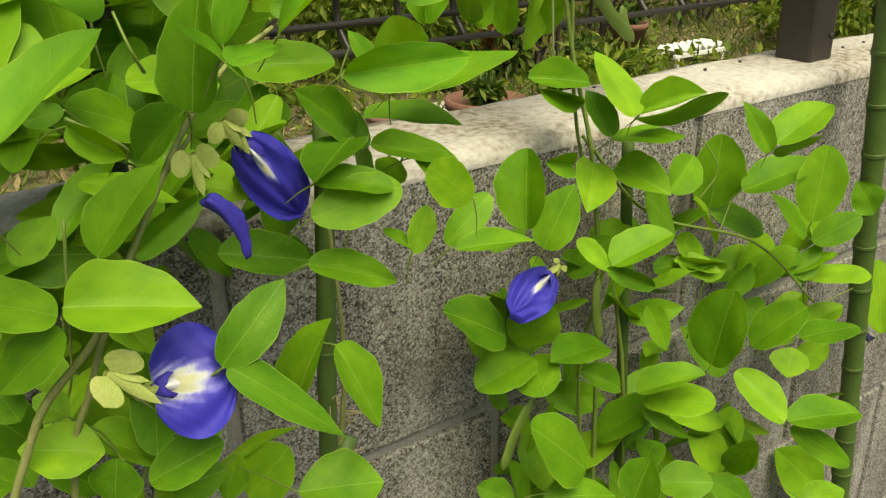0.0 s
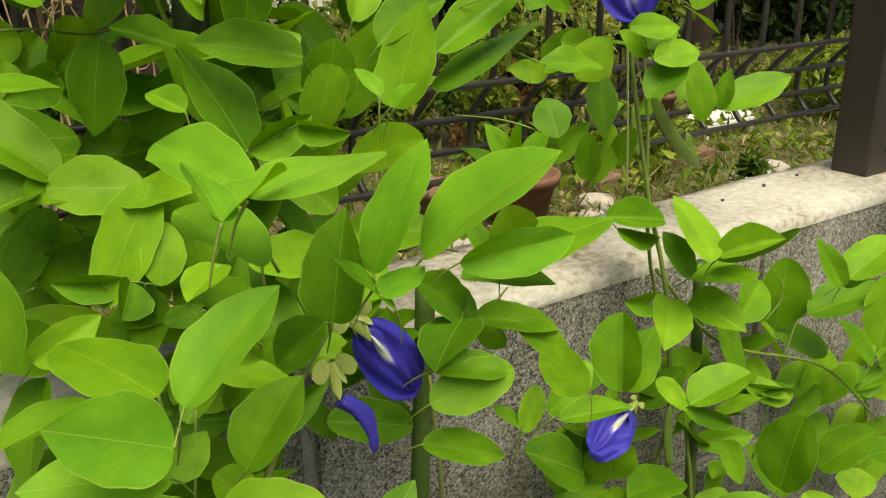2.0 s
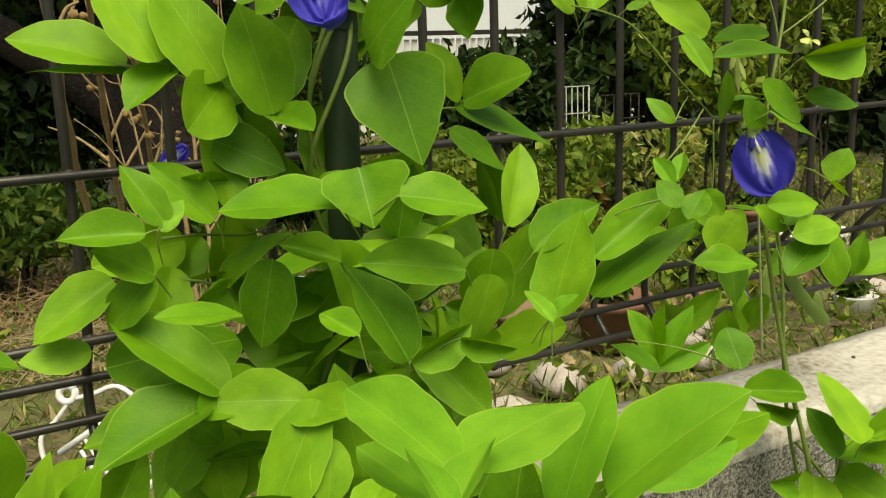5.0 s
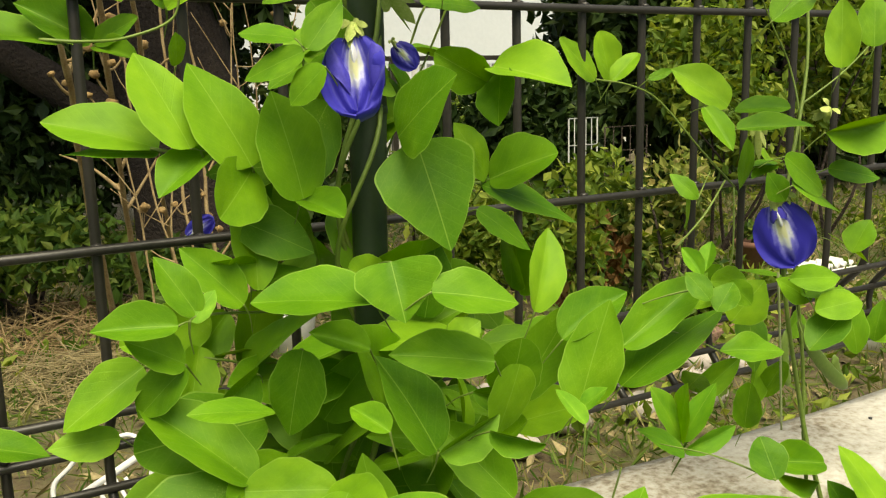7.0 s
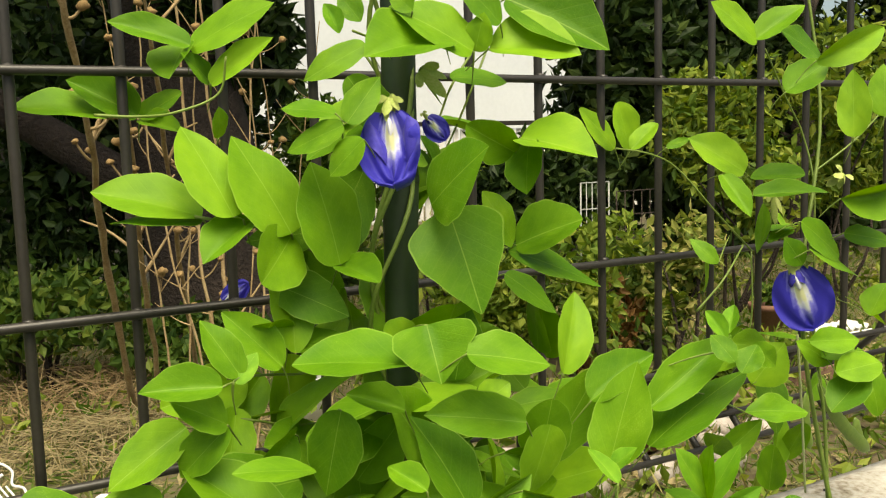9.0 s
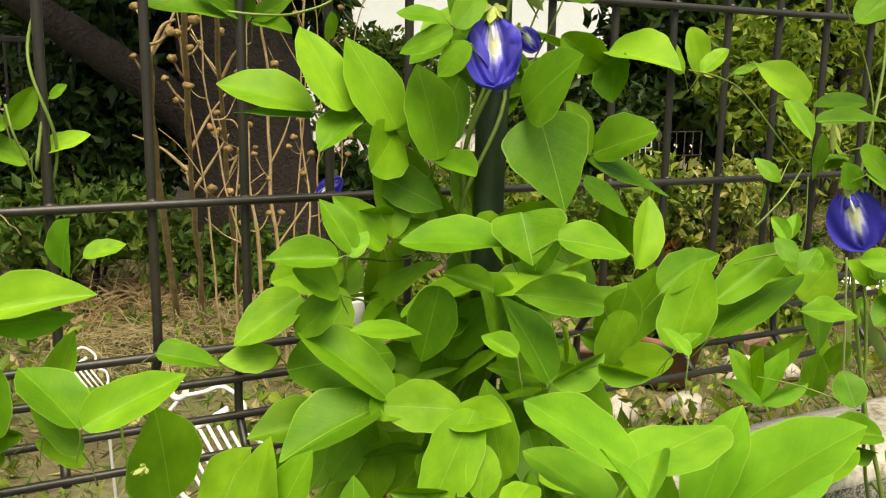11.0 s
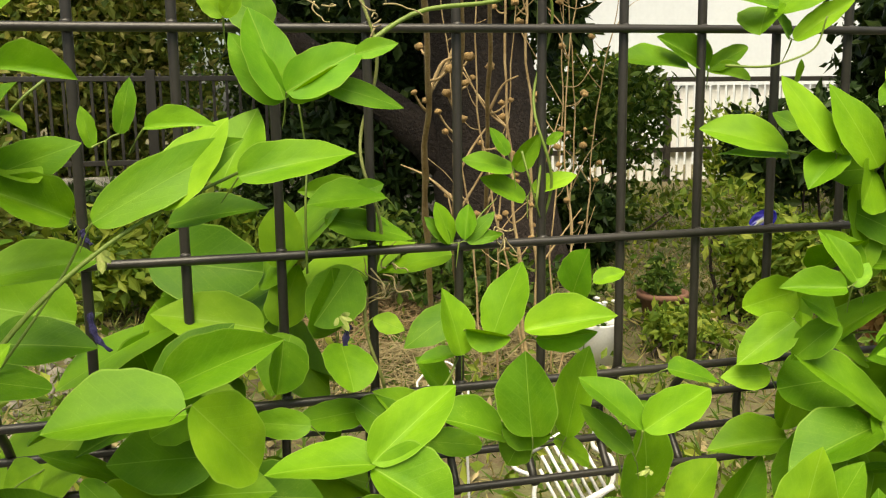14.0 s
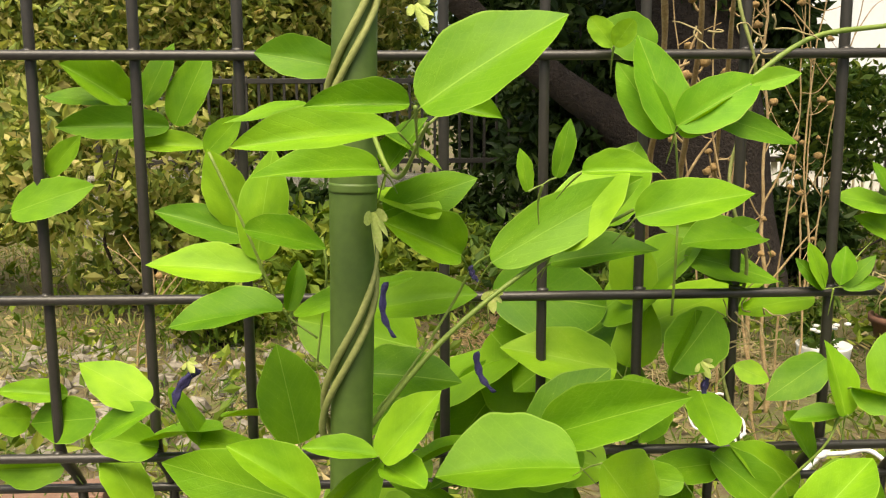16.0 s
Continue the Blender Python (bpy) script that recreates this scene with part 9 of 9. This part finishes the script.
# ---- leaf stalks that carry several leaflets ----
stem(VINE_R, [(0.580, -0.060, 0.989), (0.573, -0.064, 1.047), (0.570, -0.057, 1.081), (0.550, -0.059, 1.106), (0.525, -0.064, 1.135)], 0.0007, 0.0005, None, "leaf_stalk")
stem(VINE_R, [(0.578, -0.060, 1.056), (0.613, -0.064, 1.076), (0.657, -0.057, 1.099)], 0.0007, 0.0005, None, "leaf_stalk")
stem(VINE_R, [(0.531, -0.050, 1.006), (0.496, -0.054, 1.032), (0.468, -0.047, 1.062), (0.443, -0.049, 1.072), (0.413, -0.054, 1.076)], 0.0007, 0.0005, None, "leaf_stalk")
stem(VINE_R, [(0.521, -0.050, 0.933), (0.527, -0.054, 0.963), (0.534, -0.047, 1.005)], 0.0007, 0.0005, None, "leaf_stalk")
stem(VINE_R, [(0.567, -0.070, 0.991), (0.555, -0.074, 0.963), (0.561, -0.067, 0.930)], 0.0007, 0.0005, None, "leaf_stalk")
stem(VINE_C, [(0.127, -0.060, 1.097), (0.143, -0.064, 1.096), (0.161, -0.057, 1.098), (0.180, -0.059, 1.106), (0.183, -0.064, 1.122)], 0.0007, 0.0005, None, "leaf_stalk")
stem(VINE_C, [(0.166, -0.060, 1.052), (0.179, -0.064, 1.049), (0.195, -0.057, 1.045), (0.219, -0.059, 1.033), (0.235, -0.064, 1.024), (0.262, -0.058, 1.007)], 0.0007, 0.0005, None, "leaf_stalk")
stem(VINE_C, [(0.179, -0.050, 0.974), (0.197, -0.054, 0.974), (0.219, -0.047, 0.970), (0.237, -0.049, 0.974)], 0.0007, 0.0005, None, "leaf_stalk")
stem(VINE_C, [(0.174, -0.060, 0.959), (0.190, -0.064, 0.955), (0.208, -0.057, 0.948), (0.231, -0.059, 0.947)], 0.0007, 0.0005, None, "leaf_stalk")
stem(VINE_C, [(0.254, -0.060, 1.002), (0.269, -0.064, 1.030), (0.282, -0.057, 1.049), (0.283, -0.059, 1.057)], 0.0007, 0.0005, None, "leaf_stalk")
stem(VINE_C, [(0.312, -0.060, 1.127), (0.298, -0.064, 1.111), (0.295, -0.057, 1.097), (0.279, -0.059, 1.060)], 0.0007, 0.0005, None, "leaf_stalk")
stem(VINE_C, [(0.325, -0.060, 1.137), (0.312, -0.064, 1.114), (0.301, -0.057, 1.085), (0.286, -0.059, 1.063)], 0.0007, 0.0005, None, "leaf_stalk")
stem(VINE_C, [(0.250, -0.060, 1.128), (0.256, -0.064, 1.116), (0.266, -0.057, 1.103)], 0.0007, 0.0005, None, "leaf_stalk")
stem(VINE_C, [(0.343, -0.050, 1.023), (0.326, -0.054, 1.024), (0.315, -0.047, 1.018), (0.293, -0.049, 1.014)], 0.0007, 0.0005, None, "leaf_stalk")
stem(VINE_C, [(-0.013, -0.040, 0.947), (-0.021, -0.044, 0.934), (-0.040, -0.037, 0.908), (-0.057, -0.039, 0.885)], 0.0007, 0.0005, None, "leaf_stalk")
stem(VINE_C, [(0.072, -0.050, 0.905), (0.074, -0.054, 0.883), (0.083, -0.047, 0.862), (0.099, -0.049, 0.844)], 0.0007, 0.0005, None, "leaf_stalk")
stem(VINE_C, [(0.033, -0.010, 1.053), (0.036, -0.014, 1.038), (0.045, -0.007, 1.015)], 0.0007, 0.0005, None, "leaf_stalk")
stem(VINE_C, [(0.451, -0.080, 0.979), (0.469, -0.084, 0.997), (0.493, -0.077, 1.015)], 0.0007, 0.0005, None, "leaf_stalk")
stem(VINE_C, [(0.201, -0.140, 0.881), (0.214, -0.144, 0.870), (0.239, -0.137, 0.849), (0.269, -0.139, 0.834)], 0.0007, 0.0005, None, "leaf_stalk")
stem(VINE_C, [(0.382, -0.140, 0.814), (0.387, -0.144, 0.829), (0.399, -0.137, 0.831)], 0.0007, 0.0005, None, "leaf_stalk")
stem(VINE_L, [(-0.303, -0.055, 1.076), (-0.287, -0.059, 1.041), (-0.275, -0.052, 1.007), (-0.259, -0.054, 0.993)], 0.0007, 0.0005, None, "leaf_stalk")
stem(VINE_L, [(-0.237, -0.060, 0.956), (-0.219, -0.064, 0.979), (-0.199, -0.057, 1.008), (-0.189, -0.059, 1.026), (-0.177, -0.064, 1.034)], 0.0007, 0.0005, None, "leaf_stalk")
stem(VINE_L, [(-0.203, -0.050, 1.092), (-0.213, -0.054, 1.083), (-0.226, -0.047, 1.068), (-0.230, -0.049, 1.053)], 0.0007, 0.0005, None, "leaf_stalk")
stem(VINE_L, [(-0.309, 0.000, 1.014), (-0.297, -0.004, 1.032)], 0.0007, 0.0005, None, "leaf_stalk")
stem(VINE_L, [(-0.088, -0.015, 0.992), (-0.088, -0.019, 1.026), (-0.086, -0.012, 1.053), (-0.089, -0.014, 1.081)], 0.0007, 0.0005, None, "leaf_stalk")
stem(VINE_L, [(-0.258, -0.030, 1.035), (-0.256, -0.034, 1.020), (-0.259, -0.027, 0.999), (-0.262, -0.029, 0.975)], 0.0007, 0.0005, None, "leaf_stalk")
stem(VINE_R, [(0.679, -0.110, 0.727), (0.694, -0.114, 0.750), (0.678, -0.107, 0.778)], 0.0007, 0.0005, None, "leaf_stalk")
stem(VINE_R, [(0.698, -0.130, 0.588), (0.733, -0.134, 0.594), (0.826, -0.127, 0.592), (0.925, -0.129, 0.596)], 0.0007, 0.0005, None, "leaf_stalk")
stem(VINE_R, [(0.845, -0.120, 0.578), (0.822, -0.124, 0.628), (0.829, -0.117, 0.673)], 0.0007, 0.0005, None, "leaf_stalk")
stem(VINE_R, [(0.671, -0.120, 0.614), (0.690, -0.124, 0.698), (0.715, -0.117, 0.729)], 0.0007, 0.0005, None, "leaf_stalk")
stem(VINE_C, [(0.205, -0.190, 0.844), (0.200, -0.194, 0.811), (0.197, -0.187, 0.775), (0.183, -0.189, 0.753)], 0.0007, 0.0005, None, "leaf_stalk")
stem(VINE_C, [(0.209, -0.200, 0.883), (0.226, -0.204, 0.871), (0.228, -0.197, 0.863)], 0.0007, 0.0005, None, "leaf_stalk")
stem(VINE_C, [(0.238, -0.200, 0.895), (0.233, -0.204, 0.904), (0.231, -0.197, 0.916)], 0.0007, 0.0005, None, "leaf_stalk")
stem(VINE_C, [(0.372, -0.150, 0.829), (0.345, -0.154, 0.798), (0.323, -0.147, 0.705)], 0.0007, 0.0005, None, "leaf_stalk")
stem(VINE_C, [(0.363, -0.140, 0.860), (0.349, -0.144, 0.869), (0.362, -0.137, 0.888)], 0.0007, 0.0005, None, "leaf_stalk")
stem(VINE_R, [(0.546, -0.075, 0.952), (0.545, -0.080, 0.905), (0.544, -0.085, 0.849)], 0.0008, 0.0007, M_PALESTEM)
